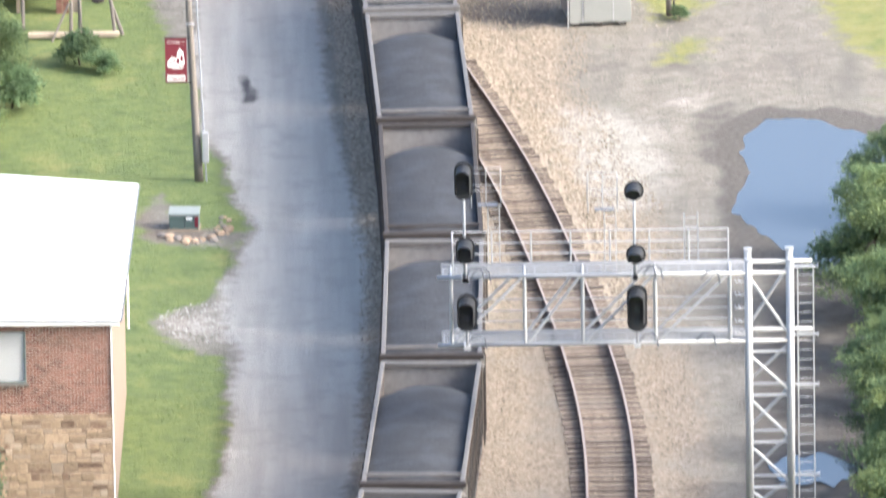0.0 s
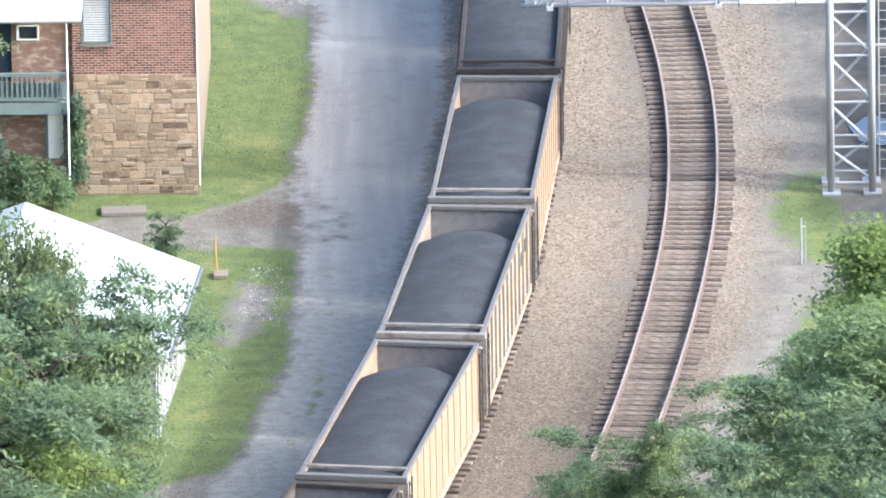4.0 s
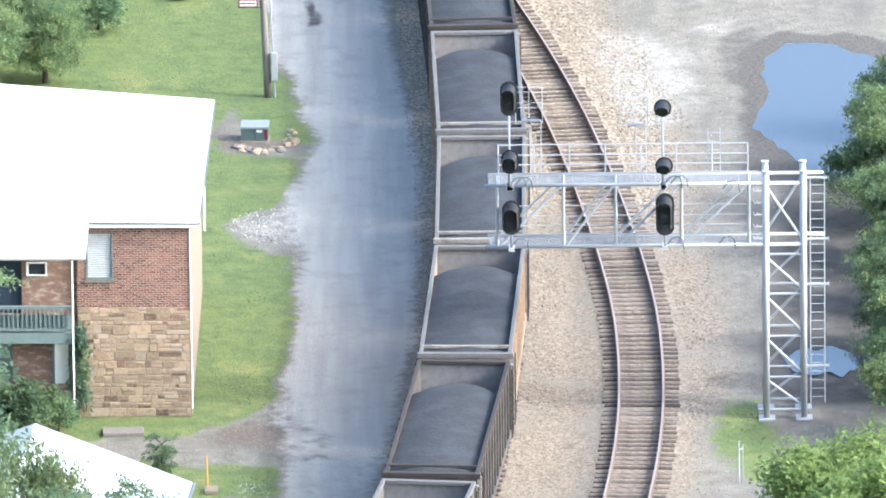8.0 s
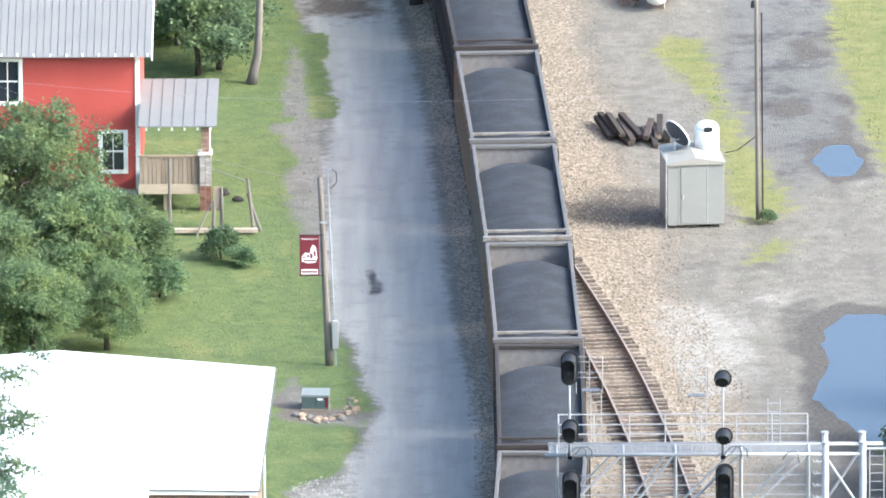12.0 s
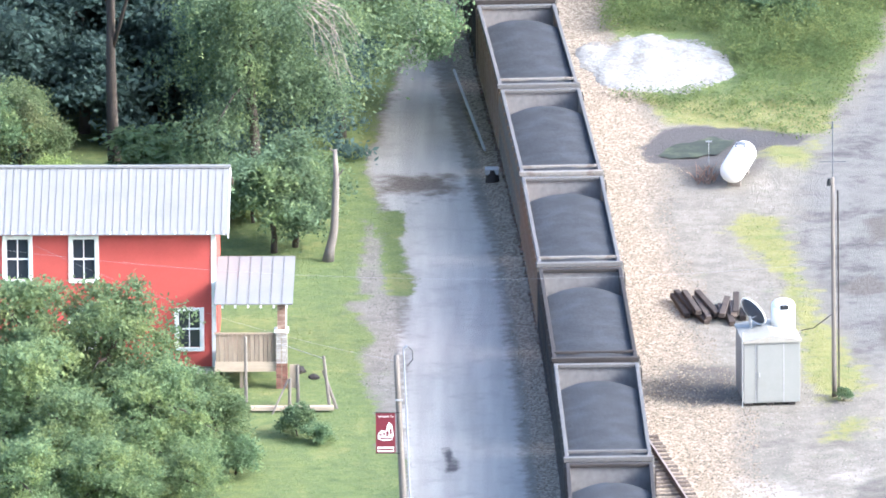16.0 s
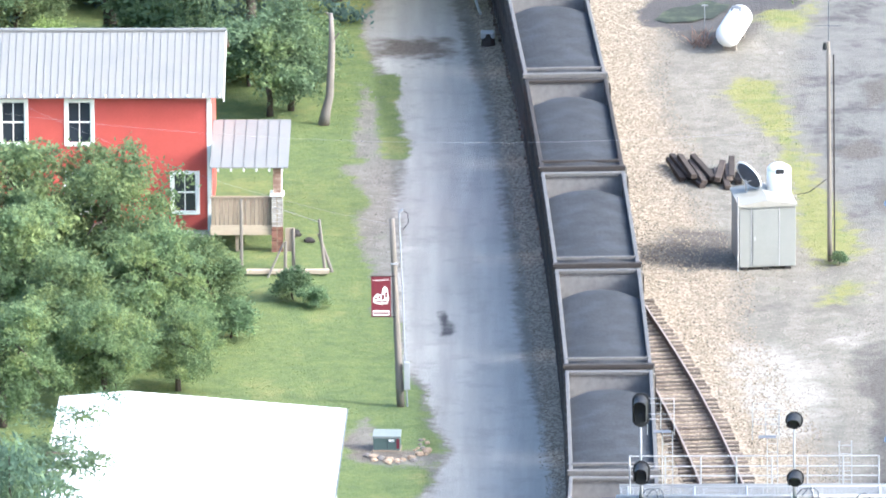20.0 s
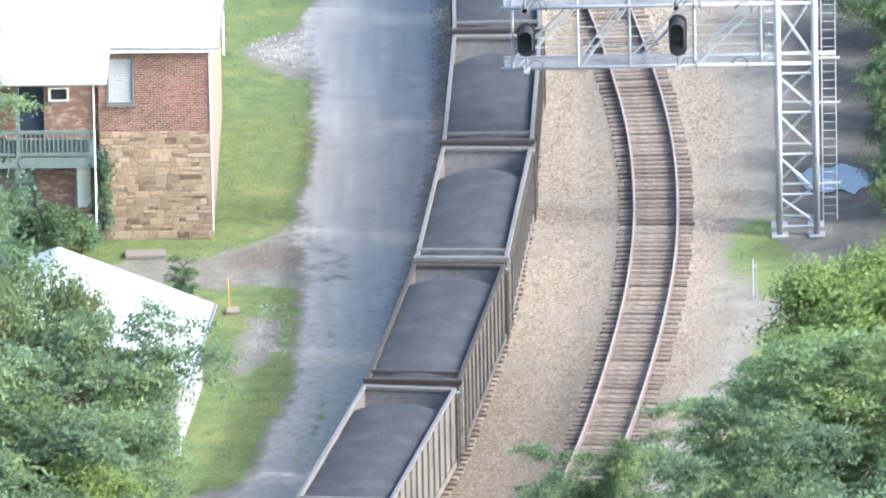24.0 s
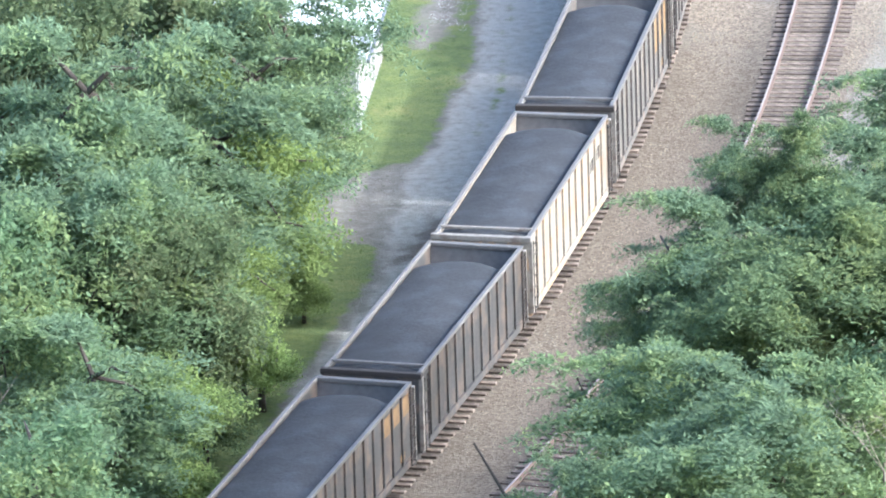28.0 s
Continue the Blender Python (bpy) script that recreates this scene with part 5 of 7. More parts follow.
# ---- the red house ----
def red_house():
    h = thing("red_house", "red clapboard house with white trim and a grey metal roof", "house", loc=(-13.6, 61.2, 0), rz=-0.5)
    Wd, D, eave, ridge, run = 13.5, 6.6, 5.68, 7.1, 3.3
    wins = [(-7.86, -6.98, 3.72, 5.28), (-4.92 - 0.45, -4.92 + 0.43, 3.72, 5.28), (-1.42, -0.56, 1.05, 2.48), (-10.2, -9.3, 3.72, 5.28), (-5.4, -4.5, 1.05, 2.48)]
    wall_box("front_wall", h, -Wd, 0, 0.05, 0.25, 0.3, eave, red_siding, "", wins)
    part("side_wall", boxed(-0.2, 0, 0.25, D, 0.3, eave), red_siding, h)
    part("side_wall", boxed(-Wd, -Wd + 0.2, 0.25, D, 0.3, eave), red_siding, h)
    part("back_wall", boxed(-Wd, 0, D - 0.2, D, 0.3, eave), red_siding, h)
    part("foundation", boxed(-Wd + 0.05, -0.05, 0.1, D - 0.05, 0, 0.32), stone_grey, h)
    for sx in (-Wd, -0.2):
        bm = bmesh.new()
        vs = [(0.05, eave), (D, eave), (run, ridge - 0.1)]
        a, b = [bm.verts.new((sx, y, z)) for y, z in vs], [bm.verts.new((sx + 0.2, y, z)) for y, z in vs]
        bm.faces.new(a)
        bm.faces.new(b[::-1])
        for i in range(3):
            bm.faces.new((a[i], b[i], b[(i + 1) % 3], a[(i + 1) % 3]))
        bmesh.ops.recalc_face_normals(bm, faces=bm.faces)
        part("gable", bm, red_siding, h)
    # clapboards, each a wedge
    z = 0.32
    i = 0
    while z < eave - 0.04:
        spans = [(-Wd, -0.12)]
        for w in wins:
            if w[2] - 0.14 < z + 0.06 < w[3] + 0.14:
                spans = [q for a, b in spans for q in ((a, min(b, w[0] - 0.1)), (max(a, w[1] + 0.1), b)) if q[1] - q[0] > 0.02]
        for a, b in spans:
            bm = bmesh.new()
            v = [bm.verts.new(p) for p in ((a, 0.012, z), (b, 0.012, z), (b, 0.04, z + 0.125), (a, 0.04, z + 0.125), (a, 0.05, z), (b, 0.05, z))]
            bm.faces.new((v[0], v[1], v[2], v[3]))
            bm.faces.new((v[4], v[5], v[1], v[0]))
            part("clapboard", bm, red_siding, h)
        z += 0.125
    for w in wins:
        sash_window(h, *w, 0.03, 0.13)
    part("corner_board", boxed(-0.14, 0.02, -0.01, 0.05, 0.3, eave), white_paint, h, "white corner board")
    part("corner_board", boxed(0.0, 0.03, 0.05, 0.2, 0.3, eave), white_paint, h)
    part("frieze", boxed(-Wd, 0, -0.02, 0.05, eave - 0.1, eave + 0.04), white_paint, h)
    # standing-seam roof, sheet by sheet
    x0, x1, ov = -Wd - 0.4, 0.52, 0.45
    sl = (ridge - eave) / run
    n = int((x1 - x0) / 0.27)
    for i in range(n):
        a, b = x0 + (x1 - x0) * i / n, x0 + (x1 - x0) * (i + 1) / n
        part("roof_sheet", slab(bmesh.new(), [(a, -ov, eave + 0.1 - ov * sl), (b - 0.012, -ov, eave + 0.1 - ov * sl), (b - 0.012, run, ridge + 0.1), (a, run, ridge + 0.1)], 0.03), metal_roof, h, "grey metal roof sheet" if i == 0 else "")
        bm = bmesh.new()
        quad(bm, (a - 0.010, -ov, eave + 0.114 - ov * sl), (a + 0.010, -ov, eave + 0.114 - ov * sl), (a + 0.010, run, ridge + 0.114), (a - 0.010, run, ridge + 0.114))
        quad(bm, (a - 0.010, -ov, eave + 0.1 - ov * sl), (a - 0.010, -ov, eave + 0.114 - ov * sl), (a - 0.010, run, ridge + 0.114), (a - 0.010, run, ridge + 0.1))
        quad(bm, (a + 0.010, -ov, eave + 0.114 - ov * sl), (a + 0.010, -ov, eave + 0.1 - ov * sl), (a + 0.010, run, ridge + 0.1), (a + 0.010, run, ridge + 0.114))
        part("seam", bm, seam_grey, h)
    part("rear_roof", slab(bmesh.new(), [(x0, run, ridge + 0.1), (x1, run, ridge + 0.1), (x1, 2 * run + ov, eave - 0.1), (x0, 2 * run + ov, eave - 0.1)], 0.05), metal_roof, h)
    part("ridge_cap", boxed(x0, x1, run - 0.12, run + 0.12, ridge + 0.09, ridge + 0.17), metal_roof, h)
    part("rake_board", slab(bmesh.new(), [(x1 - 0.02, -ov, eave + 0.1 - ov * sl), (x1 + 0.02, -ov, eave + 0.1 - ov * sl), (x1 + 0.02, run, ridge + 0.1), (x1 - 0.02, run, ridge + 0.1)], 0.16), white_paint, h)
    x = x0 + 0.2
    while x < x1:
        part("rafter_tail", boxed(x, x + 0.06, -ov + 0.02, 0.03, eave - 0.10, eave - 0.02), white_paint, h)
        x += 0.61
    # side porch: deck, brick pier, rail of boards, own roof
    deck = part("porch_deck", boxed(0.02, 2.55, -1.9, 2.4, 0.82, 0.97), plank_wood, h, "bare timber porch deck")
    part("rim_board", boxed(0.02, 2.35, -1.97, -1.93, 0.66, 1.04), plank_pale, deck, "pale new rim board")
    part("deck_leg", boxed(0.95, 1.08, -1.85, -1.72, 0, 0.82), plank_wood, deck)
    for i in range(15):
        x = 0.06 + i * 0.163
        part("rail_board", boxed(x, x + 0.135, -1.93, -1.90, 1.02, 2.1 + 0.03 * (i % 3)), plank_wood, h, "weathered upright rail board" if i == 0 else "")
    part("rail_cap", boxed(0.02, 2.5, -1.98, -1.86, 2.1, 2.16), plank_wood, h)
    for i in range(10):
        y = -1.85 + i * 0.43
        part("rail_board", boxed(2.47, 2.5, y, y + 0.36, 1.02, 2.1), plank_wood, h)
    pier = part("brick_pier", boxed(2.32, 2.72, -2.05, -1.65, 0.0, 2.2), mortar, h, "brick porch pier")
    for r in range(26):
        for sx, sy, lx, ly in ((2.31, -2.06, 0.2, 0.05), (2.53, -2.06, 0.2, 0.05), (2.69, -2.06, 0.05, 0.2), (2.69, -1.85, 0.05, 0.2)):
            o = 0.05 if r % 2 else 0.0
            part("brick", boxed(sx + (o if lx > 0.1 else 0) * 0.5, sx + lx, sy, sy + ly, 0.02 + r * 0.082, 0.085 + r * 0.082), brick_red if r < 12 else stone_grey, pier)
    part("pier_cap", boxed(2.26, 2.80, -2.1, -1.6, 2.2, 2.3), white_paint, pier, "white pier cap")
    part("porch_post", boxed(2.38, 2.68, -2.0, -1.72, 2.3, 3.35), brick_old, h, "pale brick porch pier")
    part("porch_post", boxed(2.4, 2.62, 2.0, 2.2, 0.97, 3.78), white_paint, h, "white square porch post")
    n = 7
    for i in range(n):
        a, b = 0.03 + i * 2.95 / n, 0.03 + (i + 1) * 2.95 / n
        part("porch_roof_sheet", slab(bmesh.new(), [(a, -2.35, 3.40), (b - 0.015, -2.35, 3.40), (b - 0.015, 2.5, 3.93), (a, 2.5, 3.93)], 0.04), metal_roof, h)
        part("seam", slab(bmesh.new(), [(a - 0.010, -2.35, 3.415), (a + 0.010, -2.35, 3.415), (a + 0.010, 2.5, 3.945), (a - 0.010, 2.5, 3.945)], 0.03), seam_grey, h)
    for i in range(6):
        part("rafter_tail", boxed(0.3 + i * 0.48, 0.37 + i * 0.48, -2.3, 2.4, 3.22, 3.34), white_paint, h)
    return h


red_house()


# ---- the white barn ----
def barn():
    b = thing("white_barn", "low white metal-sided barn with a bright gable roof", "barn", loc=(-9.55, -24.6, 0), rz=-5.4)
    eave, Wd, D, ridge = 2.85, 9.6, 8.2, 4.65
    for name, a in (("front_wall", (-Wd, 0, 0, 0.15)), ("side_wall", (-0.15, 0, 0.15, D)), ("back_wall", (-Wd, -0.15, D - 0.15, D)), ("side_wall", (-Wd - 0.15, -Wd, 0, D))):
        part(name, boxed(*a, 0, eave), barn_wall, b, "white ribbed metal wall")
    for y in (0.0, D - 0.15):
        bm = bmesh.new()
        v = [(-Wd, eave), (0, eave), (-Wd / 2, ridge - 0.12)]
        f, k = [bm.verts.new((x, y, z)) for x, z in v], [bm.verts.new((x, y + 0.15, z)) for x, z in v]
        bm.faces.new(f)
        bm.faces.new(k[::-1])
        for i in range(3):
            bm.faces.new((f[i], k[i], k[(i + 1) % 3], f[(i + 1) % 3]))
        bmesh.ops.recalc_face_normals(bm, faces=bm.faces)
        part("gable", bm, barn_wall, b)
    for i in range(46):
        part("wall_rib", boxed(-Wd + i * 0.207, -Wd + i * 0.207 + 0.05, -0.03, 0, 0.02, eave - 0.02), barn_wall, b)
    for i in range(19):
        part("wall_rib", boxed(0, 0.03, 0.2 + i * 0.43, 0.25 + i * 0.43, 0.02, eave - 0.02), barn_wall, b)
    sl = (ridge - eave) / (Wd / 2)
    part("roof_slope", slab(bmesh.new(), [(-Wd / 2, -0.35, ridge), (0.4, -0.35, eave - 0.4 * sl), (0.4, D + 0.35, eave - 0.4 * sl), (-Wd / 2, D + 0.35, ridge)], 0.07), barn_roof, b, "pale white metal barn roof")
    part("roof_slope", slab(bmesh.new(), [(-Wd - 0.4, -0.35, eave - 0.4 * sl), (-Wd / 2, -0.35, ridge), (-Wd / 2, D + 0.35, ridge), (-Wd - 0.4, D + 0.35, eave - 0.4 * sl)], 0.07), barn_roof, b)
    part("gutter", tubed((0.45, -0.35, eave - 0.22), (0.45, D + 0.35, eave - 0.22), 0.06), signal_grey, b, "dark eaves gutter")
    part("downpipe", tubed((0.08, -0.06, 0.1), (0.08, -0.06, eave - 0.2), 0.05), barn_wall, b)
    return b


barn()


# ---- relay hut, tank, poles, timber, small things ----
def relay_hut():
    s = thing("relay_hut", "grey-white metal relay hut on short runners", "hut", loc=(6.21, 56.41, 0), rz=6.5)
    part("body", boxed(0, 2.12, 0, 2.4, 0.12, 2.46, bevel=0.015), shed_grey, s)
    bm = bmesh.new()
    v = [(-0.05, 2.46), (2.17, 2.46), (2.17, 2.54), (1.06, 2.72), (-0.05, 2.54)]
    f, k = [bm.verts.new((x, -0.08, z)) for x, z in v], [bm.verts.new((x, 2.48, z)) for x, z in v]
    bm.faces.new(f)
    bm.faces.new(k[::-1])
    for i in range(5):
        bm.faces.new((f[i], k[i], k[(i + 1) % 5], f[(i + 1) % 5]))
    bmesh.ops.recalc_face_normals(bm, faces=bm.faces)
    part("roof", bm, roof_cream, s, "white low gable roof")
    d = part("door", boxed(0.50, 1.46, -0.03, 0.0, 0.2, 2.36, bevel=0.008), shed_grey, s, "grey steel door")
    part("handle", boxed(0.55, 0.61, -0.07, -0.03, 1.15, 1.3, bevel=0.01), galv, d, "small steel handle")
    part("panel_seam", boxed(0.44, 0.47, -0.015, 0, 0.15, 2.4), galv, s)
    part("panel_seam", boxed(1.49, 1.52, -0.015, 0, 0.15, 2.4), galv, s)
    for x in (0.08, 0.86, 1.7):
        part("runner", boxed(x, x + 0.25, 0.05, 2.3, 0, 0.12), iron_dark, s)
    part("corner_pole", tubed((-0.06, -0.06, 0), (-0.06, -0.06, 2.9), 0.025, seg=6), galv, s)
    vent = part("roof_vent", tubed((1.70, 1.7, 2.5), (1.70, 1.7, 3.42), 0.47, 0.45, seg=18), white_paint, s, "round white roof ventilator", smooth=True)
    bm = bmesh.new()
    bmesh.ops.create_uvsphere(bm, u_segments=18, v_segments=8, radius=0.455, matrix=Matrix.Translation((1.70, 1.7, 3.40)) @ Matrix.Diagonal((1, 1, 0.6, 1)))
    part("vent_hood", bm, white_paint, vent, smooth=True)
    part("vent_mouth", boxed(1.53, 1.85, 1.23, 1.28, 3.34, 3.54, bevel=0.02), signal_black, vent)
    # dish aerial: dark colour paints its shaded back, white tube its sunlit rim
    tilt = Matrix.Translation((0.42, 1.5, 3.15)) @ Vector((0.68, 0.43, 0.43)).to_track_quat("Z", "Y").to_matrix().to_4x4()
    dish = part("dish", bmesh.new(), signal_grey, s, "dish aerial, its shaded back and sunlit rim put into the colours")
    bm = bmesh.new()
    rings = []
    for j in range(6):
        r = 0.6 * j / 5 + 0.001
        rings.append([bm.verts.new((r * math.cos(a), r * math.sin(a), 0.20 * (r / 0.6) ** 2)) for a in [2 * math.pi * i / 20 for i in range(20)]])
    for a, b in zip(rings, rings[1:]):
        for i in range(20):
            bm.faces.new((a[i], a[(i + 1) % 20], b[(i + 1) % 20], b[i]))
    bmesh.ops.solidify(bm, geom=bm.faces[:], thickness=0.02)
    bmesh.ops.transform(bm, matrix=tilt, verts=bm.verts)
    bm.to_mesh(dish.data)
    ring = [tilt @ Vector((0.6 * math.cos(i * math.pi / 12), 0.6 * math.sin(i * math.pi / 12), 0.2)) for i in range(25)]
    part("rim", path_tube(bmesh.new(), ring, [0.035] * 25, 6), white_paint, dish, "dish rim, painted white for its sunlit edge")
    part("dish_mount", tubed((0.46, 1.5, 2.55), (0.42, 1.5, 3.1), 0.04), galv, dish)
    part("feed_arm", tubed((0.4, 1.4, 3.0), (0.95, 1.2, 3.3), 0.02), galv, dish)
    return s


relay_hut()


def propane_tank():
    t = thing("propane_tank", "white propane tank lying on saddles in the yard", "tank", loc=(6.35, 89.2, 0), rz=-10)
    bm = bmesh.new()
    rings = []
    L, R = 1.5, 0.49
    prof = [(-L - 0.30, 0.02), (-L - 0.27, 0.18), (-L - 0.16, 0.34), (-L, 0.46), (-L + 0.1, R), (L - 0.1, R), (L, 0.46), (L + 0.16, 0.34), (L + 0.27, 0.18), (L + 0.30, 0.02)]
    for y, r in prof:
        rings.append([bm.verts.new((r * math.cos(2 * math.pi * i / 24), y, 0.72 + r * math.sin(2 * math.pi * i / 24))) for i in range(24)])
    for a, b in zip(rings, rings[1:]):
        for i in range(24):
            bm.faces.new((a[i], a[(i + 1) % 24], b[(i + 1) % 24], b[i]))
    bm.faces.new(rings[0])
    bm.faces.new(rings[-1][::-1])
    bmesh.ops.recalc_face_normals(bm, faces=bm.faces)
    part("shell", bm, white_paint, t, smooth=True)
    dome = part("valve_hood", tubed((0, 0.6, 1.14), (0, 0.6, 1.34), 0.22, 0.20, seg=16), signal_grey, t, "grey valve hood")
    part("label_plate", boxed(-0.12, 0.12, 0.38, 0.40, 1.16, 1.30), white_paint, dome)
    for y in (-0.95, 0.95):
        part("saddle", boxed(-0.26, 0.26, y - 0.12, y + 0.12, 0.0, 0.42), pole_wood, t, "grey timber saddle")
    return t


propane_tank()


def standpipe():
    s = thing("standpipe", "thin white standpipe beside the propane tank", "pipe", loc=(5.2, 89.6, 0))
    part("riser", tubed((0, 0, 0), (0, 0, 1.5), 0.012), grating, s)
    part("tee", tubed((-0.12, 0, 1.45), (0.12, 0, 1.45), 0.025), grating, s)
    return s


standpipe()


def wood_pole(name, label, x, y, height, r0, r1, lean, extras=()):
    p = thing(name, label, "utility pole", "poles", loc=(x, y, 0))
    bm = bmesh.new()
    path_tube(bm, [(lean * i / 6, 0, height * i / 6) for i in range(7)], [r0 + (r1 - r0) * i / 6 for i in range(7)], 12)
    part("pole", bm, pole_wood, p, smooth=True)
    return p


wp_pole = wood_pole("utility_pole", "grey wooden utility pole with a banner and a conduit", -6.27, 38.4, 7.1, 0.15, 0.10, -0.28)
part("conduit", tubed((0.24, -0.05, 0.0), (-0.02, -0.05, 7.4), 0.03), grating, wp_pole, "pale steel conduit")
part("conduit_head", tubed((-0.02, -0.05, 7.35), (0.12, -0.05, 7.45), 0.05), grating, wp_pole)
part("meter_box", boxed(0.12, 0.34, -0.24, -0.08, 0.7, 1.75, bevel=0.02), galv, wp_pole, "grey meter box")
part("bracket", boxed(-0.32, -0.05, -0.14, -0.08, 5.4, 5.46), galv, wp_pole)
bm = bmesh.new()
path_tube(bm, [(0.1, -0.05, 7.45), (0.3, -0.05, 7.3), (0.32, -0.05, 6.95), (0.12, -0.05, 6.7)], [0.015] * 4, 6)
part("drop_cable", bm, iron_dark, wp_pole)

rp_pole = wood_pole("utility_pole", "grey wooden utility pole with a yard lamp beside the drive", 9.62, 57.74, 8.5, 0.10, 0.075, -0.08)
part("lamp_head", tubed((-0.2, -0.08, 8.22), (-0.2, -0.08, 8.48), 0.10, 0.06, seg=12), signal_black, rp_pole, "dark lamp head")
part("lamp_arm", tubed((-0.08, 0, 8.3), (-0.2, -0.08, 8.4), 0.03), galv, rp_pole)
part("riser_pipe", tubed((0.17, -0.05, 0), (0.12, -0.05, 8.0), 0.03), iron_dark, rp_pole, "dark cable riser")
bm = bmesh.new()
path_tube(bm, [(-0.1, 0, 3.2), (-0.8, -0.3, 2.75), (-1.25, -0.5, 2.72)], [0.018] * 3, 6)
part("service_cable", bm, iron_dark, rp_pole)
mast = thing("antenna_mast", "thin grey antenna mast beside the drive", "mast", loc=(9.8, 73.5, 0))
part("tube", tubed((0, 0, 0), (0, 0, 6.2), 0.016), signal_grey, mast)
part("arm", tubed((-0.5, 0, 4.9), (0.5, 0, 4.9), 0.012), signal_grey, mast)
part("tip", tubed((0, 0, 6.2), (0, 0, 6.5), 0.04, 0.02), signal_grey, mast)

snag = thing("dead_tree", "bare leaning dead tree beside the road", "tree", loc=(-9.6, 77.3, 0))
bm = bmesh.new()
path_tube(bm, [(0, 0, 0), (0.08, 0, 0.5), (0.24, 0, 1.2), (0.30, 0, 2.4), (0.34, 0, 3.4), (0.30, 0, 4.45)], [0.24, 0.19, 0.16, 0.14, 0.12, 0.08], 10)
part("trunk", bm, pole_wood, snag, smooth=True)
part("stub", tubed((0.33, 0, 3.3), (0.62, -0.1, 3.7), 0.05, 0.02), pole_wood, snag)
part("stub", tubed((0.3, 0, 4.35), (0.1, 0, 4.5), 0.05, 0.02), pole_wood, snag)


def banner():
    b = thing("street_banner", "maroon and white welcome banner on the pole", "banner", loc=(-6.92, 38.2, 0))
    b.scale = (0.93, 1.0, 0.93)
    part("cloth", boxed(-0.42, 0.34, 0, 0.012, 3.72, 5.36), maroon, b)
    part("bottom_band", boxed(-0.36, 0.28, -0.006, 0, 3.78, 3.98), white_paint, b, "white lower band")
    part("text_bar", boxed(-0.34, 0.26, -0.010, -0.006, 3.84, 3.91), maroon, b)
    bm = bmesh.new()
    ring = [(-0.34, 4.30), (-0.1, 4.22), (0.2, 4.25), (0.27, 4.45), (0.22, 4.85), (0.10, 4.98), (0.02, 4.85), (-0.02, 4.62), (-0.2, 4.66), (-0.34, 4.5)]
    f = [bm.verts.new((x, -0.006, z)) for x, z in ring]
    bm.faces.new(f)
    part("emblem", bm, white_paint, b, "plain white emblem shape")
    part("emblem_bar", boxed(-0.25, 0.2, -0.012, -0.007, 4.30, 4.36), maroon, b)
    for x0, x1, z0, z1 in ((-0.02, 0.08, 4.42, 4.62), (0.12, 0.2, 4.5, 4.72), (-0.3, -0.18, 4.44, 4.5), (-0.14, -0.06, 4.46, 4.56)):
        part("emblem_bar", boxed(x0, x1, -0.012, -0.007, z0, z1), maroon, b)
    cu = bpy.data.curves.new("welcome", "FONT")
    cu.body = "WELCOME TO"
    cu.size, cu.align_x, cu.align_y, cu.extrude = 0.098, "CENTER", "CENTER", 0.003
    tx = new("lettering", cu)
    tx.data.materials.append(white_paint)
    tx.parent = b
    tx.matrix_basis = pose(-0.04, -0.006, 5.2, 90, 0, 0)
    for z in (3.72, 5.36):
        part("banner_rod", tubed((-0.45, 0.006, z), (0.5, 0.006, z), 0.02, seg=6), iron_dark, b)
    return b


banner()


lid_green = material("lid_green", (0.20, 0.222, 0.21), 0.6, 0, 0.15, 4, 30, 0.05)


def transformer():
    t = thing("transformer_box", "low green transformer box with a pale lid on the verge", "utility box", loc=(-6.73, 32.72, 0), rz=-4)
    part("cabinet", boxed(-0.48, 0.48, 0, 0.62, 0, 0.5, bevel=0.02), box_green, t)
    part("lid", slab(bmesh.new(), [(-0.50, -0.03, 0.56), (0.50, -0.03, 0.56), (0.50, 0.64, 0.64), (-0.50, 0.64, 0.64)], 0.08), lid_green, t, "pale grey-green sloped lid")
    part("door_seam", boxed(0.02, 0.035, -0.008, 0.0, 0.05, 0.48), signal_black, t)
    part("notice", boxed(0.08, 0.28, -0.012, 0.0, 0.36, 0.44), white_paint, t, "white notice plate")
    part("red_panel", boxed(0.36, 0.47, -0.012, 0.0, 0.10, 0.48), maroon, t, "faded red panel")
    part("base_pad", boxed(-0.52, 0.52, -0.04, 0.66, 0, 0.04), mortar, t)
    return t


transformer()


def rock(x, y, r, seed, mat, name="rock", label="broken tan rock on the verge", group="rocks by the box"):
    bm = bmesh.new()
    bmesh.ops.create_icosphere(bm, subdivisions=2, radius=r)
    for v in bm.verts:
        v.co *= 1 + 0.4 * noise.noise(v.co / r * 1.3 + Vector((seed, 0, 0)))
        v.co.z = max(v.co.z * 0.6, -0.1 * r)
    ob = part(name, bm, mat)
    ob.matrix_basis = pose(x, y, 0.03, 0, 0, seed * 40)
    return tagged(ob, label, "rock", group)


rr = random.Random(5)
for i in range(26):
    a = rr.uniform(-2.6, 0.5)
    rock(-6.45 + 1.0 * math.cos(a) + rr.uniform(-0.2, 0.25), 33.2 + 1.9 * math.sin(a) + rr.uniform(-0.3, 0.3), rr.uniform(0.07, 0.19), i + 0.5, (stone_tan, pole_wood, stone_tan)[i % 3])


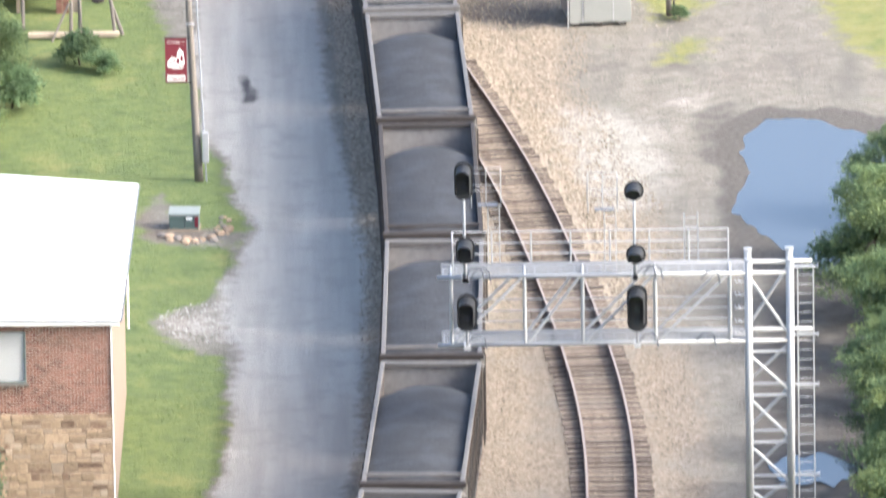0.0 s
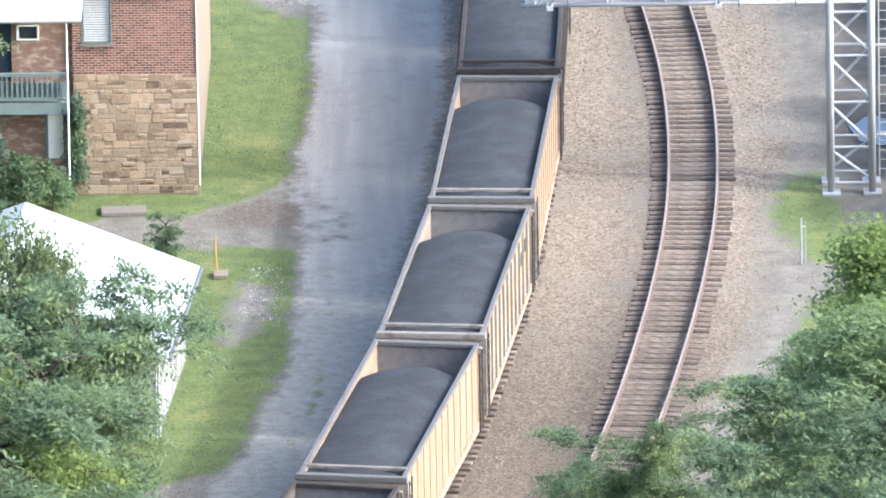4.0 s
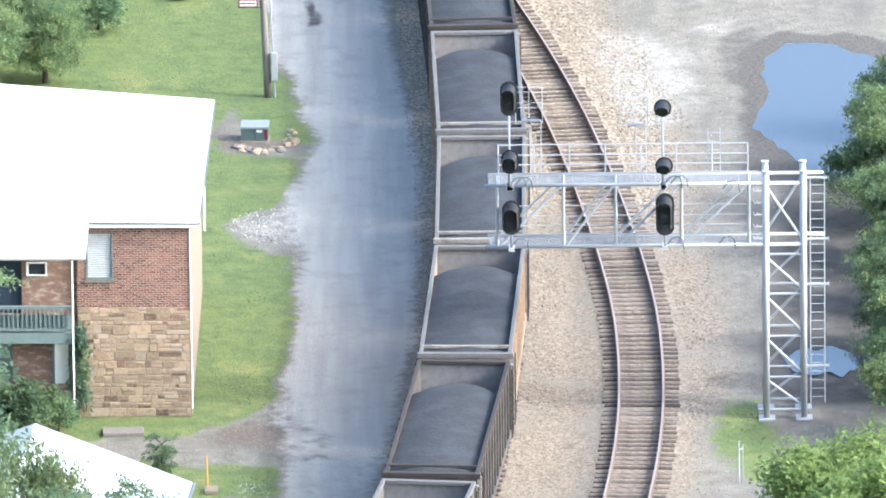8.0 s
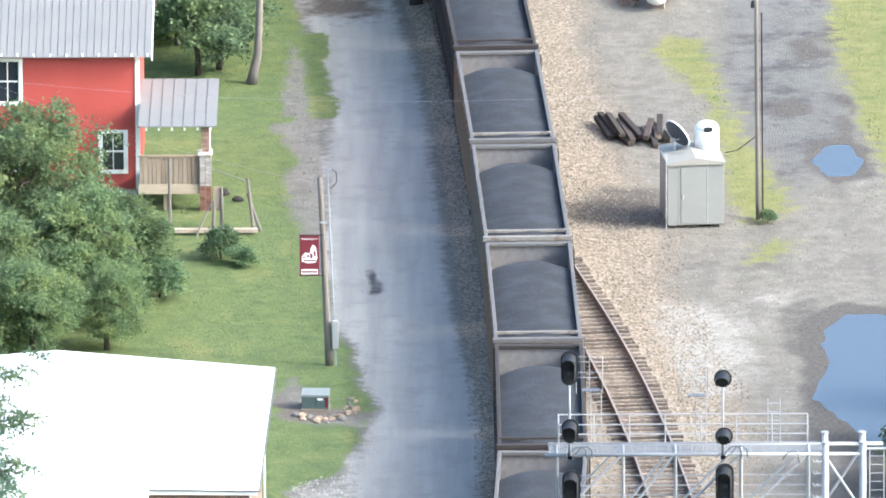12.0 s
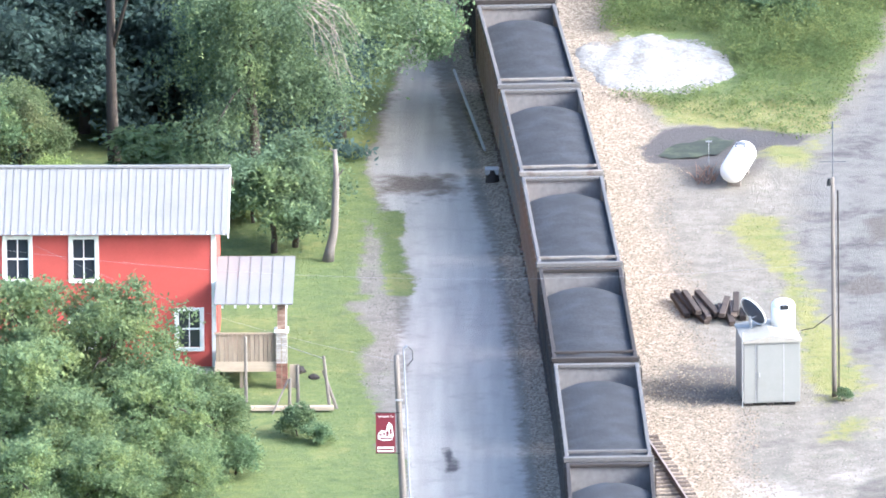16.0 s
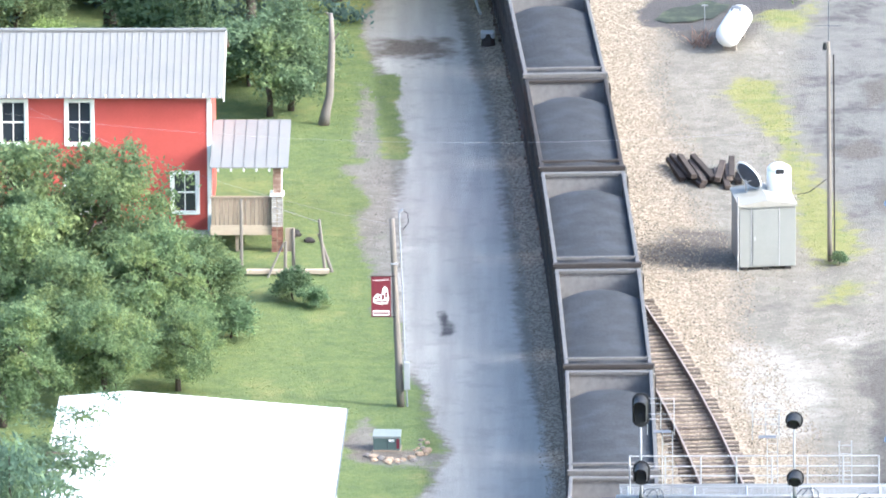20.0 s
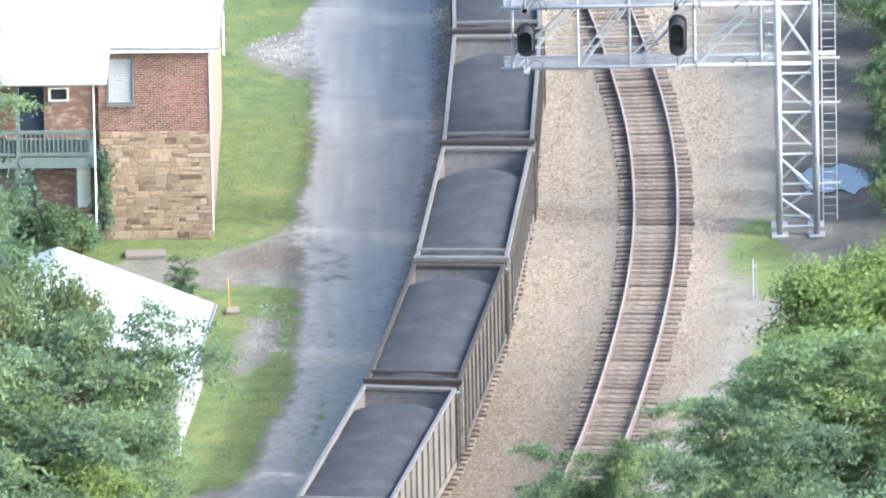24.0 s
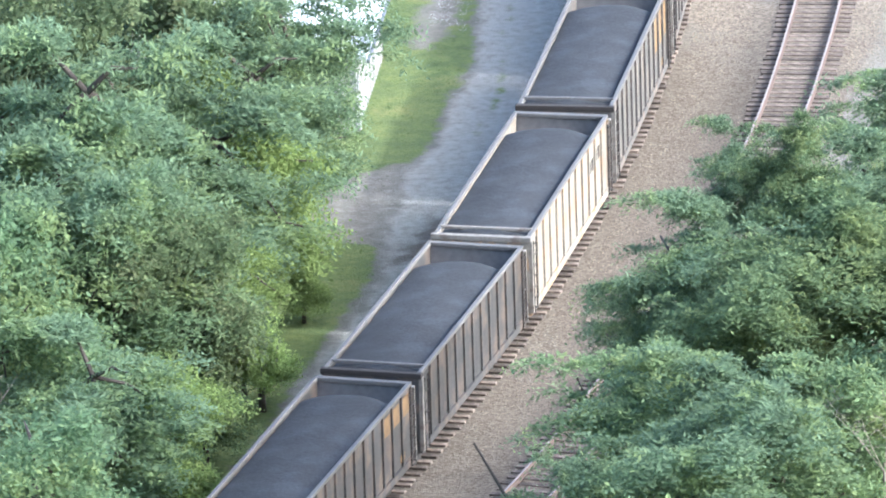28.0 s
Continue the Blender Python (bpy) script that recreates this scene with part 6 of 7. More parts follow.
def timber_pile():
    """Long black ties thrown down at one end, broken ones leaning in the middle, a few brown ones under them."""
    r = random.Random(8)
    for i in range(15):
        first = i < 6
        x = (3.95 + i * 0.2 if first else 5.25 + (i - 6) * 0.17) + r.uniform(-0.06, 0.06)
        y = (69.6 if first else 69.0) + r.uniform(-0.5, 0.5)
        reach = 1.3 if first else r.choice((0.55, 0.8, 1.05))
        brown = not first and i % 3 == 1
        t = part("old_railway_tie", boxed(-0.12, 0.12, -reach, reach, 0, 0.19, bevel=0.02), tie_wood if brown else black_tie)
        t.matrix_basis = pose(x, y, 0.08 + (i % 3) * 0.12, r.uniform(2, 6), r.uniform(-9, 9), r.uniform(11, 19) if first else r.uniform(-9, 14))
        tagged(t, "old weathered brown tie in a loose pile" if brown else "old black railway tie in a loose pile", "railway tie", "pile of old ties")


timber_pile()


def brush_heap(x, y):
    """Dry reddish twigs thrown on the ground."""
    r = random.Random(3)
    b = thing("brush_heap", "small heap of dry reddish twigs on the ground", "brush", loc=(x, y, 0))
    for k in range(26):
        a = Vector((r.uniform(-0.35, 0.35), r.uniform(-0.4, 0.4), 0.0))
        d = Vector((r.uniform(-0.5, 0.5), r.uniform(-0.4, 0.4), r.uniform(0.25, 0.75)))
        part("twig", path_tube(bmesh.new(), [a, a + d * 0.6 + Vector((0, 0, 0.05)), a + d], [0.022, 0.016, 0.008], 5), brick_old, b)


brush_heap(5.05, 88.9)


def gravel_heap():
    v, f = [], []
    n, m = 60, 40
    for j in range(m):
        for i in range(n):
            a, b = i / (n - 1) * 3 - 1.5, j / (m - 1) * 3 - 1.5
            x, y = 2.9 + a * 3.2, 107.4 + b * 4.6
            d = max(0.0, 1 - (abs(a) ** 1.7 + abs(b) ** 1.7) * (1.05 + 0.8 * noise.noise(Vector((a * 1.6, b * 1.6, 1)))))
            z = 0.2 * d ** 0.8 + 0.10 * noise.noise(Vector((x * 1.2, y * 0.7, 2))) * (d > 0) + 0.05 * noise.noise(Vector((x * 5, y * 4, 4))) * (d > 0) - 0.06 + 0.07 * (d > 0)
            v.append((x, y, z))
    for j in range(m - 1):
        for i in range(n - 1):
            k = j * n + i
            f.append((k, k + 1, k + n + 1, k + n))
    heap = arrays_mesh("stone_heap", np.array(v), np.array(f), white_gravel)
    heap.polygons.foreach_set("use_smooth", [True] * len(heap.polygons))
    ob = new("gravel_mound", heap)
    tagged(ob, "low mound of white crushed stone beside the track", "gravel mound", kind="stuff")


gravel_heap()


def yard_fence():
    f = thing("garden_fence", "broken low timber fence with leaning posts", "fence", loc=(0, 0, 0))
    for x, y, h, dx in ((-12.4, 57.2, 2.6, 0.0), (-9.25, 56.2, 2.1, -0.22), (-9.0, 56.4, 1.5, -0.5), (-10.75, 56.0, 1.3, 0.02), (-10.45, 56.8, 1.6, 0.0)):
        part("post", tubed((x, y, 0), (x + dx, y, h), 0.07, 0.055, seg=7), pole_wood, f, "grey weathered post")
    part("ground_rail", boxed(-12.2, -9.1, 55.8, 56.05, 0.1, 0.24), plank_pale, f, "pale bottom plank")
    part("brace", tubed((-11.4, 55.6, 0), (-10.8, 56.2, 1.2), 0.04), pole_wood, f)
    part("gate_panel", boxed(-10.75, -10.4, 56.8, 56.86, 0.7, 1.6), plank_wood, f)
    part("wire", tubed((-11.2, 58, 2.1), (-9.4, 56.3, 1.95), 0.012, seg=4), galv, f)
    return f


yard_fence()

post = thing("marker_post", "thin orange marker post on the grass", "post", loc=(-7.97, -8.4, 0))
part("stake", tubed((0, 0, 0), (-0.03, 0, 1.15), 0.026, seg=8), orange_paint, post)
part("base", boxed(-0.08, 0.35, -0.5, 0.1, 0, 0.1), plank_wood, post, "fallen board at the foot")

pipe_post = thing("pipe_post", "thin grey steel post beside the side track", "post", loc=(9.83, -8.4, 0))
part("upright", tubed((0, 0, 0), (0, 0, 1.5), 0.03), grating, pipe_post)
part("upright", tubed((0.14, 0.1, 0), (0.14, 0.1, 1.35), 0.016), grating, pipe_post)
part("bracket", tubed((0, 0, 1.2), (0.14, 0.1, 1.2), 0.015), galv, pipe_post)

valve = thing("pipe_and_valve", "grey pipe leaning against a dark valve beside the track", "pipe", loc=(0, 0, 0))
part("pipe", tubed((-4.9, 104.5, 0.5), (-3.62, 92.6, 0.35), 0.06), galv, valve)
part("valve_body", tubed((-3.3, 88.9, 0.0), (-3.3, 88.9, 0.55), 0.3, 0.22, seg=12), iron_dark, valve)
part("valve_cap", boxed(-3.6, -3.05, 88.7, 89.1, 0.35, 0.62, bevel=0.04), galv, valve)

for x, y, r in ((-9.9, 60.6, 0.22), (-10.5, 61.5, 0.3)):
    rock(x, y, r, x, iron_dark, "dark_stump", "dark rotting stump on the lawn", "stumps")
slabs = part("concrete_slab", boxed(-0.7, 0.7, -0.35, 0.35, 0.0, 0.14, bevel=0.02), pole_wood)
slabs.matrix_basis = pose(-10.9, -2.1, 0, 0, 0, 2)
tagged(slabs, "worn tan concrete slab in the grass before the house", "slab")


def wire(name, label, a, b, sag, r=0.005):
    a, b = Vector(a), Vector(b)
    pts = [a.lerp(b, i / 16) - Vector((0, 0, sag * 4 * (i / 16) * (1 - i / 16))) for i in range(17)]
    bm = bmesh.new()
    path_tube(bm, pts, [r] * 17, 5)
    ob = part(name, bm, galv)
    tagged(ob, label, "wire", "overhead wires")


wire("overhead_wire", "thin overhead wire from the house to the pole", (-20.5, 60.6, 5.3), (-6.5, 38.3, 6.9), 0.5, 0.0035)
wire("overhead_wire", "thin overhead wire across the road", (-22, 57.8, 5.9), (9.56, 57.74, 5.2), 0.9, 0.0035)


# ---- plants ----
def leaf_cloud(rng, centres, per, sig, sigz, size, up=0.7):
    """Rhombic leaves round cluster centres; returns vertices and faces."""
    n = len(centres) * per
    c = np.repeat(centres, per, axis=0)
    off = rng.normal(size=(n, 3)) * np.array([sig, sig, sigz])
    off[:, 2] -= 0.10 * (off[:, 0] ** 2 + off[:, 1] ** 2) / max(sig, 0.05)
    p = c + off
    nrm = rng.normal(size=(n, 3)) * 0.62 + np.array([0, 0, up * 1.2])
    nrm /= np.linalg.norm(nrm, axis=1, keepdims=True)
    t = rng.normal(size=(n, 3))
    t -= nrm * (t * nrm).sum(1, keepdims=True)
    t /= np.linalg.norm(t, axis=1, keepdims=True)
    b = np.cross(nrm, t)
    s = (size * rng.uniform(0.6, 1.35, size=(n, 1)))
    v = np.stack([p - t * s, p + b * s * 0.48, p + t * s, p - b * s * 0.48], axis=1).reshape(-1, 3)
    f = np.arange(n * 4).reshape(n, 4)
    return v, f


def crown_centres(rng, count, rx, rz, base, lumps=7, loose=1.0):
    """Cluster centres in an uneven crown: limbs end in lobes, lobes in smaller tufts with gaps between them."""
    lobes = [(0, 0, base + rz * 0.55, rx * 0.42)]
    for i in range(lumps):
        a = 2 * math.pi * i / lumps + rng.uniform(-0.6, 0.6)
        r = rng.uniform(0.35, 0.75) * rx
        lobes.append((r * math.cos(a), r * math.sin(a), base + rz * rng.uniform(-0.7, 0.55), rx * rng.uniform(0.26, 0.44)))
    for i in range(lumps // 2):
        a = rng.uniform(0, 6.28)
        lobes.append((0.3 * rx * math.cos(a), 0.3 * rx * math.sin(a), base + rz * rng.uniform(-0.3, 0.7), rx * rng.uniform(0.25, 0.4)))
    pts = []
    tufts = 9
    per = max(2, count // (len(lobes) * tufts))
    for x, y, z, r in lobes:
        for k in range(tufts):
            d = rng.normal(size=3)
            d[2] = d[2] * 0.8 + 0.25
            d /= np.linalg.norm(d)
            c = np.array([x, y, z]) + d * r * rng.uniform(0.65, 1.15) * loose * np.array([1, 1, 0.85])
            q = rng.normal(size=(per, 3))
            q /= np.linalg.norm(q, axis=1, keepdims=True)
            q[:, 2] = np.abs(q[:, 2]) * 0.7 - 0.12
            pts.append(c + q * r * rng.uniform(0.30, 0.52))
    return np.concatenate(pts)


def frond_cloud(rng, centres, fronds, length, size, middle):
    """Compound leaves: each tuft sends out arching stalks set with pairs of narrow leaflets."""
    n = len(centres) * fronds
    c = np.repeat(centres, fronds, axis=0)
    az = np.tile(np.arange(fronds) * 2 * math.pi / fronds, len(centres)) + np.repeat(rng.uniform(0, 6.28, len(centres)), fronds) + rng.normal(size=n) * 0.25
    lean = np.repeat((centres - middle) * np.array([1, 1, 0.2]), fronds, axis=0)
    lean /= np.linalg.norm(lean, axis=1, keepdims=True) + 1e-6
    d = np.stack([np.cos(az), np.sin(az), rng.uniform(-0.1, 0.95, n)], -1) + 0.45 * lean
    d /= np.linalg.norm(d, axis=1, keepdims=True)
    side = np.cross(d, np.array([0.0, 0.0, 1.0]))
    side /= np.linalg.norm(side, axis=1, keepdims=True) + 1e-6
    ln = length * rng.uniform(0.6, 1.25, size=(n, 1))
    vs = []
    for k in range(5):
        u = 0.15 + 0.2 * k
        stem = c + d * ln * u + np.array([0, 0, -0.55]) * (ln * u ** 2)
        w = size * (1.0 - 0.5 * abs(u - 0.5)) * rng.uniform(0.8, 1.2, size=(n, 1))
        for sgn in (-1, 1):
            t = side * sgn * 0.85 + d * 0.5 + rng.normal(size=(n, 3)) * 0.34 + np.array([0, 0, -0.22])
            t /= np.linalg.norm(t, axis=1, keepdims=True)
            b = np.cross(t, np.array([0.0, 0.0, 1.0]) + rng.normal(size=(n, 3)) * 0.35)
            b /= np.linalg.norm(b, axis=1, keepdims=True) + 1e-6
            vs.append(np.stack([stem, stem + t * w + b * w * 0.36, stem + t * w * 2, stem + t * w - b * w * 0.36], 1))
    v = np.stack(vs, 1).reshape(-1, 3)
    return v, np.arange(len(v)).reshape(-1, 4)


def limb_centres(rng, rx, rz, top, limbs, per):
    """Tufts along arching limbs that stand out in layers, with air between them."""
    pts = []
    for i in range(limbs):
        az = i * 2.4 + rng.uniform(-0.5, 0.5)
        k = rng.uniform(0, 1) ** 0.8
        z0 = top - 0.35 * rz - k * 1.7 * rz
        ln = rx * rng.uniform(0.45, 1.15) * (0.35 + 0.65 * math.sin(math.pi * min(1.0, k * 0.75 + 0.18)))
        u = np.linspace(0.25, 1.0, per)
        p = np.stack([math.cos(az) * ln * u, math.sin(az) * ln * u, z0 + ln * (0.55 * u - 0.35 * u ** 2)], -1)
        pts.append(p + rng.normal(size=p.shape) * np.array([0.22, 0.22, 0.12]))
    return np.concatenate(pts)


def crown_mesh(name, seed, mat, height, rx, rz, clusters, per, sig, sigz, size, drop=0, lumps=7, frond=0.0):
    rng = np.random.default_rng(seed)
    c = limb_centres(rng, rx * 1.15, rz, height, lumps, clusters) if frond else crown_centres(rng, clusters, rx, rz, height - rz * 1.05, lumps)
    if frond:
        return arrays_mesh(name, *frond_cloud(rng, c, per, frond, size, np.array([0, 0, height - rz])), mat), c
    v, f = leaf_cloud(rng, c, per, sig, sigz, size)
    if drop:
        # hanging strands
        k = rng.integers(0, len(c), drop)
        for i in k:
            length = rng.uniform(0.8, 2.2)
            m = int(length / 0.09)
            z = np.linspace(0, -length, m)
            base = c[i] + rng.normal(size=3) * 0.25
            line = np.stack([base[0] + 0.05 * rng.normal(size=m), base[1] + 0.05 * rng.normal(size=m), base[2] + z], -1)
            vv, ff = leaf_cloud(rng, line, 1, 0.03, 0.03, size * 0.8, 0.1)
            f = np.concatenate([f, ff + len(v)])
            v = np.concatenate([v, vv])
    return arrays_mesh(name, v, f, mat), c


def trunk_mesh(seed, height, rx, rz, centres, r0=0.22):
    rng = random.Random(seed)
    bm = bmesh.new()
    base = height - rz * 1.05
    lean = rng.uniform(-0.25, 0.25)
    pts = [(lean * (i / 5) ** 2, 0.1 * math.sin(i + seed), (base + rz * 0.4) * i / 5) for i in range(6)]
    path_tube(bm, pts, [r0 * (1.15 - 0.17 * i) for i in range(6)], 9)
    for k in range(9):
        c = centres[rng.randrange(len(centres))]
        i = rng.randrange(2, 6)
        a = Vector(pts[i])
        b = Vector(c)
        mid = a.lerp(b, 0.5) + Vector((0, 0, 0.25))
        path_tube(bm, [a, mid, b], [r0 * 0.38, r0 * 0.24, r0 * 0.08], 6)
    return mesh_of("trunk", bm, bark, True)


KINDS = {}


def tree_kind(key, mat, height, rx, rz, clusters, per, sig, sigz, size, drop=0, lumps=7, r0=0.22, frond=0.0):
    made = []
    for s in range(2):
        me, c = crown_mesh("crown", hash_seed(key) + s, mat, height, rx, rz, clusters, per, sig, sigz, size, drop, lumps, frond)
        made.append((me, trunk_mesh(s + 3, height, rx, rz, c, r0)))
    KINDS[key] = (made, height)


def hash_seed(text):
    return sum((i + 1) * ord(c) for i, c in enumerate(text))


tree_kind("broad", leaf_mid, 8.0, 3.3, 3.2, 850, 28, 0.30, 0.20, 0.098, lumps=10)
tree_kind("full", leaf_front, 7.4, 3.5, 3.7, 820, 34, 0.27, 0.18, 0.105, lumps=13)
tree_kind("thicket", leaf_wood_shade, 7.4, 3.6, 3.8, 800, 24, 0.34, 0.18, 0.16, lumps=11)
tree_kind("dark", leaf_dark, 11.0, 4.2, 4.8, 850, 30, 0.36, 0.24, 0.125, lumps=11)
tree_kind("feathery", leaf_grey, 8.0, 3.0, 3.0, 8, 9, 0, 0, 0.125, lumps=38, frond=0.9)
tree_kind("sumac", leaf_front, 7.0, 2.8, 2.7, 8, 9, 0, 0, 0.13, lumps=34, frond=0.95)
tree_kind("light", leaf_light, 7.0, 2.3, 2.7, 560, 34, 0.27, 0.18, 0.09, lumps=9)
tree_kind("willow", leaf_grey, 11.0, 4.2, 4.8, 1300, 26, 0.34, 0.26, 0.085, drop=1100, lumps=12)
tree_kind("olive", leaf_olive, 8.0, 2.9, 3.2, 800, 28, 0.28, 0.20, 0.095, lumps=11)
tree_kind("vine", leaf_light, 6.0, 2.6, 2.6, 700, 28, 0.26, 0.20, 0.10, lumps=12)
tree_kind("sapling", leaf_grey, 4.6, 1.8, 1.6, 340, 34, 0.2, 0.16, 0.08, r0=0.10)
tree_kind("bush", leaf_mid, 1.9, 1.25, 0.85, 240, 24, 0.16, 0.10, 0.09, r0=0.05)

LABELS = {"thicket": ("leafy thicket at the edge of the wood, shade put into its leaf colour", "tree"), "full": ("broad leafy tree, its crown down to the grass", "tree"), "broad": ("broadleaf tree with a dense mid-green crown", "tree"), "dark": ("tall dark-green tree of the wood edge", "tree"),
          "sumac": ("slender tree with long compound green leaves", "tree"),
          "feathery": ("feathery grey-green tree with layered sprays", "tree"), "light": ("young tree with pale yellow-green leaves", "tree"),
          "olive": ("olive-green leafy tree with browned tips", "tree"), "vine": ("low tree smothered in yellow-green vines", "tree"),
          "willow": ("drooping grey-green tree over the road", "tree"), "sapling": ("small tree with twin dark trunks on the lawn", "tree"), "bush": ("rounded leafy green bush on the grass", "bush")}


def plant(key, x, y, h, i=0, wide=1.0, label="", lift=0.0, shift=0.0):
    made, h0 = KINDS[key]
    crown, trunk = made[i % 2]
    t = thing("bush" if key == "bush" else "tree", label or LABELS[key][0], LABELS[key][1], "bushes" if key == "bush" else "trees", loc=(x, y, 0), rz=(i * 77) % 360)
    s = h / h0
    t.scale = (s * wide, s * wide, s)
    share("crown", crown, t, (shift / s, 0, lift / s), -((i * 77) % 360) if shift else 0.0)
    stem = share("trunk", trunk, t)
    stem.scale = (1.0 + lift * 0.06, 1.0 + lift * 0.06, (h + lift) / h)
    return t


# wood on the slope left of the barn
for i, (k, x, y, h, w) in enumerate((("feathery", -12.3, -38.5, 8.2, 0.8), ("light", -13.0, -37, 7.6, 1.1), ("olive", -15.2, -36, 10.8, 0.75), ("dark", -18.0, -32, 13.6, 0.8), ("feathery", -13.6, -46, 9.0, 0.95),
                                     ("olive", -14.6, -57, 8.4, 0.95), ("feathery", -17.0, -66.5, 8.2, 1.0), ("dark", -18.7, -14, 14.4, 0.72), ("dark", -21, -25, 14, 0.9),
                                     ("olive", -19, -43, 12, 0.85), ("dark", -23, -40, 14, 0.95), ("feathery", -18.5, -52, 10.5, 1.0), ("broad", -20.5, -62, 10.5, 0.9),
                                     ("dark", -24, -55, 13, 0.95), ("dark", -26, -30, 15, 0.9), ("broad", -18.5, -76, 9, 1.0), ("dark", -25, -72, 12, 1.0), ("light", -14.9, -62.5, 5.6, 1.0),
                                     ("light", -13.2, -51, 5.6, 1.0), ("dark", -25, -16, 13, 0.9), ("broad", -17.5, -24, 11.5, 0.75), ("feathery", -11.3, -35.0, 8.0, 0.55), ("olive", -13.0, -33.5, 10.0, 0.52), ("vine", -12.6, -44.6, 7.2, 0.8), ("vine", -11.1, -43.9, 1.9, 1.0), ("vine", -11.9, -39.5, 2.6, 0.9), ("vine", -12.3, -52.4, 3.4, 0.9), ("olive", -16.4, -62.0, 5.6, 1.0), ("vine", -14.4, -67.0, 3.6, 1.0), ("feathery", -16.6, -45.5, 10.6, 0.8), ("feathery", -17.6, -50.0, 13.2, 0.62), ("feathery", -17.2, -57.0, 10.4, 0.7), ("vine", -15.0, -41.0, 9.0, 0.6))):
    plant(k, x, y, h, i, w)
# trees on the slope right of the tracks, tall and near the viewer
for i, (k, x, y, h, w) in enumerate((("light", 10.7, -64.5, 6.6, 1.00), ("light", 12.8, -63.0, 6.8, 1.10), ("feathery", 7.7, -78.0, 6.7, 0.90), ("feathery", 1.7, -90.0, 6.8, 0.95),
                                     ("sumac", -0.4, -102.0, 6.6, 0.95), ("feathery", -2.4, -110.0, 6.2, 0.90), ("sumac", 6.4, -94.0, 7.8, 1.00), ("feathery", 10.1, -86.0, 8.0, 1.00),
                                     ("broad", 8.2, -104.0, 8.2, 0.90), ("sumac", 12.1, -75.0, 7.9, 0.95), ("feathery", 2.8, -112.0, 8.2, 1.00), ("broad", 13.7, -97.0, 9.1, 0.90),
                                     ("light", 10.6, -71.5, 6.2, 1.10), ("sumac", 2.3, -119.0, 7.3, 1.00), ("broad", 14.2, -84.0, 8.7, 0.80), ("light", 6.0, -102.0, 5.8, 0.70),
                                     ("light", 12.5, -68.0, 7.0, 1.10), ("sumac", 9.3, -73.0, 5.7, 0.90), ("feathery", 3.8, -84.0, 6.0, 0.85), ("sumac", 3.4, -96.0, 7.0, 0.95), ("feathery", 1.6, -106.0, 7.4, 1.0),
                                     ("feathery", 6.0, -86.0, 7.2, 0.9), ("sumac", 5.2, -108.0, 8.0, 0.9), ("feathery", 11.5, -92.0, 8.6, 1.0))):
    plant(k, x, y, h, i + 3, w, lift=12.8)


for i, (k, x, y, h, w, up) in enumerate((("feathery", 2.6, -88.0, 6.6, 0.75, 12.4), ("sumac", 0.5, -88.5, 6.4, 0.8, 11.0), ("sumac", 4.6, -88.0, 6.6, 0.8, 12.6), ("feathery", -0.2, -91.0, 5.6, 0.7, 12.0), ("feathery", 2.5, -86.0, 5.0, 0.6, 15.6), ("sumac", 4.2, -86.0, 5.0, 0.6, 15.8))):
    plant(k, x, y, h, i + 2, w, lift=up)


def bare_shrub(x, y, z, h, seed):
    """Leafless pale twigs that fork twice."""
    r = random.Random(seed)
    s = thing("bare_tree", "dead leafless tree with pale grey twigs among the green crowns", "tree", loc=(x, y, 0))
    part("trunk", path_tube(bmesh.new(), [(0, 0, 0), (0.15, 0, z * 0.5), (0, 0, z)], [0.16, 0.11, 0.06], 8), dead_wood, s, smooth=True)
    for k in range(9):
        bm = bmesh.new()
        a = 2 * math.pi * k / 9 + r.uniform(-0.3, 0.3)
        out = Vector((math.cos(a), math.sin(a), 0)) * r.uniform(0.4, 0.9) + Vector((0, 0, 1))
        p0 = Vector((0, 0, z - 0.3))
        p1 = p0 + out * h * 0.45
        p2 = p1 + (out + Vector((r.uniform(-0.4, 0.4), r.uniform(-0.4, 0.4), -0.1))) * h * 0.4
        path_tube(bm, [p0, p1, p2], [0.018, 0.012, 0.005], 5)
        for j in range(7):
            q = p1.lerp(p2, r.uniform(-0.5, 0.9))
            e = q + Vector((r.uniform(-0.7, 0.7), r.uniform(-0.6, 0.6), r.uniform(-0.1, 0.7))) * h * 0.35
            path_tube(bm, [q, q.lerp(e, 0.5) + Vector((0, 0, 0.08)), e], [0.007, 0.006, 0.003], 4)
        part("limb", bm, dead_wood, s)


dead_wood = material("dead_wood", (0.23, 0.205, 0.175), 0.9, 0, 0.25, 3, 25, 0.2)
bare_shrub(6.4, -110.0, 18.0, 2.6, 5)
bare_shrub(-20.2, -77.0, 8.6, 2.0, 8)
plant("broad", -19.8, -7.0, 13.0, 1, 0.6)
plant("feathery", -18.9, -5.0, 8.0, 2, 1.0, lift=5.6)
plant("sumac", -18.2, -9.0, 7.0, 3, 1.0, lift=3.0)
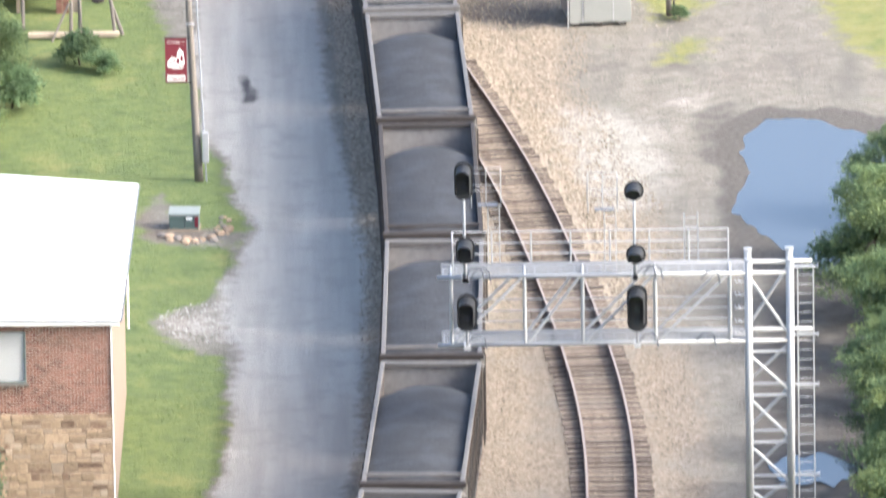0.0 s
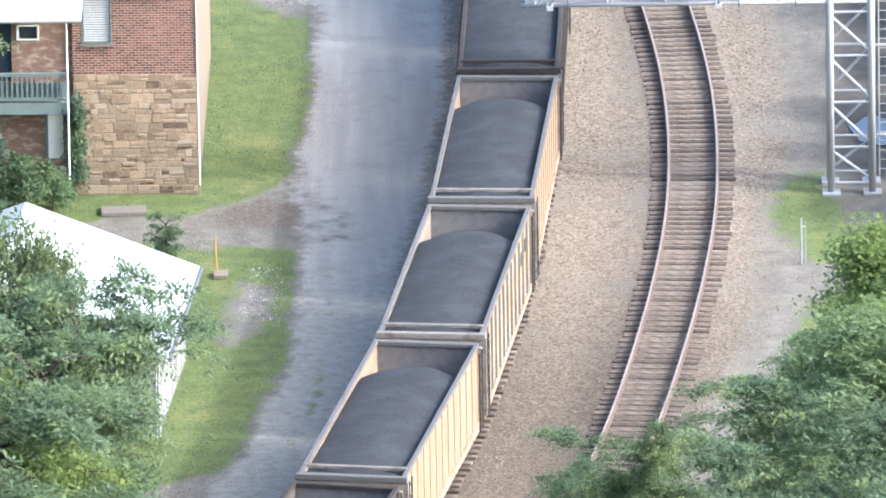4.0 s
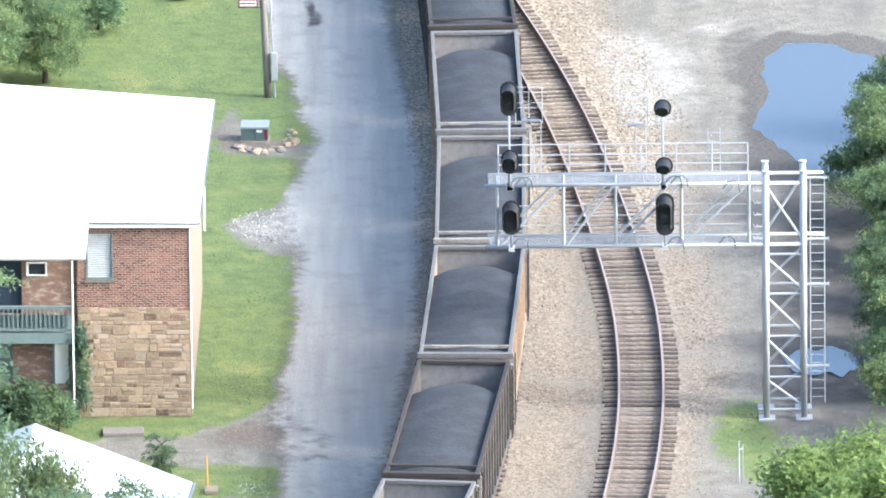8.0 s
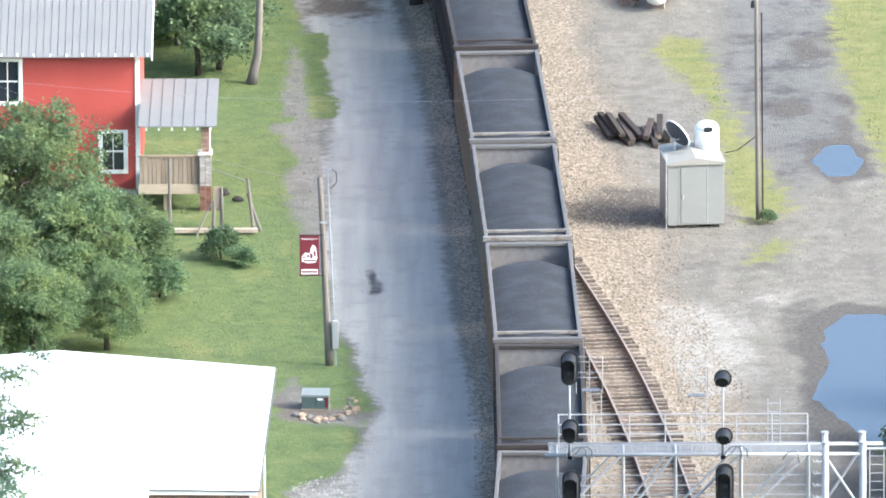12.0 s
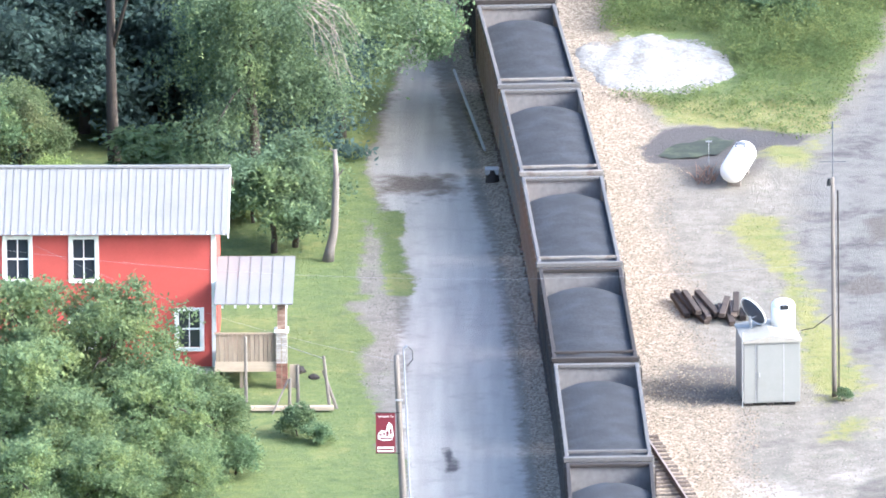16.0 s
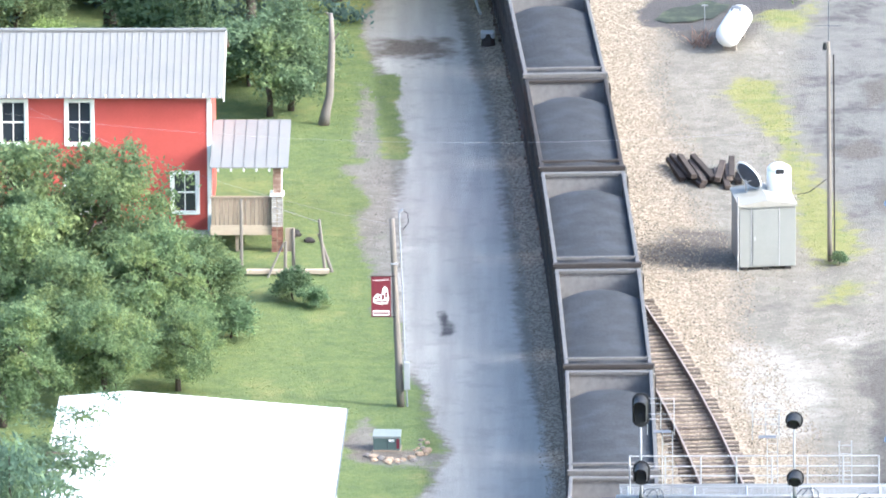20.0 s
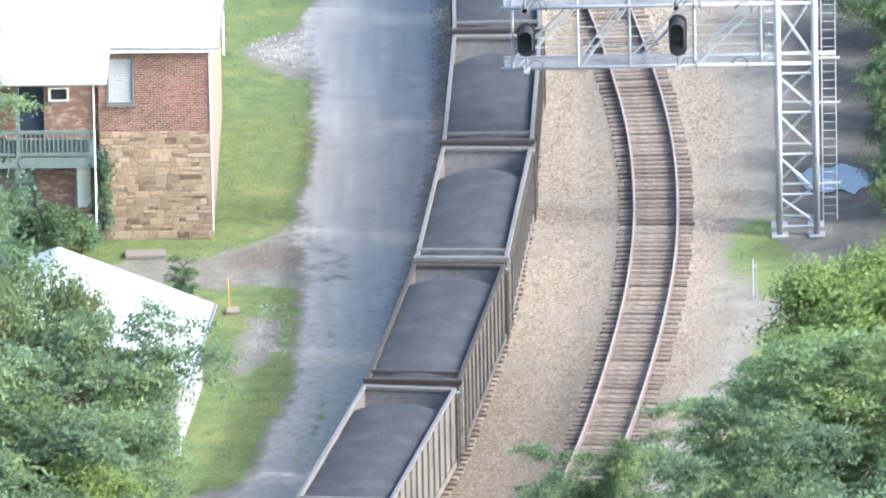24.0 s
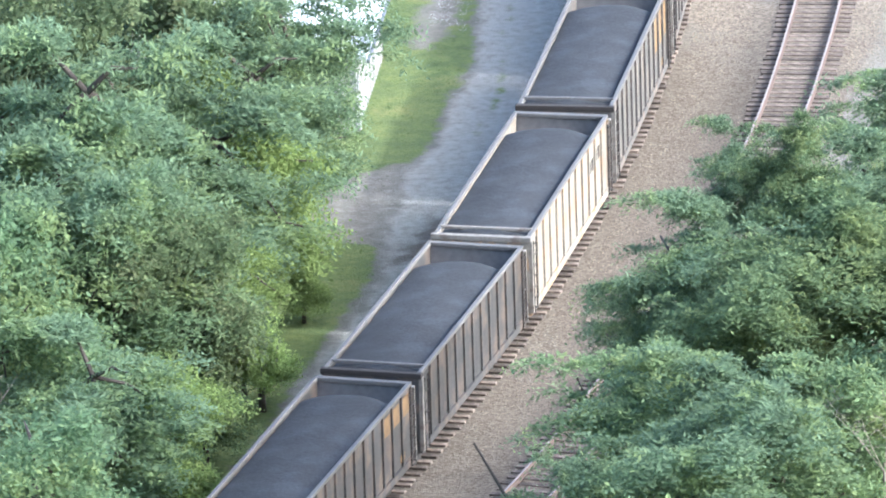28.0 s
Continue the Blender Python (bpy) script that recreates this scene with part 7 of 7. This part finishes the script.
# sparse branches before the barn and over the far road
for i, (k, x, y, h, w) in enumerate((("feathery", -11.4, -37.5, 10.0, 0.72), ("feathery", -12.6, -40.5, 9.6, 0.8), ("sumac", -13.0, -43.5, 7.0, 0.8), ("full", -13.4, -46.5, 3.4, 0.9), ("light", -12.9, -52.0, 3.6, 1.0), ("full", -14.0, -58.0, 3.6, 1.0), ("broad", -15.6, -65.0, 3.8, 1.0), ("light", -16.6, -71.0, 3.6, 1.0), ("full", -12.2, -33.0, 3.0, 0.9), ("sumac", -16.5, -58.0, 8.4, 0.9), ("feathery", -15.5, -51.0, 8.6, 0.9))):
    plant(k, x, y, h, i + 1, w)
# hedge of low trees along the yard
for i in range(7):
    plant("full", 15.9 + 0.35 * math.sin(i * 2.1), -4.0 + i * 5.2, 4.1 + 0.5 * math.sin(i * 1.7), i, 1.0, "low leafy tree in the hedge beside the puddle")
    plant("broad", 20.0, -2.0 + i * 5.6, 5.2 + 0.6 * math.sin(i * 2.3), i + 1, 1.0)
plant("full", 16.5, 32.6, 3.6, 3, 0.95, "low leafy tree in the hedge beside the puddle")
# in front of the red house, and the wood behind it
for i, (k, x, y, h, w) in enumerate((("full", -17.2, 49.8, 7.1, 0.98), ("full", -20.4, 50.5, 7.2, 1.0), ("full", -20.2, 45, 6.6, 1.05), ("full", -14.0, 48.4, 4.1, 1.25), ("full", -15.6, 45.4, 5.2, 1.0), ("full", -18.6, 41.0, 5.4, 1.0), ("full", -14.2, 44.0, 2.6, 1.1), ("full", -17.0, 37.6, 4.6, 1.0), ("full", -20.6, 36.0, 5.2, 1.0), ("full", -14.4, 40.6, 3.4, 1.0),
                                     ("willow", -12.6, 85.5, 12.0, 0.92), ("willow", -9.4, 96.0, 11.5, 1.12))):
    plant(k, x, y, h, i + 5, w)
for i, (k, x, y, h, w) in enumerate((("olive", -21.6, 83.0, 6.0, 0.9), ("vine", -20.2, 80.5, 3.6, 1.0), ("thicket", -25.0, 85, 7, 1.1), ("thicket", -29.5, 84, 7, 1.1), ("thicket", -11.0, 93.5, 6.0, 1.0), ("thicket", -12.5, 99, 8, 1.1), ("thicket", -17.5, 103, 9, 1.1), ("thicket", -27, 95, 9, 1.1), ("thicket", -14.2, 96.4, 6.6, 1.0), ("thicket", -16.8, 97.6, 7.8, 1.0), ("thicket", -19.6, 96.8, 7.2, 1.0), ("thicket", -22.2, 97.4, 8.0, 1.0), ("thicket", -24.6, 94.6, 7.0, 1.0), ("vine", -13.6, 108, 10.5, 0.8), ("dark", -28, 88, 12, 1.0),
                                     ("dark", -16, 100, 13, 1.0), ("dark", -24, 101, 13, 1.1), ("dark", -11.5, 107, 12.5, 1.0), ("dark", -19, 110, 13, 1.1), ("dark", -28, 110, 13, 1.1),
                                     ("broad", -7.6, 112, 10, 0.9), ("broad", -23.5, 82, 6.4, 1.1), ("dark", -33, 80, 11, 1.0))):
    plant(k, x, y, h, i + 1, w)
plant("broad", -10.2, 100.0, 8.6, 0, 0.78, "leafy tree whose branches hang over the road", shift=4.2)
# First stands in view; the other raised crowns are added to shade the thickets.
for i, (x, y, h, w, up) in enumerate(((-18.2, 91.0, 11.0, 0.8, 5.5), (-15.2, 101.0, 11.0, 0.9, 6.0), (-21.4, 101.5, 12.0, 0.9, 5.0), (-24.5, 99.5, 12.0, 1.0, 4.5), (-18.6, 104.0, 12.0, 0.9, 5.0))):
    plant("dark", x, y, h, i + 4, w, lift=up)
plant("feathery", -9.5, -8.6, 2.2, 2, 0.62, "small sapling with compound leaves beside the barn")
plant("sapling", -11.8, 78.6, 5.0, 1, 1.15, lift=-0.7)
plant("sapling", -10.9, 79.4, 5.4, 2, 1.05, lift=-0.8)
for i, (x, y, h, w) in enumerate(((-14.1, -2.6, 1.9, 1.1), (-15.9, -2.2, 2.4, 1.1), (-13.1, -1.8, 1.3, 0.9), (-17.5, -3.0, 2.6, 1.2), (-10.4, 52.6, 1.2, 1.0), (-9.6, 51.6, 0.8, 1.2),
                                  (9.95, 57.2, 0.5, 1.1), (-17.0, 47.2, 2.0, 1.4), (-14.4, 46.2, 1.7, 1.4), (-19.6, 45.0, 2.2, 1.4), (-12.6, 47.6, 1.5, 1.2), (-16.6, 88, 2.6, 1.3), (-12.6, 83.0, 2.0, 1.3), (-14.4, 84.6, 2.4, 1.3), (-10.6, 86.5, 1.8, 1.4), (10.6, 118, 2.4, 1.5), (6.2, 117, 2.2, 1.5), (13.5, 117, 2.2, 1.6), (2.5, 119, 2.4, 1.3), (8.6, 113.5, 1.6, 1.5))):
    plant("bush", x, y, h, i, w)


def dead_limbs():
    """Dry twigs that hang from the grey-green tree by the road."""
    r = random.Random(4)
    t = thing("dead_branch", "bundle of dry pale twigs hanging in the roadside tree", "branch", loc=(-10.6, 84.0, 8.6))
    for k in range(14):
        bm = bmesh.new()
        a = Vector((r.uniform(-0.5, 0.5), r.uniform(-0.3, 0.3), r.uniform(-0.3, 0.4)))
        e = a + Vector((r.uniform(0.5, 2.2), r.uniform(-0.5, 0.2), -r.uniform(1.0, 3.2)))
        path_tube(bm, [a, a.lerp(e, 0.5) + Vector((0.25, 0, 0.3)), e], [0.03, 0.02, 0.008], 5)
        for j in range(4):
            q = a.lerp(e, r.uniform(0.4, 0.95))
            w = q + Vector((r.uniform(-0.2, 0.6), 0, -r.uniform(0.2, 0.8)))
            path_tube(bm, [q, w], [0.012, 0.005], 4)
        part("twig", bm, dead_wood, t)


dead_limbs()


def ivy():
    """A column of ivy leaves on the corner of the stone house."""
    rng = np.random.default_rng(12)
    z = rng.uniform(0.6, 3.3, 170)
    c = np.stack([-12.36 + rng.normal(size=170) * 0.10, -0.6 + rng.normal(size=170) * 0.1, z], -1)
    v, f = leaf_cloud(rng, c, 14, 0.13, 0.13, 0.075, 0.3)
    ob = new("ivy", arrays_mesh("ivy", v, f, leaf_dark))
    tagged(ob, "dark ivy climbing the house corner and downpipe", "ivy", kind="stuff")


ivy()


def spread(rng, field, count, low=0.6, xr=(-16, 15.5), yr=(-60, 120)):
    """Random plan points where a field of the ground is strong."""
    xi = np.searchsorted(gx, rng.uniform(*xr, count)) - 1
    yi = np.searchsorted(gy, rng.uniform(*yr, count)) - 1
    keep = field[yi, xi] > low
    x = gx[xi[keep]] + rng.uniform(0, 0.25, keep.sum())
    y = gy[yi[keep]] + rng.uniform(0, 0.35, keep.sum())
    return x, y, GZ[yi[keep], xi[keep]]


def grass_blades():
    rng = np.random.default_rng(21)
    x, y, z = spread(rng, grass, 160000, 0.5)
    n = len(x)
    a = rng.uniform(0, 2 * math.pi, n)
    h = rng.uniform(0.010, 0.03, n) * (1 + 0.5 * (np.sin(x * 1.7) * np.sin(y * 0.6) > 0.35))
    w = rng.uniform(0.02, 0.04, n)
    dx, dy = np.cos(a), np.sin(a)
    v = np.stack([np.stack([x - dx * w, y - dy * w, z], -1), np.stack([x + dx * w, y + dy * w, z], -1),
                  np.stack([x + rng.normal(size=n) * 0.05, y + rng.normal(size=n) * 0.05, z + h], -1)], 1).reshape(-1, 3)
    ob = new("grass", arrays_mesh("grass", v, np.arange(n * 3).reshape(n, 3), grass_leaf))
    tagged(ob, "short mown grass with ragged tufts", "grass", kind="stuff")


grass_blades()


def weeds():
    rng = np.random.default_rng(31)
    x = rng.uniform(1.2, 14.5, 4400)
    y = 103 + rng.uniform(0, 23, 4400)
    keep = (y > 108.4 - 0.5 * (x - 4)) & (x < 10.2 + (y - 101) * 0.2) & ~((x < 5.8) & (y < 112.2))
    c = np.stack([x[keep], y[keep], rng.uniform(0.08, 1.3, keep.sum()) * np.clip((y[keep] - 102.5) / 8, 0.2, 1.0)], -1)
    v, f = leaf_cloud(rng, c, 24, 0.26, 0.2, 0.062, 1.0)
    # lower, sparser growth in front of them
    x = rng.uniform(1.5, 12.5, 2600)
    y = rng.uniform(93, 112, 2600)
    keep = (y > 101.5 - 0.9 * (x - 2.0)) & (y > 92 + np.abs(x - 9) * 0.4) & (x < 8.6 + (y - 90) * 0.19) & ~((x < 6.6) & (y > 102.5)) & (rng.uniform(size=2600) < 0.3 + 0.7 * (y - 93) / 19)
    c = np.stack([x[keep], y[keep], rng.uniform(0.02, 0.12, keep.sum()) + np.clip((y[keep] - 99) * 0.05, 0, 0.4)], -1)
    v2, f2 = leaf_cloud(rng, c, 26, 0.24, 0.10, 0.055, 1.2)
    v, f = np.concatenate([v, v2]), np.concatenate([f, f2 + len(v)])
    ob = new("weeds", arrays_mesh("weeds", v, f, weed_leaf))
    tagged(ob, "tall weeds and brambles behind the gravel heap", "weeds", kind="stuff")


weeds()


def loose_stones(name, label, seed, field, count, low, xr, yr, size, mat, thin=0.0):
    """Small broken stones strewn where a field of the ground is strong; fewer of them past y = -18."""
    rng = np.random.default_rng(seed)
    x, y, z = spread(rng, field, count, low, xr, yr)
    keep = (y > -18) | (rng.uniform(size=len(x)) > thin)
    x, y, z = x[keep], y[keep], z[keep]
    n = len(x)
    s = size * rng.uniform(0.5, 1.0, n) ** 1.6 * np.interp(y, [4, 24, 66, 92], [0.62, 1.0, 1.0, 0.7])
    base = np.array([[1, 0, 0], [0, 1, 0], [-1, 0, 0], [0, -1, 0], [0, 0, 0.75]], dtype=float)
    j = rng.uniform(0.6, 1.4, size=(n, 5, 1))
    a = rng.uniform(0, 6.3, n)
    rot = np.stack([np.stack([np.cos(a), -np.sin(a), 0 * a], -1), np.stack([np.sin(a), np.cos(a), 0 * a], -1), np.stack([0 * a, 0 * a, 1 + 0 * a], -1)], 1)
    v = (base[None] * j * s[:, None, None]) @ rot.transpose(0, 2, 1) + np.stack([x, y, z - 0.005], -1)[:, None, :]
    f = (np.arange(n)[:, None, None] * 5 + np.array([[0, 1, 4], [1, 2, 4], [2, 3, 4], [3, 0, 4]])[None]).reshape(-1, 3)
    ob = new(name, arrays_mesh(name, v.reshape(-1, 3), f, mat))
    tagged(ob, label, "stones", kind="stuff")


stone_white = material("stone_white", (0.36, 0.345, 0.315), 0.95, 0, 0.4, 0.4, 20, 0.3, random_island=0.8)
ballast_stone = material("ballast_stone", (0.200, 0.167, 0.127), 0.95, 0, 0.42, 0.3, 20, 0.3, random_island=1.4)
yard_stone = material("yard_stone", (0.205, 0.188, 0.160), 0.95, 0, 0.38, 0.4, 20, 0.3, random_island=1.2)
loose_stones("ballast_stones", "loose tan and grey crushed ballast stones", 41, np.where((np.abs(dm) < 1.7) | (np.abs(ds) < 1.35), 0, ballast * (1 - soaked)), 250000, 0.25, (-6, 9.5), (-58, 118), 0.057, ballast_stone, 0.35)
bare = np.clip(1 - soaked - damp - grass - ballast - road - mud_and_shade - drive - lane, 0, 1)
loose_stones("yard_gravel", "scattered grey gravel on the bare yard", 43, bare, 90000, 0.5, (0, 15), (-30, 112), 0.048, yard_stone)
loose_stones("verge_gravel", "pale crumbled gravel along the edge of the road", 44, np.clip(1 - grass - 0.9 * road, 0, 1) * (GX < -3) + rubble, 60000, 0.85, (-12, -3), (-50, 100), 0.055, yard_stone)
loose_stones("corner_gravel", "pale crushed stones spilled at the corner of the lawn", 46, ring_weight(XX + 0.3 * wob2, GY + 0.8 * wob, [(-7.9, 22.4), (-6.6, 24.2), (-5.2, 24.4), (-5.2, 19.4), (-6.2, 19.2), (-7.0, 20.4)], 1.2), 2600, 0.5, (-9, -4), (17, 27), 0.06, stone_white)
loose_stones("barn_gravel", "pale crushed stones on the lawn beside the barn", 47, ring_weight(XX + 0.3 * wob2, GY + 0.8 * wob, [(-6.9, -8.4), (-6.1, -8.2), (-5.9, -11), (-6.3, -14.2), (-7.0, -13.1)], 1.0), 6000, 0.45, (-9, -4), (-16, -6), 0.055, stone_white)
loose_stones("mound_stones", "white crushed stones strewn round the mound", 45, ring_weight(XX + 0.4 * wob, GY + 1.5 * wob2, [(-0.0, 109.3), (0.9, 110.3), (3.5, 111.4), (4.9, 110.7), (5.6, 109.0), (5.5, 107.1), (5.9, 105.1), (4.9, 103.5), (3.3, 102.7), (1.6, 104.6), (0.6, 107.2)], 1.2), 60000, 0.5, (-1, 8), (100, 116), 0.085, white_gravel)


# ---- masonry of the stone house: stones below, bricks above ----
def stone_facing():
    """Roughly coursed rubble: blocks of uneven height and width, now and then two thin ones in place of one."""
    r = random.Random(17)
    z = 0.02
    while z < SPLIT - 0.06:
        h = min(r.choice((0.15, 0.19, 0.23, 0.27, 0.31)) * r.uniform(0.88, 1.12), SPLIT - z)
        if SPLIT - z - h < 0.1:
            h = SPLIT - z
        x = -HW
        while x < -0.06:
            w = min(h * r.uniform(0.8, 2.3), -0.05 - x)
            if -0.05 - x - w < 0.12:
                w = -0.05 - x
            rows = ((z, h),) if h < 0.19 or r.random() < 0.62 else ((z, h * 0.45), (z + h * 0.45, h * 0.55))
            for z0, hh in rows:
                rubble_stone(r, x, z0, w, hh)
            x += w
        z += h


def rubble_stone(r, x, z, w, h):
    """One block with cut, uneven corners and a proud face."""
    c = min(w, h) * 0.24

    def j():
        return r.uniform(0.2, 1.2) * c

    lift = r.uniform(-0.04, 0.04)
    x0, x1, z0, z1 = x + r.uniform(0, 0.008), x + w - r.uniform(0, 0.008), z + max(0.0, lift), z + h + min(0.0, lift)
    ring = [(x0 + j(), z0), (x1 - j(), z0 + r.uniform(0, 0.012)), (x1, z0 + j()), (x1 - r.uniform(0, 0.012), z1 - j()), (x1 - j(), z1), (x0 + j(), z1 - r.uniform(0, 0.012)), (x0, z1 - j()), (x0 + r.uniform(0, 0.012), z0 + j())]
    mx, mz = (x0 + x1) / 2, (z0 + z1) / 2
    face = r.uniform(-0.05, -0.03) if r.random() < 0.2 else r.uniform(-0.022, -0.012)
    bm = bmesh.new()
    rings = []
    for draw, y in ((0.001, 0.03), (0.003, face + 0.007), (0.011, face)):
        rings.append([bm.verts.new((p + draw * (1 if p < mx else -1), y, q + draw * (1 if q < mz else -1))) for p, q in ring])
    for u, v in zip(rings, rings[1:]):
        for i in range(8):
            k = (i + 1) % 8
            bm.faces.new((u[i], u[k], v[k], v[i]))
    bm.faces.new(rings[-1])
    bmesh.ops.recalc_face_normals(bm, faces=bm.faces)
    pick = r.random()
    part("stone", bm, stone_brown if pick < 0.12 else stone_buff if pick > 0.80 else stone_tan, house)


def brick_facing():
    r = random.Random(23)
    me = mesh_of("brick", boxed(0, 0.188, 0.0, 0.06, 0, 0.060), brick_red)
    count = 0
    rest_v, rest_f = [], []
    row = 0
    z = SPLIT + 0.012
    while z < EAVE - 0.08:
        spans = [(-HW, -0.05)]
        if HOLE[2] - 0.12 < z + 0.03 < HOLE[3] + 0.06:
            spans = [(-HW, HOLE[0] - 0.05), (HOLE[1] + 0.05, -0.05)]
        for lo, hi in spans:
            x = hi + (0.104 if row % 2 else 0.0)
            while x > lo + 0.03:
                a, b = max(lo, x - 0.188), min(hi, x)
                x -= 0.208
                if b - a < 0.03:
                    continue
                y = 0.007 + r.uniform(-0.003, 0.003)
                if count < 300 and b - a > 0.18 and a > -1.65:
                    share("brick", me, house, (a, y, z))
                    count += 1
                else:
                    k = len(rest_v)
                    rest_v += [(a + p * (b - a), y + q * 0.06, z + s * 0.060) for p, q, s in ((0, 0, 0), (1, 0, 0), (1, 0, 1), (0, 0, 1), (0, 1, 1), (1, 1, 1), (0, 1, 0), (1, 1, 0))]
                    rest_f += [[k + i for i in c] for c in ((0, 1, 2, 3), (3, 2, 5, 4), (1, 7, 5, 2), (6, 0, 3, 4))]
        z += 0.080
        row += 1
    ob = new("brickwork", arrays_mesh("brickwork", np.array(rest_v), np.array(rest_f), brick_red))
    ob.parent = house
    tagged(ob, kind="stuff")


stone_facing()
brick_facing()


motions()
